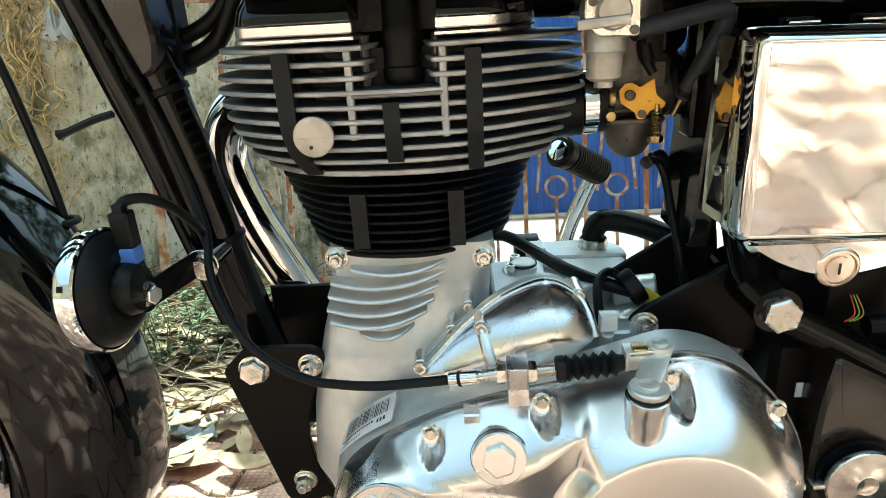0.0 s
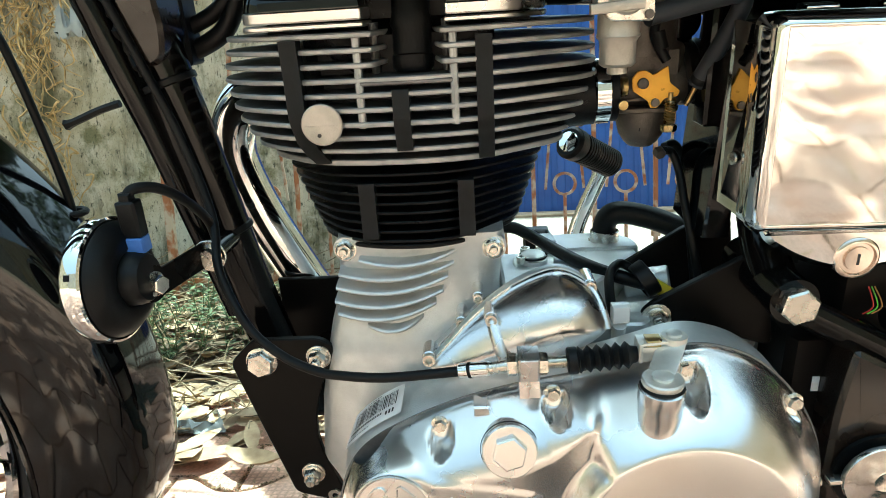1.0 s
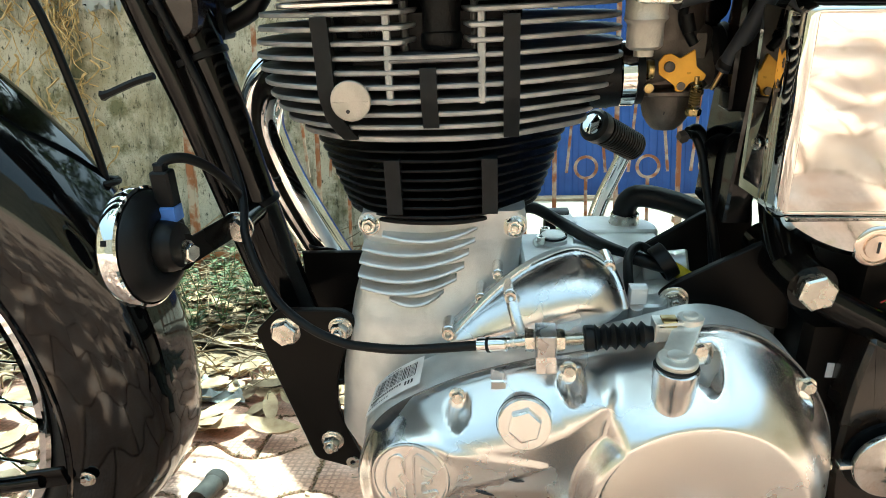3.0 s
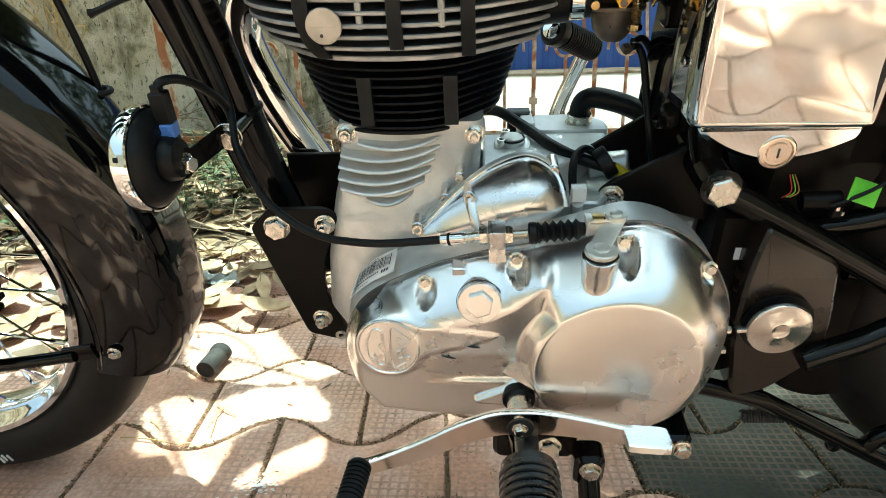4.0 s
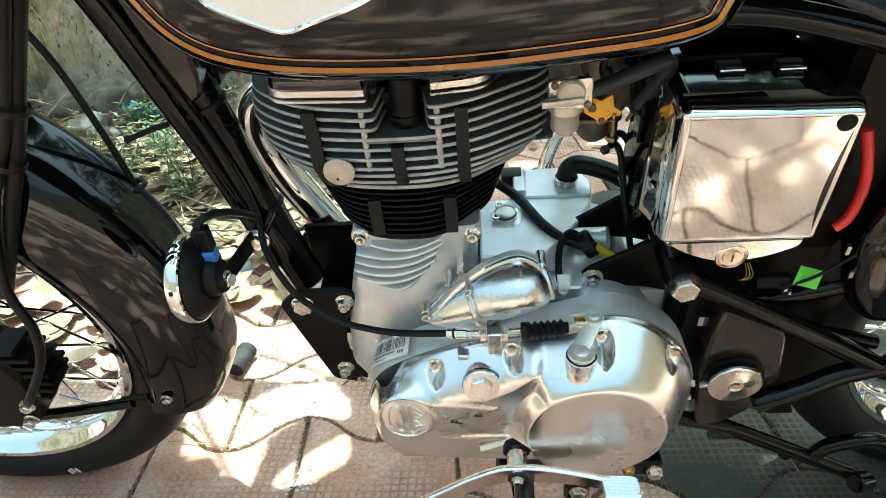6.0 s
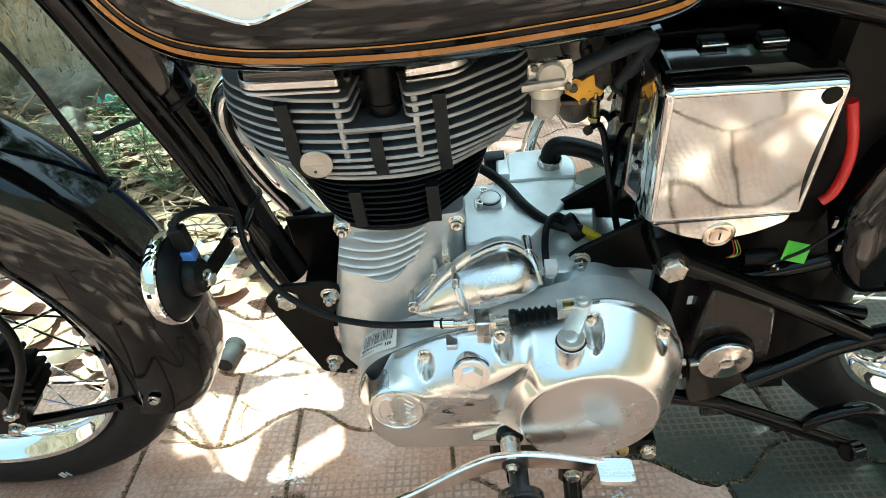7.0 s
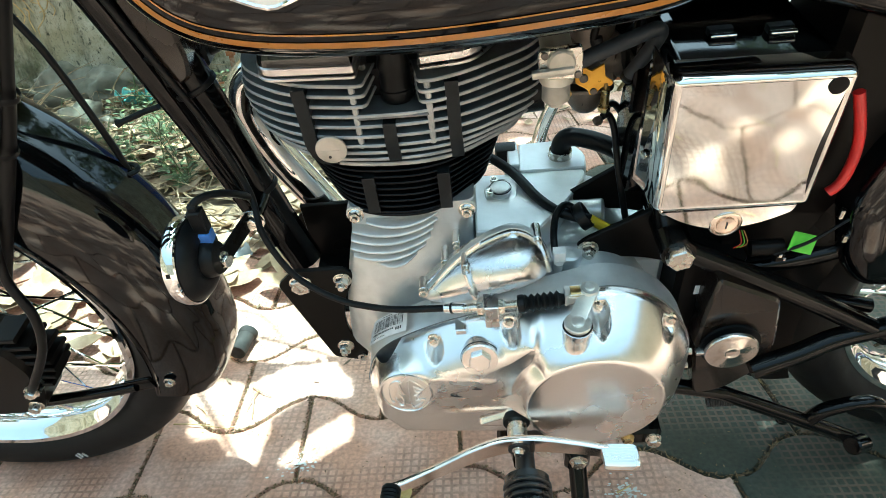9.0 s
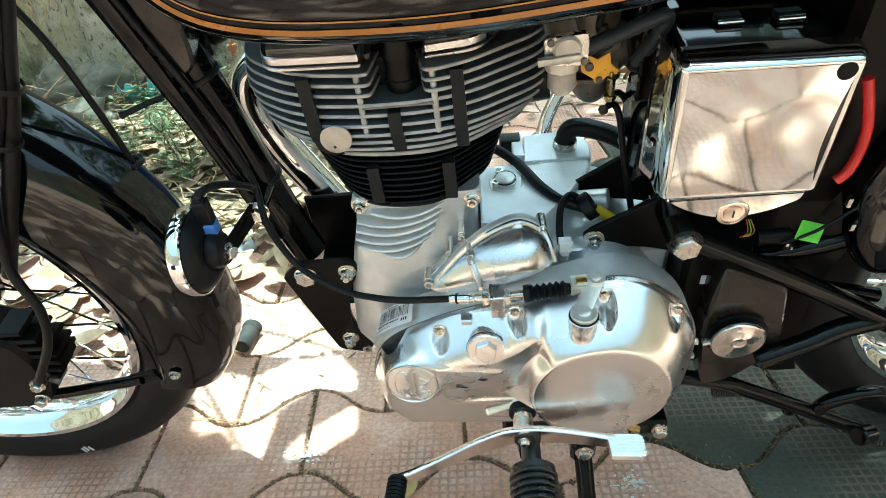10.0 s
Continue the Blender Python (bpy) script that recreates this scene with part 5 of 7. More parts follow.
part("foot_peg", lathe([(0.010, -0.02), (0.010, 0.02), (0.0225, 0.021)] + prof[1:] + [(0.0245, 0.147), (0.0225, 0.152)], PO, PD, 36), PEGRUBBER, bike, "ribbed black rubber foot peg")
part("peg_mount", join(block(0.045, 0.125, -0.150, -0.135, 0.205, 0.275, 0.004, 0.012), beam((0.062, -0.142, 0.24), (0.068, -0.205, 0.288), 0.015, 0.012)), BLACK, bike)
part("nut", hexhead((0.097, -0.163, 0.240), (0, -1, 0.2), 0.0165, 0.009, 0.0, flange=0.011), ZINC, bike)
stand = part("side_stand", join(cyl((0.136, -0.152, 0.205), (0.142, -0.30, 0.055), 0.0105, 20), block(0.121, 0.150, -0.168, -0.142, 0.188, 0.228, 0.004, 0.010), beam((0.128, -0.305, 0.052), (0.165, -0.305, 0.052), 0.04, 0.006, 0.002)), BLACK, bike, "black tubular side stand, folded out")
part("pivot_bolt", hexhead((0.136, -0.168, 0.213), NEAR, 0.015, 0.007, 0.0, flange=0.0105), ZINC, stand)
part("stand_lug", join(block(0.196, 0.232, -0.150, -0.105, 0.212, 0.238, 0.004, 0.008), beam((0.02, -0.10, 0.235), (0.235, -0.105, 0.235), 0.012, 0.02)), BLACK, bike)
part("nut", hexhead((0.222, -0.150, 0.226), NEAR, 0.0135, 0.008, 0.009, flange=0.009), ZINC, bike)
part("nut", hexhead((0.190, -0.158, 0.243), NEAR, 0.011, 0.006, 0.0, flange=0.0075), BRASS, bike)
cstand = part("centre_stand", join(tube([(0.245, -0.105, 0.262), (0.300, -0.105, 0.2450), (0.325, -0.105, 0.2310), (0.3886, -0.105, 0.1914), (0.4513, -0.108, 0.1550), (0.490, -0.112, 0.1340)], 0.0092, 16, 4), tube([(0.425, -0.106, 0.172), (0.440, -0.105, 0.193), (0.4836, -0.105, 0.2070), (0.515, -0.105, 0.185), (0.5323, -0.105, 0.1564), (0.575, -0.105, 0.085), (0.596, -0.105, 0.050)], 0.0088, 14, 4), tube([(0.30, 0.10, 0.24), (0.40, 0.10, 0.19), (0.48, 0.10, 0.15)], 0.012, 14), cyl((0.30, -0.1, 0.245), (0.30, 0.1, 0.235), 0.011)), BLACK, bike, "black centre stand, folded up")
part("end_roller", cyl((0.477, -0.128, 0.146), (0.500, -0.118, 0.134), 0.0115, 18, 0.002), BLACK, cstand)
part("stop_lug", lathe([(0.006, 0), (0.0075, 0.004), (0.0075, 0.013), (0.005, 0.017)], (0.3945, -0.104, 0.186), (0.08, 0.0, -1), 16), BLACK, cstand)
part("foot", lathe([(0.004, -0.020), (0.012, -0.018), (0.0175, -0.010), (0.0190, 0.0), (0.0165, 0.010), (0.010, 0.016)], (0.602, -0.105, 0.0450), (-0.5, 0, 0.86), 24), RUBBER, cstand)
part("stand_spring", tube([(0.302 + 0.0029 * a / 6.28, -0.092 + 0.0062 * math.cos(a), 0.2030 + 0.0062 * math.sin(a)) for a in np.linspace(0, 2 * math.pi * 14, 14 * 9)], 0.0013, 6, 1), SPRING, cstand)

# ---- rear frame, swing arm ----
part("rear_plate", prism(rpoly([(0.263, 0.446), (0.328, 0.411), (0.340, 0.345), (0.340, 0.305), (0.302, 0.262), (0.271, 0.254), (0.258, 0.33), (0.2575, 0.40)], [0.006, 0.008, 0.02, 0.010, 0.014, 0.010, 0.02, 0.02]), -0.114, -0.085, 0.003), BRONZED, bike, "black welded swing-arm mounting plate")
cap = part("pivot_cap", join(lathe([(0.0258, 0), (0.0268, 0.001), (0.0270, 0.004), (0.0262, 0.0052), (0.0235, 0.0056), (0.0085, 0.0062), (0.0075, 0.0068), (0.0062, 0.0062), (0.0005, 0.0064)], (0.2885, -0.124, 0.3530), (0.0, -1, 0.0), 52), beam((0.263, -0.124, 0.351), (0.254, -0.124, 0.350), 0.008, 0.004, 0.001)), PRESSED, bike, "bright round swing-arm pivot cap")
# Black ring added behind the cap in place of the shadow round it.
part("cap_shadow_ring", lathe([(0.0305, 0), (0.0305, 0.003), (0.028, 0.003)], (0.290, -0.116, 0.351), (0, -1, 0), 44), RUBBER, bike)
part("swing_arm", join(tube([(0.318, -0.124, 0.3135), (0.366, -0.117, 0.329), (0.414, -0.109, 0.3455), (0.52, -0.10, 0.352), (0.74, -0.10, 0.333)], 0.0108, 18), tube([(0.335, 0.098, 0.290), (0.55, 0.10, 0.333), (0.74, 0.10, 0.333)], 0.0135, 18), cyl((0.715, -0.115, 0.333), (0.715, 0.115, 0.333), 0.014)), BLACK, bike, "black tubular swing arm")
part("frame_rail", join(tube([(0.219, -0.090, 0.474), (0.300, -0.096, 0.4305), (0.38, -0.101, 0.3845), (0.455, -0.106, 0.338)], 0.0112, 18), tube([(0.36, -0.075, 0.375), (0.44, -0.085, 0.362)], 0.008, 12), tube([(0.300, -0.07, 0.415), (0.38, -0.07, 0.43), (0.47, -0.07, 0.47)], 0.010, 12)), BLACK, bike, "black rear frame tube")
part("seat_post_tube", join(tube([(0.222, -0.010, 0.60), (0.220, -0.035, 0.54), (0.219, -0.062, 0.500), (0.219, -0.085, 0.482)], 0.0150, 20), cyl((0.219, -0.112, 0.482), (0.219, -0.03, 0.482), 0.0155, 24), ), BLACK, bike)
part("bolt", hexhead((0.219, -0.112, 0.482), (0, -1, 0.02), 0.0215, 0.010, 0.0), ZINC, bike)
part("gearbox_plate", prism(rpoly([(0.135, 0.450), (0.150, 0.437), (0.205, 0.43), (0.235, 0.42), (0.225, 0.485), (0.211, 0.496), (0.146, 0.4605)], [0.010, 0.012, 0.01, 0.01, 0.01, 0.008, 0.006]), -0.062, -0.056, 0.001), SATIN, bike, "black triangular gearbox plate")
part("bolt", hexhead((0.1475, -0.0635, 0.4485), NEAR, 0.013, 0.007, 0.011, flange=0.0085, stub=0.004), ZINC, bike)
part("far_gearbox_plate", prism(rpoly([(0.134, 0.455), (0.150, 0.437), (0.205, 0.43), (0.235, 0.42), (0.225, 0.50), (0.190, 0.491)], 0.008), 0.014, 0.020, 0.001), SATIN, bike)
part("engine_case_rear", join(block(0.235, 0.30, -0.085, 0.085, 0.26, 0.44, 0.006)), SATIN, bike)
part("rear_mudguard", mudguard(0.715, 0.333, 60, 200, 0.335, 0.390, 0.075, 40), SATIN, bike, "black rear mudguard", sharp=60)
part("shock_absorber", join(cyl((0.50, -0.115, 0.36), (0.46, -0.115, 0.70), 0.030, 24, 0.004)), SATIN, bike)
part("side_cover", loft([[(p.x, y, p.y) for p in inset(rpoly([(0.372, 0.500), (0.386, 0.432), (0.412, 0.398), (0.445, 0.392), (0.510, 0.425), (0.640, 0.470), (0.640, 0.580), (0.395, 0.580)], [0.02, 0.02, 0.02, 0.02, 0.03, 0.03, 0.03, 0.03]), d)] for d, y in ((0.0, -0.060), (0.0, -0.082), (0.004, -0.090), (0.012, -0.095), (0.03, -0.097))]), GLOSS, bike, "gloss-black rear side cover", sharp=60)
part("paper_tag", block(0.2540, 0.2590, -0.0865, -0.0855, 0.397, 0.409, 0.0002), PAPER, bike)

# ---- tool box ----
tool = part("tool_box", prism(rpoly([(0.195, 0.522), (0.308, 0.524), (0.322, 0.575), (0.330, 0.636), (0.318, 0.6525), (0.197, 0.6535)], [0.01, 0.015, 0.02, 0.012, 0.01, 0.008]), -0.088, 0.045, 0.006), GLOSS, bike, "gloss-black side tool box")
op = rpoly([(0.1890, 0.5235), (0.3255, 0.5215), (0.3265, 0.6540), (0.1875, 0.6575)], 0.0110, 8)
lidv = loft([[(p.x, y, p.y) for p in inset(op, d)] for d, y in ((0.0, -0.080), (0.0, -0.0900), (0.0008, -0.0950), (0.0025, -0.0995), (0.0048, -0.1030), (0.0066, -0.1047), (0.0080, -0.1050), (0.0092, -0.1046), (0.0100, -0.1038), (0.0240, -0.1034))], cap=False)
lid = part("lid", lidv, BOXCHROME, tool, "chrome-plated box lid, slightly dented, mirroring the paving", sharp=60)
pc = [Vector(p) for p in ((0.1975, 0.5315), (0.3180, 0.5295), (0.3180, 0.6460), (0.1960, 0.6495))]
pv = []
for jj in range(25):
    for ii in range(25):
        s, t = ii / 24, jj / 24
        q = pc[0] * (1 - s) * (1 - t) + pc[1] * s * (1 - t) + pc[2] * s * t + pc[3] * (1 - s) * t
        dent = 0.00032 * noise.noise((q.x * 22, q.y * 22, 4)) + 0.00035 * (s - 0.5) ** 2
        pv.append((q.x - 0.007 * s ** 3 * math.sin(math.pi * t ** 0.8), -0.1046 + dent, q.y))
part("panel", (pv, [(jj * 25 + ii, jj * 25 + ii + 1, jj * 25 + ii + 26, jj * 25 + ii + 25) for jj in range(24) for ii in range(24)]), BOXCHROME, lid, fix=False)
# Black strip stands for the dark reflection in the chrome rim.
part("rim_reflection", prism([(0.3060, 0.533), (0.3195, 0.531), (0.3195, 0.644), (0.3060, 0.644)], -0.1040, -0.1000, 0.0003), GLOSS, lid, "black strip for the dark reflection along the lid rim")
part("lock_tab", prism(rpoly([(0.196, 0.5280), (0.318, 0.5280), (0.316, 0.5150), (0.292, 0.5030), (0.266, 0.4975), (0.242, 0.4985), (0.218, 0.5080), (0.201, 0.5190)], [0.004, 0.004, 0.012, 0.02, 0.015, 0.015, 0.02, 0.006]), -0.1020, -0.080, 0.004), BOXCHROME, tool)
lock = part("lock", join(lathe([(0.0140, -0.01), (0.0140, 0.0020), (0.0128, 0.0032), (0.0112, 0.0034), (0.0104, 0.0018), (0.0084, 0.0018), (0.0079, 0.0036), (0.0005, 0.0038)], (0.258, -0.1005, 0.5068), (0, -1, 0), 40)), WARMTINT, tool, "round key lock")
part("keyhole", block(0.2575, 0.2587, -0.1048, -0.1042, 0.503, 0.5105, 0), INK, lock)
part("badge_dot", lathe([(0.0070, 0), (0.0070, 0.0008), (0.0005, 0.0010)], (0.3090, -0.1048, 0.6400), NEAR, 24), SATIN, tool)
side_pts = [Vector(q) for q in ((0.1925, -0.0840, 0.5300), (0.1808, -0.0673, 0.5375), (0.1895, -0.0431, 0.6520), (0.1925, -0.0840, 0.6490))]
side_back = [q + Vector((0.0012, 0.0004, 0)) for q in side_pts]
side_panel = part("side_panel", loft([side_back, side_pts], closed=True), DIMCHROME, tool, "plated mirror side of the box, darkened to dim its reflections", sharp=30)
part("side_screw", join(lathe([(0.0042, 0), (0.0040, 0.0012), (0.0005, 0.0020)], (0.1855, -0.0745, 0.5680), (-0.95, -0.3, 0), 18)), ZINC, side_panel)
part("inner_tray", prism([(0.184, 0.500), (0.2035, 0.500), (0.2035, 0.668), (0.196, 0.668), (0.1905, 0.600)], -0.040, 0.034, 0.002), GLOSS, bike, "black inner tray beside the box")
for x, dy in ((0.242, 0.0045), (0.287, 0.002)):
    part("clip", join(cyl((x - 0.010, -0.050 + dy, 0.6560), (x + 0.010, -0.050 + dy, 0.6560), 0.0024, 14, 0.0004), block(x - 0.010, x + 0.010, -0.049 + dy, -0.046 + dy, 0.6520, 0.6572, 0.0004)), CHROME, tool)
    part("clip_pad", block(x - 0.0095, x + 0.0095, -0.046 + dy, -0.036 + dy, 0.6515, 0.6590, 0.0012), RUBBER, tool)
part("box_underside", join(block(0.275, 0.42, -0.06, 0.06, 0.40, 0.515, 0.01), block(0.33, 0.46, -0.06, 0.05, 0.47, 0.69, 0.01)), SATIN, bike)
part("red_cable", tube([(0.345, -0.076, 0.615), (0.3532, -0.078, 0.5911), (0.3598, -0.078, 0.5687), (0.362, -0.078, 0.5466), (0.3598, -0.078, 0.5253), (0.3522, -0.078, 0.5150)], 0.0046, 12), REDW, bike)
part("green_tag", xf(block(-0.0125, 0.0125, -0.0005, 0.0005, -0.0095, 0.0095, 0.0002), Matrix.Translation((0.342, -0.088, 0.463)) @ Matrix.Rotation(radians(20), 4, "Y") @ Matrix.Rotation(radians(-25), 4, "X")), GREEN, bike)
part("tag_strap", tube([(0.318, -0.09, 0.452), (0.345, -0.092, 0.468), (0.375, -0.088, 0.490)], 0.0016, 6), RUBBER, bike)
part("connector", join(cyl((0.300, -0.078, 0.450), (0.330, -0.080, 0.452), 0.008, 14), block(0.322, 0.330, -0.089, -0.078, 0.440, 0.450, 0.001)), SATIN, bike)
for pin in (block(0.323, 0.3265, -0.0905, -0.088, 0.447, 0.451, 0.0005), block(0.3285, 0.331, -0.0905, -0.088, 0.4425, 0.446, 0.0005), block(0.364, 0.368, -0.09, -0.085, 0.492, 0.502, 0.0008), block(0.377, 0.381, -0.09, -0.085, 0.462, 0.470, 0.0008)):
    part("connector_pin", pin, ZINC, bike)
rng = random.Random(11)
for k, m in enumerate((REDW, GREEN, ORANGE)):
    part("thin_wire", tube([(0.285 + 0.002 * k, -0.078, 0.475), (0.288 + 0.003 * k, -0.082, 0.462), (0.282 + 0.003 * k, -0.082, 0.456)], 0.0005, 5), m, bike)

# ---- fuel tap, carburettor, hoses ----
tap = part("fuel_tap", join(prism(rpoly([(0.097, 0.664), (0.129, 0.666), (0.130, 0.640), (0.104, 0.641), (0.097, 0.650)], 0.004), -0.064, -0.058, 0.0008)), ZINC, bike, "fuel tap with a plated lever plate")
tap.location = (-0.004, -0.029, 0.0155)
part("tap_bowl", lathe([(0.0105, 0), (0.0125, -0.004), (0.0125, -0.014), (0.0132, -0.016), (0.0110, -0.019), (0.0110, -0.032), (0.0085, -0.034), (0.006, -0.034), (0.006, -0.038)], (0.1125, -0.048, 0.648), (0, 0, 1), 28), PETROL, tap)
part("tap_body", join(cyl((0.113, -0.058, 0.653), (0.113, -0.02, 0.655), 0.012), cyl((0.113, -0.02, 0.65), (0.113, -0.02, 0.70), 0.010)), PETROL, tap)
part("tap_knob", join(lathe([(0.0105, 0), (0.0105, 0.003), (0.009, 0.0045)], (0.1135, -0.0635, 0.6545), NEAR, 26), beam((0.092, -0.068, 0.648), (0.122, -0.068, 0.650), 0.006, 0.006, 0.002)), PETROL, tap)
for q in ((0.1015, -0.0645, 0.6605), (0.126, -0.0645, 0.644)):
    part("screw", lathe([(0.0028, 0), (0.0026, 0.0015), (0.0005, 0.0022)], q, NEAR, 12), CARB, tap)
carb = part("carburettor", join(lathe([(0.009, 0), (0.0125, 0.003), (0.017, 0.010), (0.0195, 0.020), (0.0205, 0.028), (0.0205, 0.032)], (0.148, -0.006, 0.562), (0, 0, 1), 30), block(0.127, 0.176, -0.018, 0.02, 0.592, 0.640, 0.006, 0.008), cyl((0.150, 0.0, 0.63), (0.150, 0.0, 0.70), 0.022), cyl((0.100, -0.004, 0.606), (0.195, 0.0, 0.612), 0.018)), CARB, bike, "carburettor with a dark cast float bowl")
carb.location = (0.002, 0.026, -0.003)
part("bowl_rim", slab(rpoly([(0.125, -0.028), (0.172, -0.028), (0.172, 0.018), (0.125, 0.018)], 0.012), 0.590, 0.594, 0.0008), CARB, carb)
part("drain_bolt", hexhead((0.158, -0.022, 0.560), (0.2, -1, -0.4), 0.008, 0.006), CARB, carb)
part("throttle_lever", prism(rpoly([(0.132, 0.617), (0.136, 0.622), (0.141, 0.6225), (0.147, 0.619), (0.157, 0.625), (0.159, 0.613), (0.1665, 0.607), (0.165, 0.603), (0.156, 0.602), (0.151, 0.5955), (0.146, 0.5955), (0.144, 0.6005), (0.139, 0.604), (0.133, 0.608)], 0.0012, 3), -0.038, -0.0355, 0.0004), YELLOWZINC, carb, "yellow-plated throttle lever")
part("lever_boss", join(lathe([(0.0038, 0), (0.0038, 0.003), (0.003, 0.0035)], (0.1395, -0.038, 0.6135), NEAR, 16), lathe([(0.003, 0), (0.003, 0.002)], (0.1490, -0.038, 0.5995), NEAR, 14)), CARB, carb)
part("coil_spring", tube([(0.1265 + 0.0004 * a / 6.28, -0.028 + 0.0065 * math.cos(a), 0.6105 + 0.0065 * math.sin(a)) for a in np.linspace(0, 2 * math.pi * 9, 9 * 10)], 0.0009, 5, 1), BRASS, carb)
part("idle_spring", tube([(0.1600 + 0.0036 * math.cos(a), -0.038 + 0.0036 * math.sin(a), 0.601 - 0.0019 * a / 6.28) for a in np.linspace(0, 2 * math.pi * 9, 9 * 9)], 0.0008, 5, 1), BRASS, carb)
part("idle_screw", join(cyl((0.160, -0.038, 0.606), (0.160, -0.038, 0.578), 0.0018, 10), hexhead((0.160, -0.038, 0.583), (0, 0, -1), 0.010, 0.005)), BRASS, carb)
part("choke_screw", lathe([(0.0035, 0), (0.0035, 0.003), (0.002, 0.0034)], (0.1265, -0.036, 0.5985), NEAR, 14), BRASS, carb)
part("intake_clamp", join(lathe([(0.0235, -0.006), (0.0245, -0.005), (0.0245, 0.005), (0.0235, 0.006)], (0.1135, -0.012, 0.606), (1, 0, 0.03), 30, cap=False)), CHROME, carb)
part("inlet_rubber", lathe([(0.0235, 0), (0.025, 0.004), (0.0225, 0.010), (0.0225, 0.03)], (0.095, -0.012, 0.605), (1, 0, 0.02), 28), RUBBER, carb)
# the casting mark on the bowl
cu = bpy.data.curves.new("bowl_mark", "FONT")
cu.body, cu.size, cu.extrude, cu.align_x = "77", 0.010, 0.0002, "CENTER"
mark = new("bowl_mark", cu)
mark.data.materials.append(INK)
mark.parent = carb
mark.matrix_local = Matrix.Translation((0.146, -0.0240, 0.577)) @ Matrix.Rotation(radians(78), 4, "X") @ Matrix.Rotation(radians(14), 4, "Z")
part("air_box", join(block(0.215, 0.31, 0.03, 0.09, 0.53, 0.70, 0.01)), SATIN, bike)
part("frame_upright", prism(rpoly([(0.181, 0.580), (0.193, 0.580), (0.198, 0.70), (0.182, 0.70)], 0.002), -0.030, -0.004, 0.003), BLACK, bike)
part("fuel_hose", tube([(0.127, -0.0700, 0.6572), (0.1337, -0.0677, 0.6588), (0.160, -0.0580, 0.6632), (0.183, -0.0495, 0.6668), (0.1905, -0.0465, 0.6665), (0.1935, -0.0430, 0.6610), (0.1905, -0.0340, 0.6450), (0.1789, -0.0145, 0.6080)], 0.0062, 16, 6), HOSE, bike, "grey-black rubber fuel hose")
part("hose_tip", join(tube([(0.1789, -0.0145, 0.6080), (0.1745, -0.0080, 0.5930)], 0.0018, 8, 1)), BRASS, bike)
part("hose_band", lathe([(0.0064, 0), (0.0068, 0.0012), (0.0068, 0.0034), (0.0064, 0.0046)], (0.1795, -0.0155, 0.6100), (0.3, -0.5, 0.95), 16, cap=False), RUBBER, bike)
part("throttle_cable", join(tube([(0.150, -0.03, 0.66), (0.147, -0.034, 0.645), (0.156, -0.036, 0.628)], 0.0035, 10), cyl((0.149, -0.034, 0.648), (0.152, -0.036, 0.636), 0.005)), RUBBER, carb)
part("drain_tube", tube([(0.166, 0.008, 0.556), (0.1735, 0.014, 0.553), (0.1790, 0.010, 0.540), (0.1815, -0.004, 0.515), (0.1850, -0.016, 0.490), (0.1930, -0.022, 0.450)], 0.0034, 10, 6), RUBBER, bike)
part("drain_tube", tube([(0.170, 0.022, 0.556), (0.1800, 0.030, 0.556), (0.1900, 0.033, 0.542), (0.1945, 0.026, 0.518), (0.1910, 0.008, 0.492), (0.1930, -0.006, 0.452)], 0.0034, 10, 6), RUBBER, bike)
part("intake_boot", lathe([(0.0225, 0), (0.025, 0.003), (0.025, 0.010), (0.022, 0.013), (0.0245, 0.016), (0.022, 0.020), (0.0245, 0.024), (0.023, 0.045)], (0.176, 0.030, 0.612), (1, 0.1, 0.05), 32), RUBBER, bike, "black ribbed rubber intake boot")
part("coil_cover", join(block(0.158, 0.186, 0.020, 0.060, 0.628, 0.664, 0.006, 0.003), cyl((0.176, 0.018, 0.650), (0.176, 0.030, 0.650), 0.014, 24, 0.002)), GLOSS, bike, "gloss-black ignition cover")
part("frame_backbone", tube([(0.02, 0.03, 0.688), (0.12, 0.03, 0.684), (0.20, 0.03, 0.672), (0.34, 0.03, 0.668)], 0.020, 20, 6), BLACK, bike)
# wiring over the gearbox
part("loom", tube([(0.030, 0.060, 0.480), (0.052, 0.068, 0.476), (0.072, 0.060, 0.467), (0.0864, 0.042, 0.4635), (0.102, 0.005, 0.466), (0.120, -0.022, 0.467), (0.140, -0.030, 0.463), (0.155, -0.031, 0.459)], 0.0055, 12), RUBBER, bike, "black sheathed wiring loom")
part("loop_wire", tube([(0.1135, -0.078, 0.458), (0.1135, -0.062, 0.468), (0.118, -0.040, 0.4745), (0.128, -0.026, 0.4765), (0.138, -0.026, 0.471), (0.143, -0.029, 0.463)], 0.0036, 10), RUBBER, bike)
part("yellow_tape", tube([(0.1535, -0.031, 0.4600), (0.162, -0.033, 0.4550), (0.172, -0.0355, 0.4490)], 0.0053, 12), YELLOW, bike, "yellow taped wire")
part("tape_tail", tube([(0.172, -0.0355, 0.449), (0.185, -0.034, 0.451), (0.215, -0.026, 0.463)], 0.0042, 10), RUBBER, bike)
part("strap", xf(lathe([(0.013, -0.006), (0.0145, -0.005), (0.0145, 0.005), (0.013, 0.006), (0.013, -0.006)], (0, 0, 0), (0.8, 0.1, 0.5), 24, cap=False), Matrix.Translation((0.146, -0.033, 0.466))), RUBBER, bike)
part("gear_spindle", cyl((0.138, -0.004, 0.4475), (0.172, -0.012, 0.4545), 0.0125, 26, 0.0015), CAST, bike)
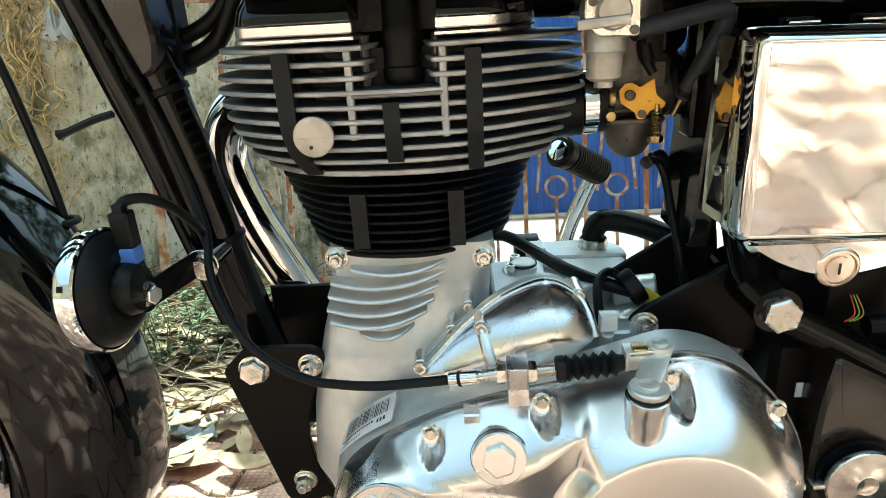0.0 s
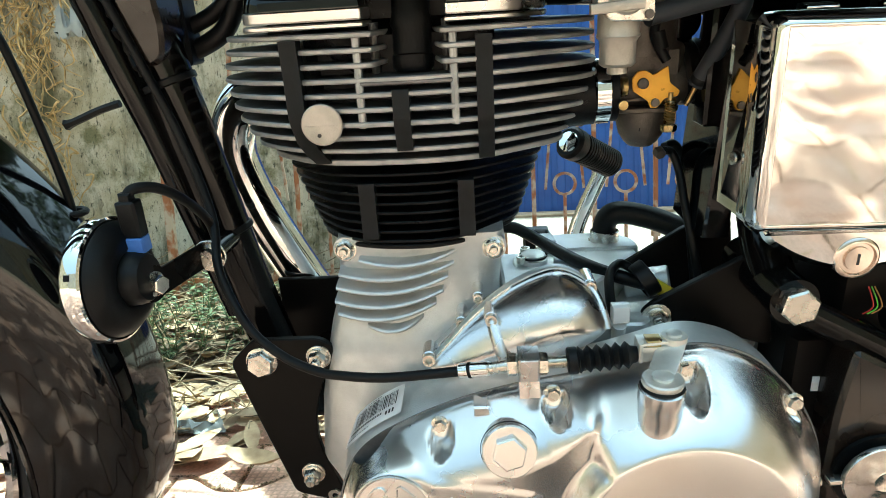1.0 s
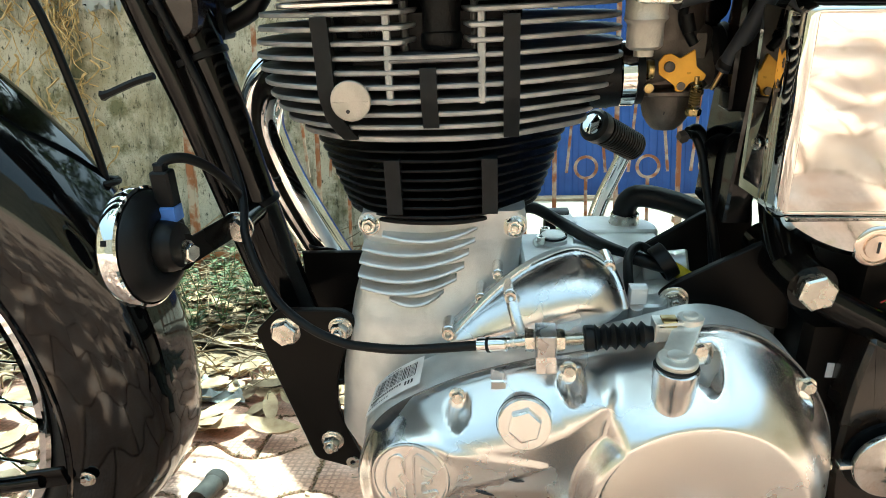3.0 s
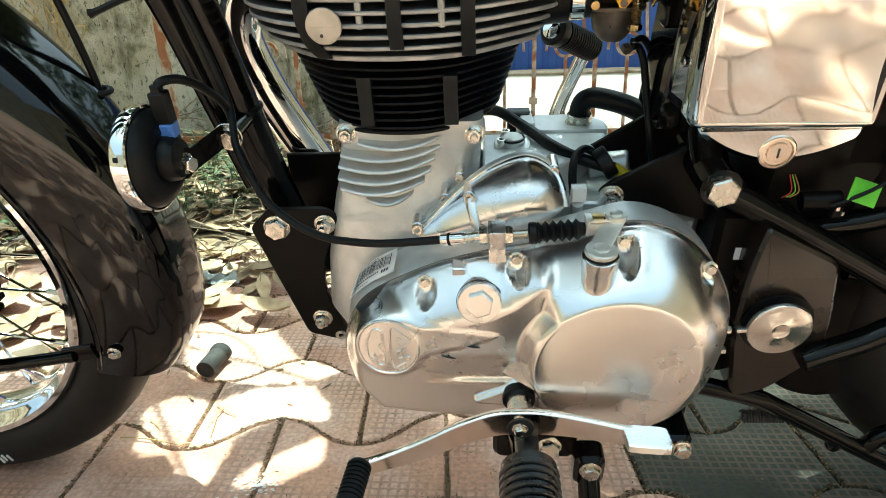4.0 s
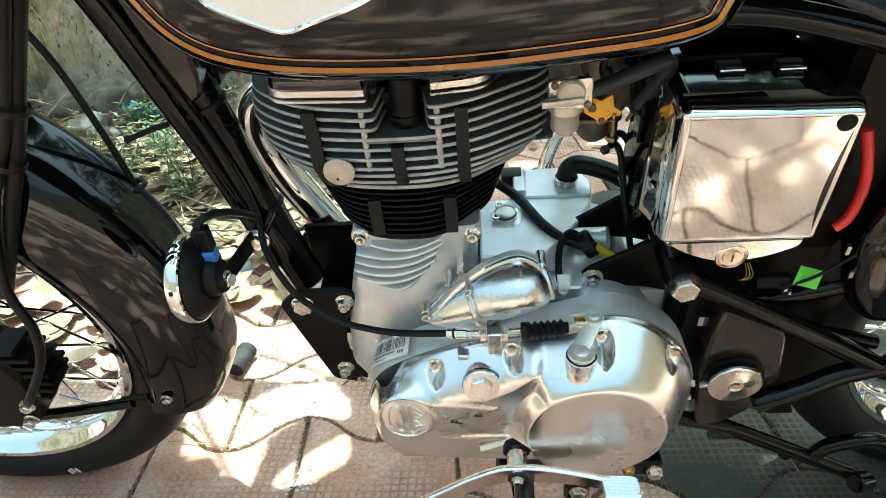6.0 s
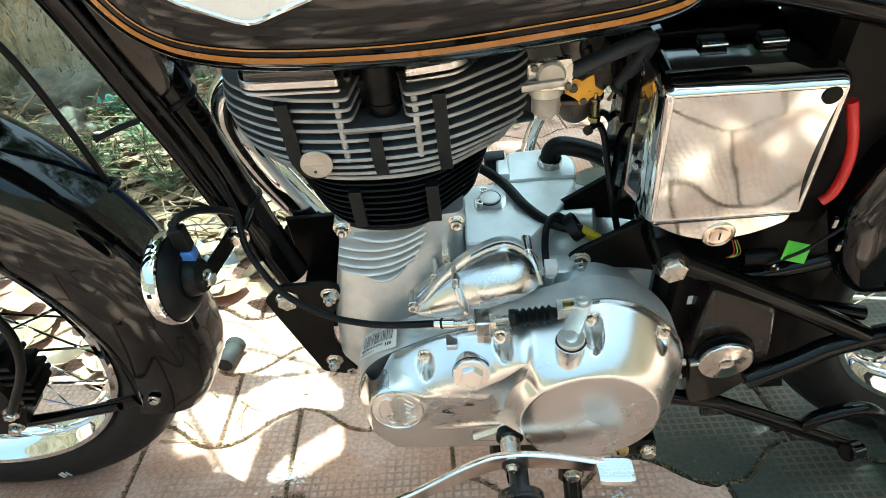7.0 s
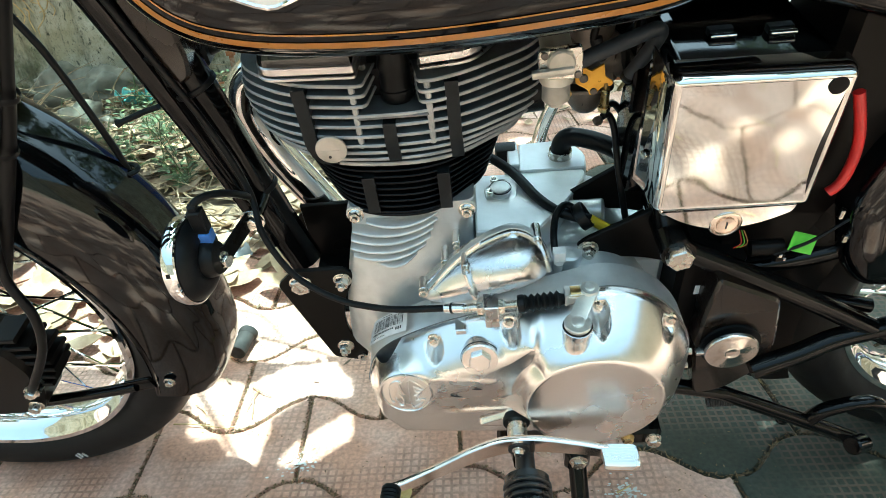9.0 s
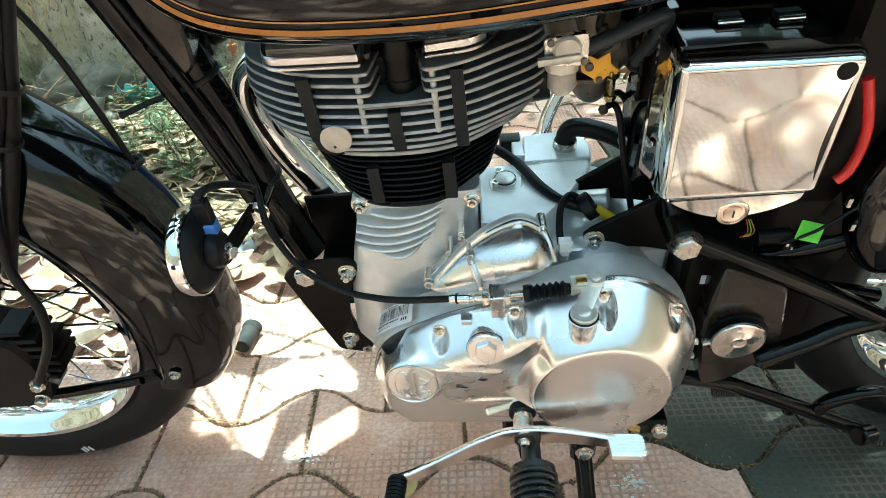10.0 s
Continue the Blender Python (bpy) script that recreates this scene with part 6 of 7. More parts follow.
part("sensor", join(block(0.110, 0.122, -0.090, -0.080, 0.458, 0.471, 0.001), cyl((0.116, -0.085, 0.455), (0.116, -0.075, 0.43), 0.005)), WHITE, bike, "white sensor plug")

# ---- kick starter on the far side ----
kick = part("kick_starter", join(tube([(0.122, 0.19, 0.395), (0.130, 0.18, 0.44), (0.145, 0.17, 0.485), (0.152, 0.165, 0.505)], [0.0095, 0.0085, 0.008, 0.008], 16), cyl((0.12, 0.10, 0.385), (0.12, 0.205, 0.385), 0.014)), CHROME, bike, "chrome kick-start lever")
kp = [(0.011, 0)]
for k in range(14):
    kp += [(0.0150, 0.004 + 0.0042 * k), (0.0150, 0.0066 + 0.0042 * k), (0.0136, 0.0070 + 0.0042 * k), (0.0136, 0.0078 + 0.0042 * k)]
KD = (Vector((0.106, 0.115, 0.545)) - Vector((0.160, 0.165, 0.508))).normalized()
part("kick_rubber", lathe(kp + [(0.016, 0.066), (0.016, 0.076), (0.013, 0.079)], (0.160, 0.165, 0.508), KD, 26), RUBBER, kick, "ribbed rubber kick-start pedal")
part("kick_cap", lathe([(0.0105, 0), (0.0095, 0.002), (0.0005, 0.0035)], Vector((0.160, 0.165, 0.508)) + KD * 0.079, KD, 20), CHROME, kick)

# ---- fuel tank and seat ----
TANK_OUT = [(-0.196, 0.80), (-0.184, 0.765), (-0.168, 0.738), (-0.146, 0.7195), (-0.117, 0.708), (-0.075, 0.7005), (-0.010, 0.6965), (0.045, 0.6970), (0.105, 0.701), (0.160, 0.7065), (0.195, 0.7165), (0.209, 0.735), (0.216, 0.775), (0.205, 0.85), (0.12, 0.915), (0.0, 0.94), (-0.11, 0.93), (-0.18, 0.88)]
tank_puff = Puff(TANK_OUT, [(-0.08, 0.82), (0.09, 0.81)], -0.107, 0.034, 0.055)
far_side = [(x, -y, z) for x, y, z in tank_puff.shape(26)[0]]
tshape = tank_puff.shape(26)
tank_core = prism(tank_puff.o, -0.1072, 0.1072, 0.0)
tank = part("fuel_tank", join(tshape, flip((far_side, tshape[1])), tank_core), GLOSS, bike, "gloss-black teardrop fuel tank with gold pinstripes", sharp=70)
part("seam_flange", tube([(p.x, -0.104, p.y + 0.001) for p in tank_puff.o], 0.0050, 8, 1, loop=True), GLOSS, tank)


def ribbon(pf, d0, d1, i0, i1, lift):
    rows = []
    a, b = inset(pf.o, d0), inset(pf.o, d1)
    for i in range(i0, i1):
        k = i % len(a)
        rows.append([tuple(pf.on(*a[k], lift)), tuple(pf.on(*b[k], lift))])
    return loft(rows, cap=False, closed=False)


part("wide_stripe", ribbon(tank_puff, 0.0150, 0.0205, 0, 78, 0.0006), ORANGE, tank, "gold-orange pinstripe", fix=False)
part("thin_stripe", ribbon(tank_puff, 0.0260, 0.0274, 0, 78, 0.0006), ORANGE, tank, fix=False)
bo = [Vector(p) for p in ((-0.122, 0.775), (-0.116, 0.766), (-0.098, 0.7565), (-0.076, 0.7475), (-0.058, 0.752), (-0.026, 0.762), (0.0, 0.775))]
part("badge", loft([[tuple(tank_puff.on(p.x, p.y + 0.0, 0.0012)) for p in bo], [tuple(tank_puff.on(p.x, p.y + 0.010, 0.0016)) for p in bo], [tuple(tank_puff.on(p.x, p.y + 0.030, 0.0016)) for p in bo]], cap=False, closed=False), WHITE, tank, "white enamel tank badge", fix=False)
part("badge_edge", tube([tank_puff.on(p.x, p.y, 0.001) for p in bo], 0.0016, 6, 3), CHROME, tank)
seat = part("seat", loft([neck_ring(0.74, 0.22, 0.72, -0.10, 0.10, 0.06), neck_ring(0.77, 0.205, 0.74, -0.115, 0.115, 0.07), neck_ring(0.81, 0.21, 0.74, -0.11, 0.11, 0.07), neck_ring(0.83, 0.24, 0.70, -0.08, 0.08, 0.06)]), LEATHER, bike, "black vinyl seat")
part("piping", tube([(0.228, -0.088, 0.752), (0.27, -0.108, 0.735), (0.34, -0.112, 0.71), (0.45, -0.112, 0.70)], 0.004, 8), LEATHER, seat)
part("seat_rail", join(tube([(0.19, -0.07, 0.715), (0.25, -0.075, 0.712), (0.32, -0.08, 0.695), (0.42, -0.08, 0.66)], 0.011, 14)), BLACK, bike)

# ---- loose things on the ground ----
DRY = mat("dry_leaf", (0.34, 0.25, 0.14), 0.7, 0.0, (0.20, 0.13, 0.07), 25, per_island=0.6)
TWIG = mat("dry_twig", (0.30, 0.23, 0.13), 0.85, 0.0, (0.16, 0.11, 0.06), 40, per_island=0.65)
STRAW = mat("straw_creeper", (0.62, 0.47, 0.22), 0.8, 0.0, (0.42, 0.28, 0.10), 30, per_island=0.4)
WEED = mat("weed_green", (0.085, 0.115, 0.035), 0.6, 0.0, (0.05, 0.07, 0.025), 25, per_island=0.5)
PLASTIC = mat("crumpled_clear_plastic", (0.42, 0.44, 0.42), 0.2, 0.0, (0.30, 0.31, 0.29), 12)
TEAL = mat("teal_plastic_rag", (0.16, 0.42, 0.36), 0.5, 0.0, (0.10, 0.30, 0.26), 14)
STONE = mat("grey_rubble", (0.22, 0.20, 0.15), 0.9, 0.0, (0.10, 0.10, 0.07), 10, bump=0.8, bscale=80)


def leaf_shape(c, a, L, W, curl, tilt, rng):
    u = Vector((math.cos(a), math.sin(a), 0))
    w = Vector((-math.sin(a), math.cos(a), 0))
    rows = []
    for k in range(6):
        t = k / 5
        wd = W * math.sin(math.pi * min(max(t, 0.03), 0.97)) ** 0.8
        z = curl * L * (2 * t - 1) ** 2 + tilt * (t - 0.5) * L
        p = c + u * (t - 0.5) * 2 * L
        rows.append([p - w * wd + Vector((0, 0, z + wd * curl * 1.5)), p + Vector((0, 0, z)), p + w * wd + Vector((0, 0, z + wd * curl * 1.5))])
    return loft(rows, cap=False, closed=False)


def surface(x, y):
    return max(0.0, heap(x, y)) if y > 1.1 and x < -0.1 else 0.0


def litter():
    rng = random.Random(21)
    shapes = []
    for _ in range(1700):
        x, y = rng.uniform(-3.2, -0.15), 1.0 + 2.0 * rng.random() ** 0.9
        if rng.random() > step(0.95, 1.7, y) + 0.10:
            continue
        shapes.append(leaf_shape(Vector((x, y, surface(x, y) + rng.uniform(0.004, 0.03))), rng.uniform(0, 6.28), rng.uniform(0.018, 0.06), rng.uniform(0.010, 0.028), rng.uniform(-0.1, 0.35), rng.uniform(-0.6, 0.6), rng))
    for _ in range(75):
        x, y = rng.uniform(-1.6, -0.62), rng.uniform(0.82, 1.35)
        shapes.append(leaf_shape(Vector((x, y, surface(x, y) + rng.uniform(0.005, 0.015))), rng.uniform(0, 6.28), rng.uniform(0.022, 0.05), rng.uniform(0.014, 0.034), rng.uniform(0.05, 0.4), rng.uniform(-0.3, 0.3), rng))
    for _ in range(95):
        x, y = rng.uniform(-1.5, -0.25), rng.uniform(1.02, 1.75)
        shapes.append(leaf_shape(Vector((x, y, surface(x, y) + rng.uniform(0.006, 0.02))), rng.uniform(0, 6.28), rng.uniform(0.032, 0.062), rng.uniform(0.024, 0.046), rng.uniform(0.05, 0.4), rng.uniform(-0.3, 0.3), rng))
    for _ in range(320):
        x, y = rng.uniform(-1.7, -0.2), rng.uniform(1.25, 2.3)
        shapes.append(leaf_shape(Vector((x, y, surface(x, y) + rng.uniform(0.008, 0.035))), rng.uniform(0, 6.28), rng.uniform(0.030, 0.060), rng.uniform(0.018, 0.036), rng.uniform(0.05, 0.4), rng.uniform(-0.4, 0.4), rng))
    for _ in range(60):
        x, y = rng.uniform(-0.7, -0.1), rng.uniform(0.75, 1.3)
        shapes.append(leaf_shape(Vector((x, y, 0.003)), rng.uniform(0, 6.28), rng.uniform(0.004, 0.012), rng.uniform(0.001, 0.004), 0.1, 0.0, rng))
    for _ in range(500):
        x, y = rng.uniform(-0.2, 3.0), rng.uniform(2.0, 3.4)
        shapes.append(leaf_shape(Vector((x, y, 0.004)), rng.uniform(0, 6.28), rng.uniform(0.01, 0.035), rng.uniform(0.006, 0.016), 0.2, 0.1, rng))
    ob = new("leaf_litter", mesh_of(join(*shapes), DRY, "leaf_litter"))
    tagged(ob, "scattered dry brown leaves on the soil bank", "leaves", kind="stuff")


def twigs():
    rng = random.Random(8)
    shapes = []
    for _ in range(1000):
        x, y = rng.uniform(-3.0, -0.25), rng.uniform(1.25, 2.95)
        z = surface(x, y) + 0.01
        a, L = rng.uniform(0, 6.28), rng.choice((rng.uniform(0.03, 0.10), rng.uniform(0.04, 0.14), rng.uniform(0.10, 0.45)))
        d = Vector((math.cos(a), math.sin(a), rng.uniform(-0.1, 0.45))) * L
        p = Vector((x, y, z))
        shapes.append(tube([p, p + d * 0.5 + Vector((rng.uniform(-.04, .04), rng.uniform(-.04, .04), rng.uniform(0, .05))), p + d], [rng.uniform(0.0012, 0.004), 0.001], 5, 4))
    for _ in range(34):
        x, y = rng.uniform(-2.7, -0.6), rng.uniform(1.7, 2.95)
        a, L = rng.uniform(-0.7, 0.9), rng.uniform(0.25, 0.7)
        p, d = Vector((x, y, surface(x, y) + 0.03)), Vector((math.cos(a), 0.3 * math.sin(a), 0.55 * math.sin(a))) * L
        shapes.append(tube([p, p + d * 0.35 + Vector((0, 0, rng.uniform(0, .05))), p + d * 0.7 + Vector((0, 0, rng.uniform(-.02, .04))), p + d], [rng.uniform(0.003, 0.006), 0.0035, 0.002, 0.001], 6, 4))
    for _ in range(60):
        c = Vector((rng.gauss(-1.15, 0.38), rng.gauss(1.85, 0.32), 0))
        if c.y < 1.3 or c.x > -0.3:
            continue
        r, a, tilt = rng.uniform(0.03, 0.10), rng.uniform(0, 6.28), rng.uniform(0.2, 0.9)
        c.z = surface(c.x, c.y) + 0.02
        turn = rng.uniform(2.0, 5.0)
        shapes.append(tube([c + Vector((r * math.cos(a + turn * k / 7), 0.6 * r * math.sin(a + turn * k / 7), tilt * r * (1 + math.sin(a + turn * k / 7)))) for k in range(8)], 0.0016, 5, 3))
    tagged(new("dry_twigs", mesh_of(join(*shapes), TWIG, "dry_twigs")), "tangle of dry twigs and stalks on the litter", "twigs", kind="stuff")
    shapes = []
    for _ in range(260):
        x, z = rng.choice((rng.gauss(-2.12, 0.05), rng.gauss(-2.12, 0.05), rng.gauss(-2.45, 0.1), rng.gauss(-1.97, 0.04), rng.gauss(-2.25, 0.12))), rng.choice((rng.uniform(1.15, 1.9), rng.uniform(0.5, 1.9)))
        p = Vector((x, 2.99 - rng.uniform(0.0, 0.06), z))
        pts = [p]
        for _k in range(5):
            pts.append(pts[-1] + Vector((rng.uniform(-.055, .055), rng.uniform(-.02, .02), -rng.uniform(.0, .075))))
        shapes.append(tube(pts, [rng.uniform(0.003, 0.007), 0.002], 5, 3))
    tagged(new("dry_creeper", mesh_of(join(*shapes), STRAW, "dry_creeper")), "dry straw-coloured creeper hanging on the wall", "creeper", kind="stuff")


def weeds():
    rng = random.Random(14)
    shapes = []
    clumps = [(rng.gauss(-1.15, 0.38), rng.gauss(1.95, 0.32)) for _ in range(26)]
    for _ in range(230):
        cx, cy = rng.choice(clumps)
        x, y = rng.gauss(cx, 0.06), rng.gauss(cy, 0.06)
        if not (-2.4 < x < -0.4 and 1.4 < y < 2.9):
            continue
        z = surface(x, y)
        h = rng.uniform(0.05, 0.18)
        a = rng.uniform(0, 6.28)
        top = Vector((x + 0.05 * math.cos(a), y + 0.05 * math.sin(a), z + h))
        shapes.append(tube([(x, y, z), Vector((x, y, z)).lerp(top, 0.6) + Vector((0, 0, 0.02)), top], [0.002, 0.001], 5, 3))
        for k in range(9):
            t = rng.uniform(0.25, 1.0)
            c = Vector((x, y, z)).lerp(top, t)
            b = rng.uniform(0, 6.28)
            shapes.append(leaf_shape(c + Vector((math.cos(b), math.sin(b), 0.2)) * 0.018, b, rng.uniform(0.009, 0.020), rng.uniform(0.004, 0.008), -0.2, 0.4, rng))
    tagged(new("weeds", mesh_of(join(*shapes), WEED, "weeds")), "straggling green weeds growing on the soil bank", "weeds", kind="stuff")


litter()
twigs()
weeds()


def crumple(name, c, sx, sy, sz, material, label, category, seed, n=14):
    v, f = grid_sheet(-1, 1, -1, 1, n, n, lambda x, y: 0)
    pts = []
    for x, y, _ in v:
        q = noise.noise_vector((x * 1.6 + seed, y * 1.6, seed * 3.1)) + 0.22 * noise.noise_vector((x * 4 + seed, y * 4, 1.7))
        pts.append((c[0] + (x + 0.35 * q.x) * sx, c[1] + (y + 0.35 * q.y) * sy, max(c[2] + abs(q.z) * sz * 2 + sz * 0.2 * (1 - x * x), 0.003)))
    tagged(new(name, mesh_of((pts, f), material, name, 25)), label, category)


crumple("plastic_bag", (-0.60, 1.27, 0.004), 0.055, 0.045, 0.025, PLASTIC, "crumpled clear plastic wrapper lying on the paving", "litter", 2, 26)
crumple("plastic_rag", (-1.42, 2.55, 0.06), 0.075, 0.06, 0.05, TEAL, "faded teal plastic rag caught in the litter", "litter", 5, 26)
crumple("plastic_sheet", (-1.84, 2.93, 1.20), 0.09, 0.015, 0.13, PLASTIC, "torn clear plastic sheet hanging on the wall", "litter", 9)


def stone(name, c, r, seed, label):
    bm = bmesh.new()
    bmesh.ops.create_icosphere(bm, subdivisions=4, radius=1)
    for vv in bm.verts:
        k = 1 + 0.45 * noise.noise(vv.co * 1.3 + Vector((seed, 0, 0))) + 0.22 * abs(noise.noise(vv.co * 3.2)) + 0.08 * noise.noise(vv.co * 9)
        vv.co = Vector((vv.co.x * r[0], vv.co.y * r[1], vv.co.z * r[2])) * k + Vector(c)
    me = bpy.data.meshes.new(name)
    bm.to_mesh(me)
    bm.free()
    me.materials.append(STONE)
    me.polygons.foreach_set("use_smooth", [True] * len(me.polygons))
    tagged(new(name, me), label, "stone", group="rubble by the wall")


stone("rubble_stone", (-1.90, 2.84, 0.08), (0.17, 0.10, 0.11), 1, "grey lump of rubble against the wall")
stone("rubble_stone", (-1.62, 2.70, 0.10), (0.11, 0.10, 0.09), 4, "grey lump of rubble in the litter")
stone("rubble_stone", (-1.55, 2.35, 0.06), (0.10, 0.08, 0.07), 7, "grey lump of rubble in the litter")


def rubber_bush():
    m = pose(-0.438, 0.866, 0.0178, 0, 0, 0) @ Matrix.Diagonal((1.1, 1.2, 1.0, 1.0))
    b = thing("rubber_sleeve", "worn grey-black rubber peg sleeve lying on the paving", "rubber sleeve", m)
    ax = Vector((0.10, 0.99, 0.06))
    part("sleeve", lathe([(0.007, 0.004), (0.007, 0.0), (0.0148, 0.0), (0.0152, 0.002), (0.0148, 0.040), (0.0172, 0.043), (0.0178, 0.047), (0.0172, 0.052), (0.012, 0.053)], -ax * 0.026, ax, 28), mat("dusty_rubber", (0.040, 0.036, 0.030), 0.75, 0.0, (0.018, 0.017, 0.014), 30, bump=0.2), b)
    part("bore", lathe([(0.0071, 0.0005), (0.0005, 0.0008)], -ax * 0.0262, ax, 20), INK, b)


rubber_bush()
rng = random.Random(2)
lf = new("fallen_leaf", mesh_of(leaf_shape(Vector((-0.094, 0.505, 0.004)), 1.25, 0.024, 0.013, 0.25, 0.15, rng), mat("yellow_leaf", (0.46, 0.34, 0.12), 0.6, 0.0, (0.36, 0.24, 0.08), 60), "fallen_leaf"))
tagged(lf, "curled yellow dry leaf lying on the paving", "leaf")

# ---- paving: wavy interlocking blocks ----
def paver_material(name="stamped_paver", gain=(1, 1, 1)):
    m = bpy.data.materials.new(name)
    m.use_nodes = True
    t = m.node_tree
    b = t.nodes["Principled BSDF"]
    b.inputs["Roughness"].default_value = 0.82
    info = t.nodes.new("ShaderNodeObjectInfo")
    geo = t.nodes.new("ShaderNodeNewGeometry")
    add = t.nodes.new("ShaderNodeMath")
    add.operation = "ADD"
    fr = t.nodes.new("ShaderNodeMath")
    fr.operation = "FRACT"
    t.links.new(info.outputs["Random"], add.inputs[0])
    t.links.new(geo.outputs["Random Per Island"], add.inputs[1])
    t.links.new(add.outputs[0], fr.inputs[0])
    ramp = t.nodes.new("ShaderNodeValToRGB")
    ramp.color_ramp.interpolation = "CONSTANT"
    e = ramp.color_ramp.elements
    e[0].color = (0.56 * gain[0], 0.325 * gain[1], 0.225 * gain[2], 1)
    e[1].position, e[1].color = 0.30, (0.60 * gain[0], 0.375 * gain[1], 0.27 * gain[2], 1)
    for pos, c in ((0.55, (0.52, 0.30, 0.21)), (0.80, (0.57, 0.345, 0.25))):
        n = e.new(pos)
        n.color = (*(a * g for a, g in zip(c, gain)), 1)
    t.links.new(fr.outputs[0], ramp.inputs["Fac"])
    sep = t.nodes.new("ShaderNodeSeparateXYZ")
    co = t.nodes.new("ShaderNodeTexCoord")
    t.links.new(geo.outputs["Position"], sep.inputs[0])
    # dust, stains
    n1 = t.nodes.new("ShaderNodeTexNoise")
    n1.inputs["Scale"].default_value = 9
    n1.inputs["Detail"].default_value = 8
    t.links.new(geo.outputs["Position"], n1.inputs["Vector"])
    mr = t.nodes.new("ShaderNodeMapRange")
    mr.inputs["From Min"].default_value, mr.inputs["From Max"].default_value = 0.42, 0.75
    mr.inputs["To Max"].default_value = 0.75
    t.links.new(n1.outputs["Fac"], mr.inputs["Value"])
    dust = t.nodes.new("ShaderNodeMix")
    dust.data_type = "RGBA"
    dust.inputs["B"].default_value = (0.68 * min(1, gain[0] * 1.2), 0.55 * min(1, gain[1]), 0.41 * min(1, gain[2] * 1.2), 1)
    t.links.new(mr.outputs["Result"], dust.inputs["Factor"])
    t.links.new(ramp.outputs["Color"], dust.inputs["A"])
    n2 = t.nodes.new("ShaderNodeTexNoise")
    n2.inputs["Scale"].default_value = 160
    n2.inputs["Detail"].default_value = 5
    t.links.new(geo.outputs["Position"], n2.inputs["Vector"])
    mr2 = t.nodes.new("ShaderNodeMapRange")
    mr2.inputs["From Min"].default_value, mr2.inputs["From Max"].default_value = 0.35, 0.75
    mr2.inputs["To Min"].default_value, mr2.inputs["To Max"].default_value = 1.15, 0.7
    t.links.new(n2.outputs["Fac"], mr2.inputs["Value"])
    # stamped lattice of small raised squares
    def saw(out, size):
        d = t.nodes.new("ShaderNodeMath")
        d.operation = "MULTIPLY"
        d.inputs[1].default_value = 2 * math.pi / size
        t.links.new(out, d.inputs[0])
        s = t.nodes.new("ShaderNodeMath")
        s.operation = "COSINE"
        t.links.new(d.outputs[0], s.inputs[0])
        return s.outputs[0]
    mx = t.nodes.new("ShaderNodeMath")
    mx.operation = "MAXIMUM"
    t.links.new(saw(sep.outputs["X"], 0.0125), mx.inputs[0])
    t.links.new(saw(sep.outputs["Y"], 0.0125), mx.inputs[1])
    cl = t.nodes.new("ShaderNodeMapRange")
    cl.inputs["From Min"].default_value, cl.inputs["From Max"].default_value = 0.35, 0.8
    t.links.new(mx.outputs[0], cl.inputs["Value"])
    n3 = t.nodes.new("ShaderNodeTexNoise")
    n3.inputs["Scale"].default_value = 7
    t.links.new(geo.outputs["Position"], n3.inputs["Vector"])
    wear = t.nodes.new("ShaderNodeMapRange")
    wear.inputs["From Min"].default_value, wear.inputs["From Max"].default_value = 0.42, 0.60
    t.links.new(n3.outputs["Fac"], wear.inputs["Value"])
    pat = t.nodes.new("ShaderNodeMath")
    pat.operation = "MULTIPLY"
    t.links.new(cl.outputs["Result"], pat.inputs[0])
    t.links.new(wear.outputs["Result"], pat.inputs[1])
    val = t.nodes.new("ShaderNodeHueSaturation")
    t.links.new(mr2.outputs["Result"], val.inputs["Value"])
    t.links.new(dust.outputs["Result"], val.inputs["Color"])
    # dirt settles in the sunk cells
    soil = t.nodes.new("ShaderNodeMix")
    soil.data_type = "RGBA"
    k = t.nodes.new("ShaderNodeMath")
    k.operation = "MULTIPLY"
    k.inputs[1].default_value = 0.48
    t.links.new(pat.outputs[0], k.inputs[0])
    t.links.new(k.outputs[0], soil.inputs["Factor"])
    t.links.new(val.outputs["Color"], soil.inputs["A"])
    soil.inputs["B"].default_value = (0.16, 0.10, 0.07, 1)
    t.links.new(soil.outputs["Result"], b.inputs["Base Color"])
    hsum = t.nodes.new("ShaderNodeMath")
    hsum.operation = "MULTIPLY_ADD"
    hsum.inputs[1].default_value = -0.8
    t.links.new(pat.outputs[0], hsum.inputs[0])
    t.links.new(n2.outputs["Fac"], hsum.inputs[2])
    bp = t.nodes.new("ShaderNodeBump")
    bp.inputs["Strength"].default_value = 0.5
    bp.inputs["Distance"].default_value = 0.0015
    t.links.new(hsum.outputs[0], bp.inputs["Height"])
    t.links.new(bp.outputs["Normal"], b.inputs["Normal"])
    return m


PAVER = paver_material("stamped_paver", (0.93, 0.90, 0.86))
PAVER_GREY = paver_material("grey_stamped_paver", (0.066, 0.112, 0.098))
PX, PY, AMP = 0.2515, 0.178, 0.033
GRID = pose(-0.259, 0.512, 0, 0, 0, 4.0)


def wave(u):
    """The wavy bed joint; its crest, away from the camera, at u = 0."""
    c = math.cos(2 * math.pi * u / PX)
    return AMP * (c * 1.04 - 0.06 * math.cos(6 * math.pi * u / PX))


def paver_outline(kind, n=14):
    o = 0.0 if kind == 0 else PX / 2
    us = [o + PX * k / n for k in range(n + 1)]
    low = [(u - o - PX / 2, wave(u) - PY / 2) for u in us]
    high = [(u - o - PX / 2, wave(u) + PY / 2) for u in reversed(us)]
    return [Vector(p) for p in low + high]


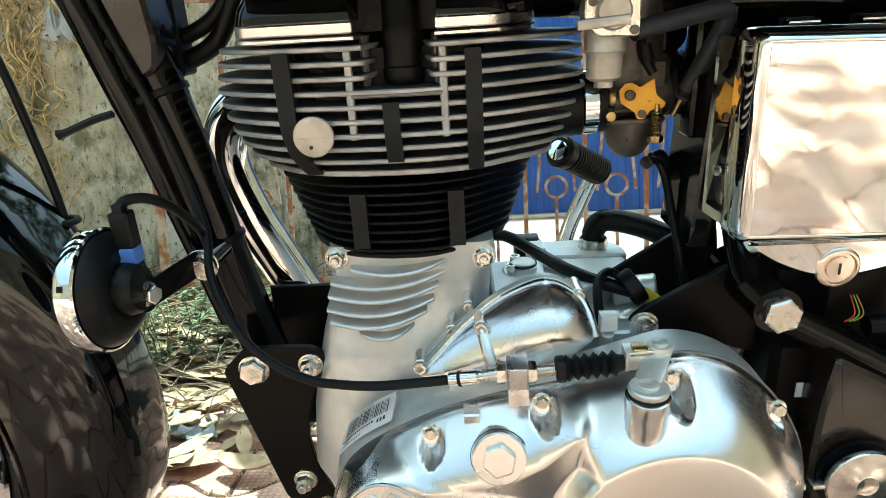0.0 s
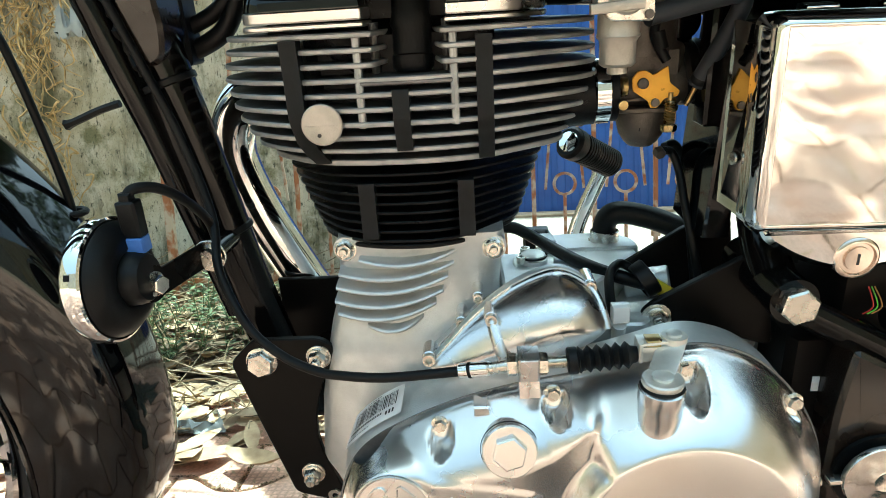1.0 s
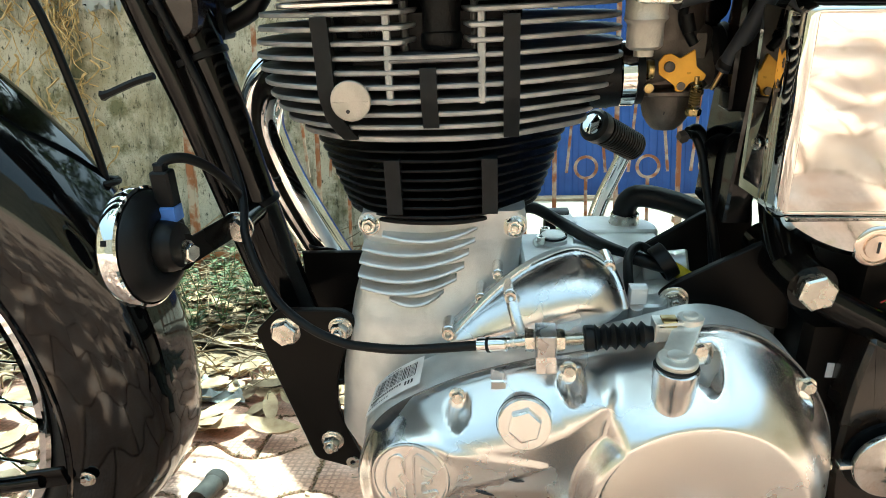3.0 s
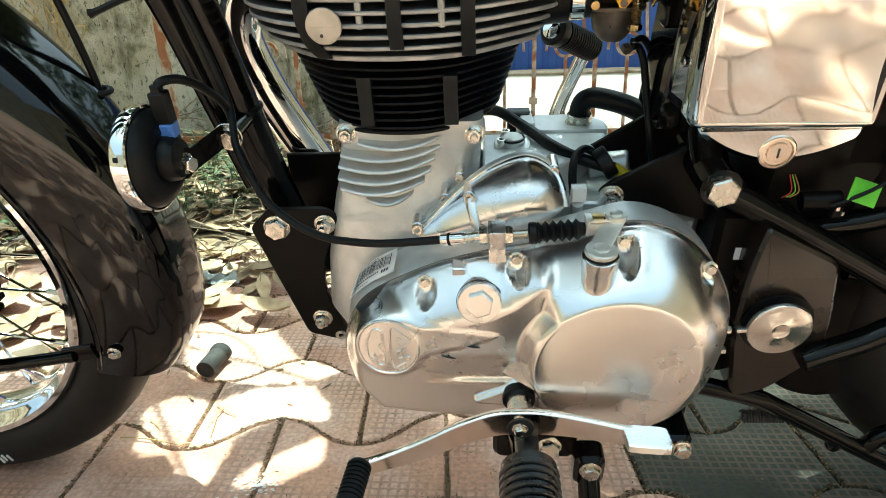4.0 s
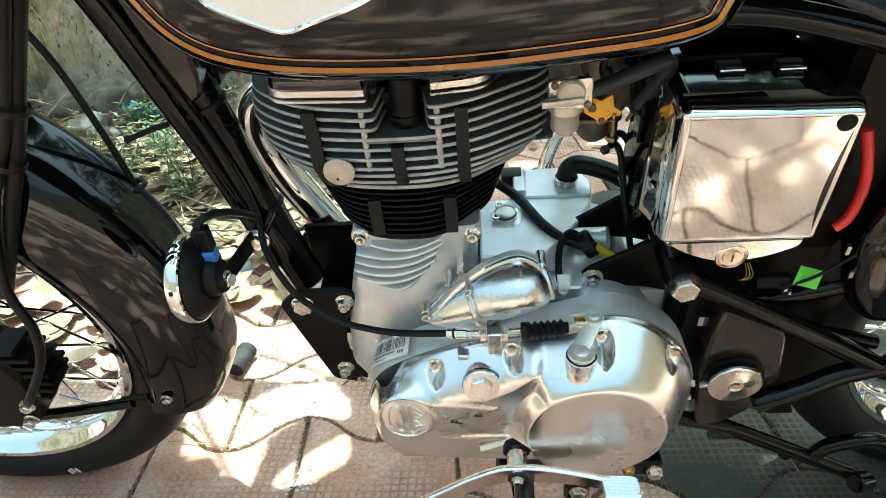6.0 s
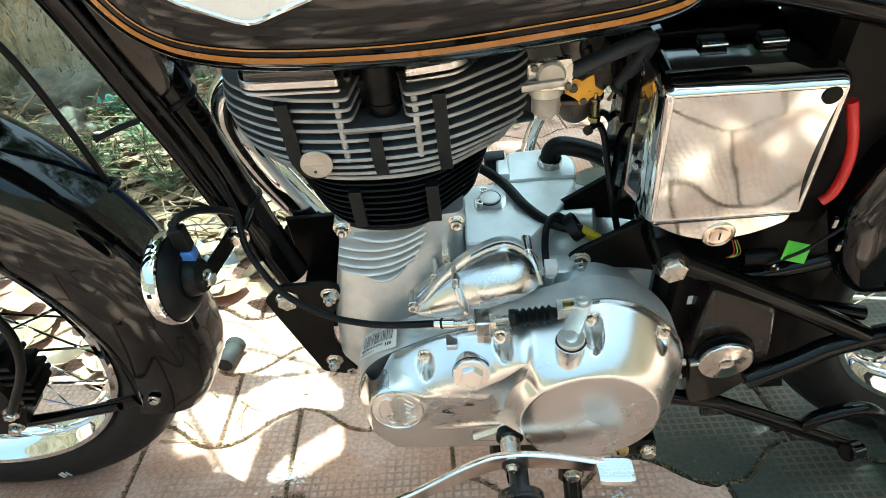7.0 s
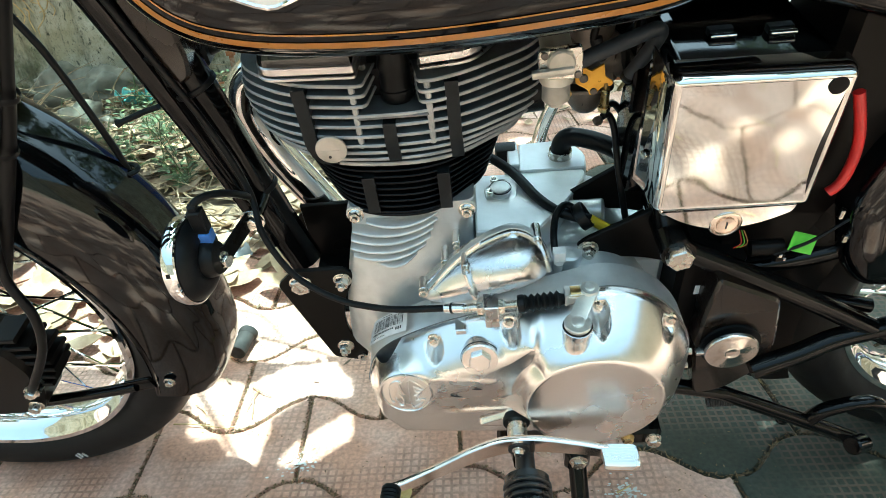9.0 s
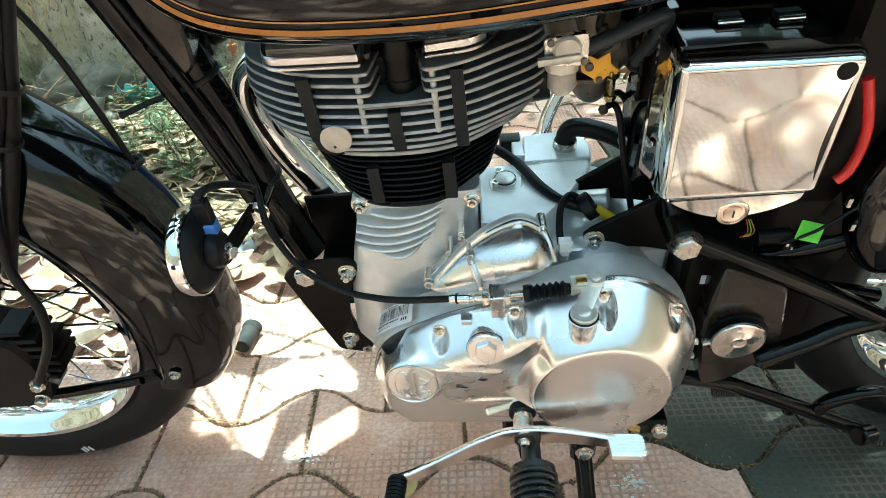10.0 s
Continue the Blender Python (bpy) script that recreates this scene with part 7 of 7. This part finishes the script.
def paver_shape(kind, simple=False):
    o = inset(paver_outline(kind, 8 if simple else 14), 0.0028)
    if simple:
        return slab(o, -0.014, 0.0, 0)
    i1, i2 = inset(o, 0.0012), inset(o, 0.0042)
    v, f = loft([[(p.x, p.y, z) for p in loop] for loop, z in ((o, -0.030), (o, -0.0045), (i1, -0.0016), (i2, 0.0))])
    return v, f


pavement = setting("pavement", ([(-0.05, 0.0, -0.0125), (0.05, 0.0, -0.0125), (0.05, 0.1, -0.0125), (-0.05, 0.1, -0.0125)], [(0, 1, 2, 3)]), DIRT, "yard paved with wavy interlocking red and grey blocks", "paving")
meshes = [[mesh_of(fixed(paver_shape(k)), m, "paver") for k in (0, 1)] for m in (PAVER, PAVER_GREY)]
rng = random.Random(4)
rest = []
count = 0
simple = [fixed(paver_shape(k, True)) for k in (0, 1)]
for j in range(-26, 10):
    for i in range(-26, 28):
        kind = j % 2
        cx = (i + 0.5 if kind == 0 else i + 1.0) * PX
        cy = (j + 0.5) * PY
        m = GRID @ pose(cx, cy, rng.uniform(-0.0012, 0.0006), rng.uniform(-0.5, 0.5), rng.uniform(-0.5, 0.5), rng.uniform(-0.5, 0.5))
        p = m.translation
        if p.y > 2.65 or abs(p.x) > 4.5 or p.y < -4.2:
            continue
        if p.x < -0.9 and p.y > 1.6:
            continue
        if -1.15 < p.x < 1.1 and 0.05 < p.y < 1.75 and count < 300:
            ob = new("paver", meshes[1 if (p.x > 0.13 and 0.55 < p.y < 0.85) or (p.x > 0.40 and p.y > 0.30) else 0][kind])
            ob.parent = pavement
            ob.matrix_basis = m
            count += 1
        else:
            rest.append(xf(simple[kind], m))
far = new("pavers_beyond", mesh_of(join(*rest), PAVER, "pavers_beyond"))
far.parent = pavement
tagged(far, "paving blocks of the outer yard", kind="stuff")


def joint_debris():
    """Crumbs of soil, bark and leaf swept into the joints."""
    rng = random.Random(77)
    shapes = []
    for j in range(-8, 11):
        for i in range(-4, 6):
            kind = j % 2
            cx = (i + 0.5 if kind == 0 else i + 1.0) * PX
            o = paver_outline(kind, 14)
            for k in range(len(o)):
                a, c = o[k], o[(k + 1) % len(o)]
                for _ in range(int((c - a).length / 0.0042 * (1.0 + 0.8 * noise.noise((cx * 4 + k, j * 3.1, 2)))) + 1):
                    p = a.lerp(c, rng.random()) + Vector((rng.gauss(0, 0.0022), rng.gauss(0, 0.0022)))
                    q = GRID @ Vector((cx + p.x, (j + 0.5) * PY + p.y, 0))
                    if not (-1.0 < q.x < 0.95 and 0.2 < q.y < 1.5) and not (0.1 < q.x < 1.1 and -0.9 < q.y < 0.21) and not (-0.1 < q.x < 1.3 and 1.49 < q.y < 2.5):
                        continue
                    L, W = rng.uniform(0.0012, 0.0055), rng.uniform(0.0006, 0.0016)
                    t = rng.uniform(0, 6.28)
                    u, w = Vector((math.cos(t), math.sin(t), rng.uniform(-.3, .3))) * L, Vector((-math.sin(t), math.cos(t), 0)) * W
                    up = Vector((0, 0, W * 1.2))
                    q = Vector((q.x, q.y, rng.uniform(-0.003, 0.0012)))
                    shapes.append(([tuple(q - u), tuple(q - w), tuple(q + up), tuple(q + w), tuple(q + u)], [(0, 1, 2), (0, 2, 3), (4, 2, 1), (4, 3, 2)]))
    ob = new("joint_debris", mesh_of(join(*shapes), CRUMB, "joint_debris"))
    tagged(ob, "brown crumbs of soil and bark in the paving joints", "debris", kind="stuff")
    specks = []
    for _ in range(900):
        q = Vector((rng.uniform(-0.9, 0.8), rng.uniform(0.25, 1.4), 0.0008))
        L, W = rng.uniform(0.0008, 0.0035), rng.uniform(0.0004, 0.0012)
        t = rng.uniform(0, 6.28)
        u, w = Vector((math.cos(t), math.sin(t), 0.0)) * L, Vector((-math.sin(t), math.cos(t), 0)) * W
        up = Vector((0, 0, W))
        specks.append(([tuple(q - u), tuple(q - w), tuple(q + up), tuple(q + w), tuple(q + u)], [(0, 1, 2), (0, 2, 3), (4, 2, 1), (4, 3, 2)]))
    tagged(new("grit", mesh_of(join(*specks), CRUMB, "grit")), "dark grit scattered over the paving", "grit", kind="stuff")


CRUMB = mat("soil_crumb", (0.11, 0.075, 0.04), 0.95, 0.0, (0.24, 0.17, 0.08), 60, per_island=0.5)
joint_debris()


def straws():
    rng = random.Random(6)
    lines = [((-0.392, 0.756), (-0.366, 0.674)), ((-0.39, 0.754), (-0.346, 0.725)), ((-0.50, 0.668), (-0.40, 0.652)), ((-0.478, 0.712), (-0.452, 0.690)), ((-0.372, 0.742), (-0.381, 0.690)), ((-0.40, 0.652), (-0.372, 0.648)), ((0.205, 0.50), (0.226, 0.512)), ((-0.02, 0.70), (0.0, 0.688))]
    shapes = []
    for (ax, ay), (bx, by) in lines:
        a, c = Vector((ax, ay, 0.003)), Vector((bx, by, 0.0025))
        shapes.append(tube([a, a.lerp(c, 0.5) + Vector((rng.uniform(-.006, .006), rng.uniform(-.006, .006), 0.003)), c], [0.0013, 0.0008], 5, 4))
    for _ in range(70):
        a = Vector((rng.uniform(0.0, 1.3), rng.uniform(-1.9, 0.1), 0.003))
        t, L = rng.uniform(0, 6.28), rng.uniform(0.015, 0.07)
        c = a + Vector((math.cos(t), math.sin(t), 0)) * L
        shapes.append(tube([a, a.lerp(c, 0.5) + Vector((rng.uniform(-.008, .008), rng.uniform(-.008, .008), 0.004)), c], [0.0016, 0.001], 5, 4))
    tagged(new("straw", mesh_of(join(*shapes), STRAW, "straw")), "loose dry straws lying on the paving", "straw", kind="stuff")
    # dried white splashes
    spl = mat("dried_white_splash", (0.72, 0.72, 0.68), 0.8)
    for cx, cy, r in ((0.218, 0.505, 0.016), (-0.258, 0.576, 0.022), (0.095, 0.49, 0.014)):
        v, f = [], []
        for nb in range(90):
            a, d = rng.uniform(0, 6.28), abs(rng.gauss(0, r))
            q, s = Vector((cx + d * math.cos(a), cy + 0.7 * d * math.sin(a), 0.0009)), rng.uniform(0.0006, 0.0026)
            n = rng.randint(5, 7)
            o = len(v)
            for k in range(n):
                t = 6.283 * k / n
                v.append((q.x + s * (1 + 0.4 * rng.random()) * math.cos(t), q.y + s * 0.8 * math.sin(t), 0.0008 + 0.00002 * nb))
            f.append(tuple(range(o, o + n)))
        tagged(new("dried_splash", mesh_of((v, f), spl, "dried_splash")), "dried white splash on the paving", "stain", kind="stuff")


straws()
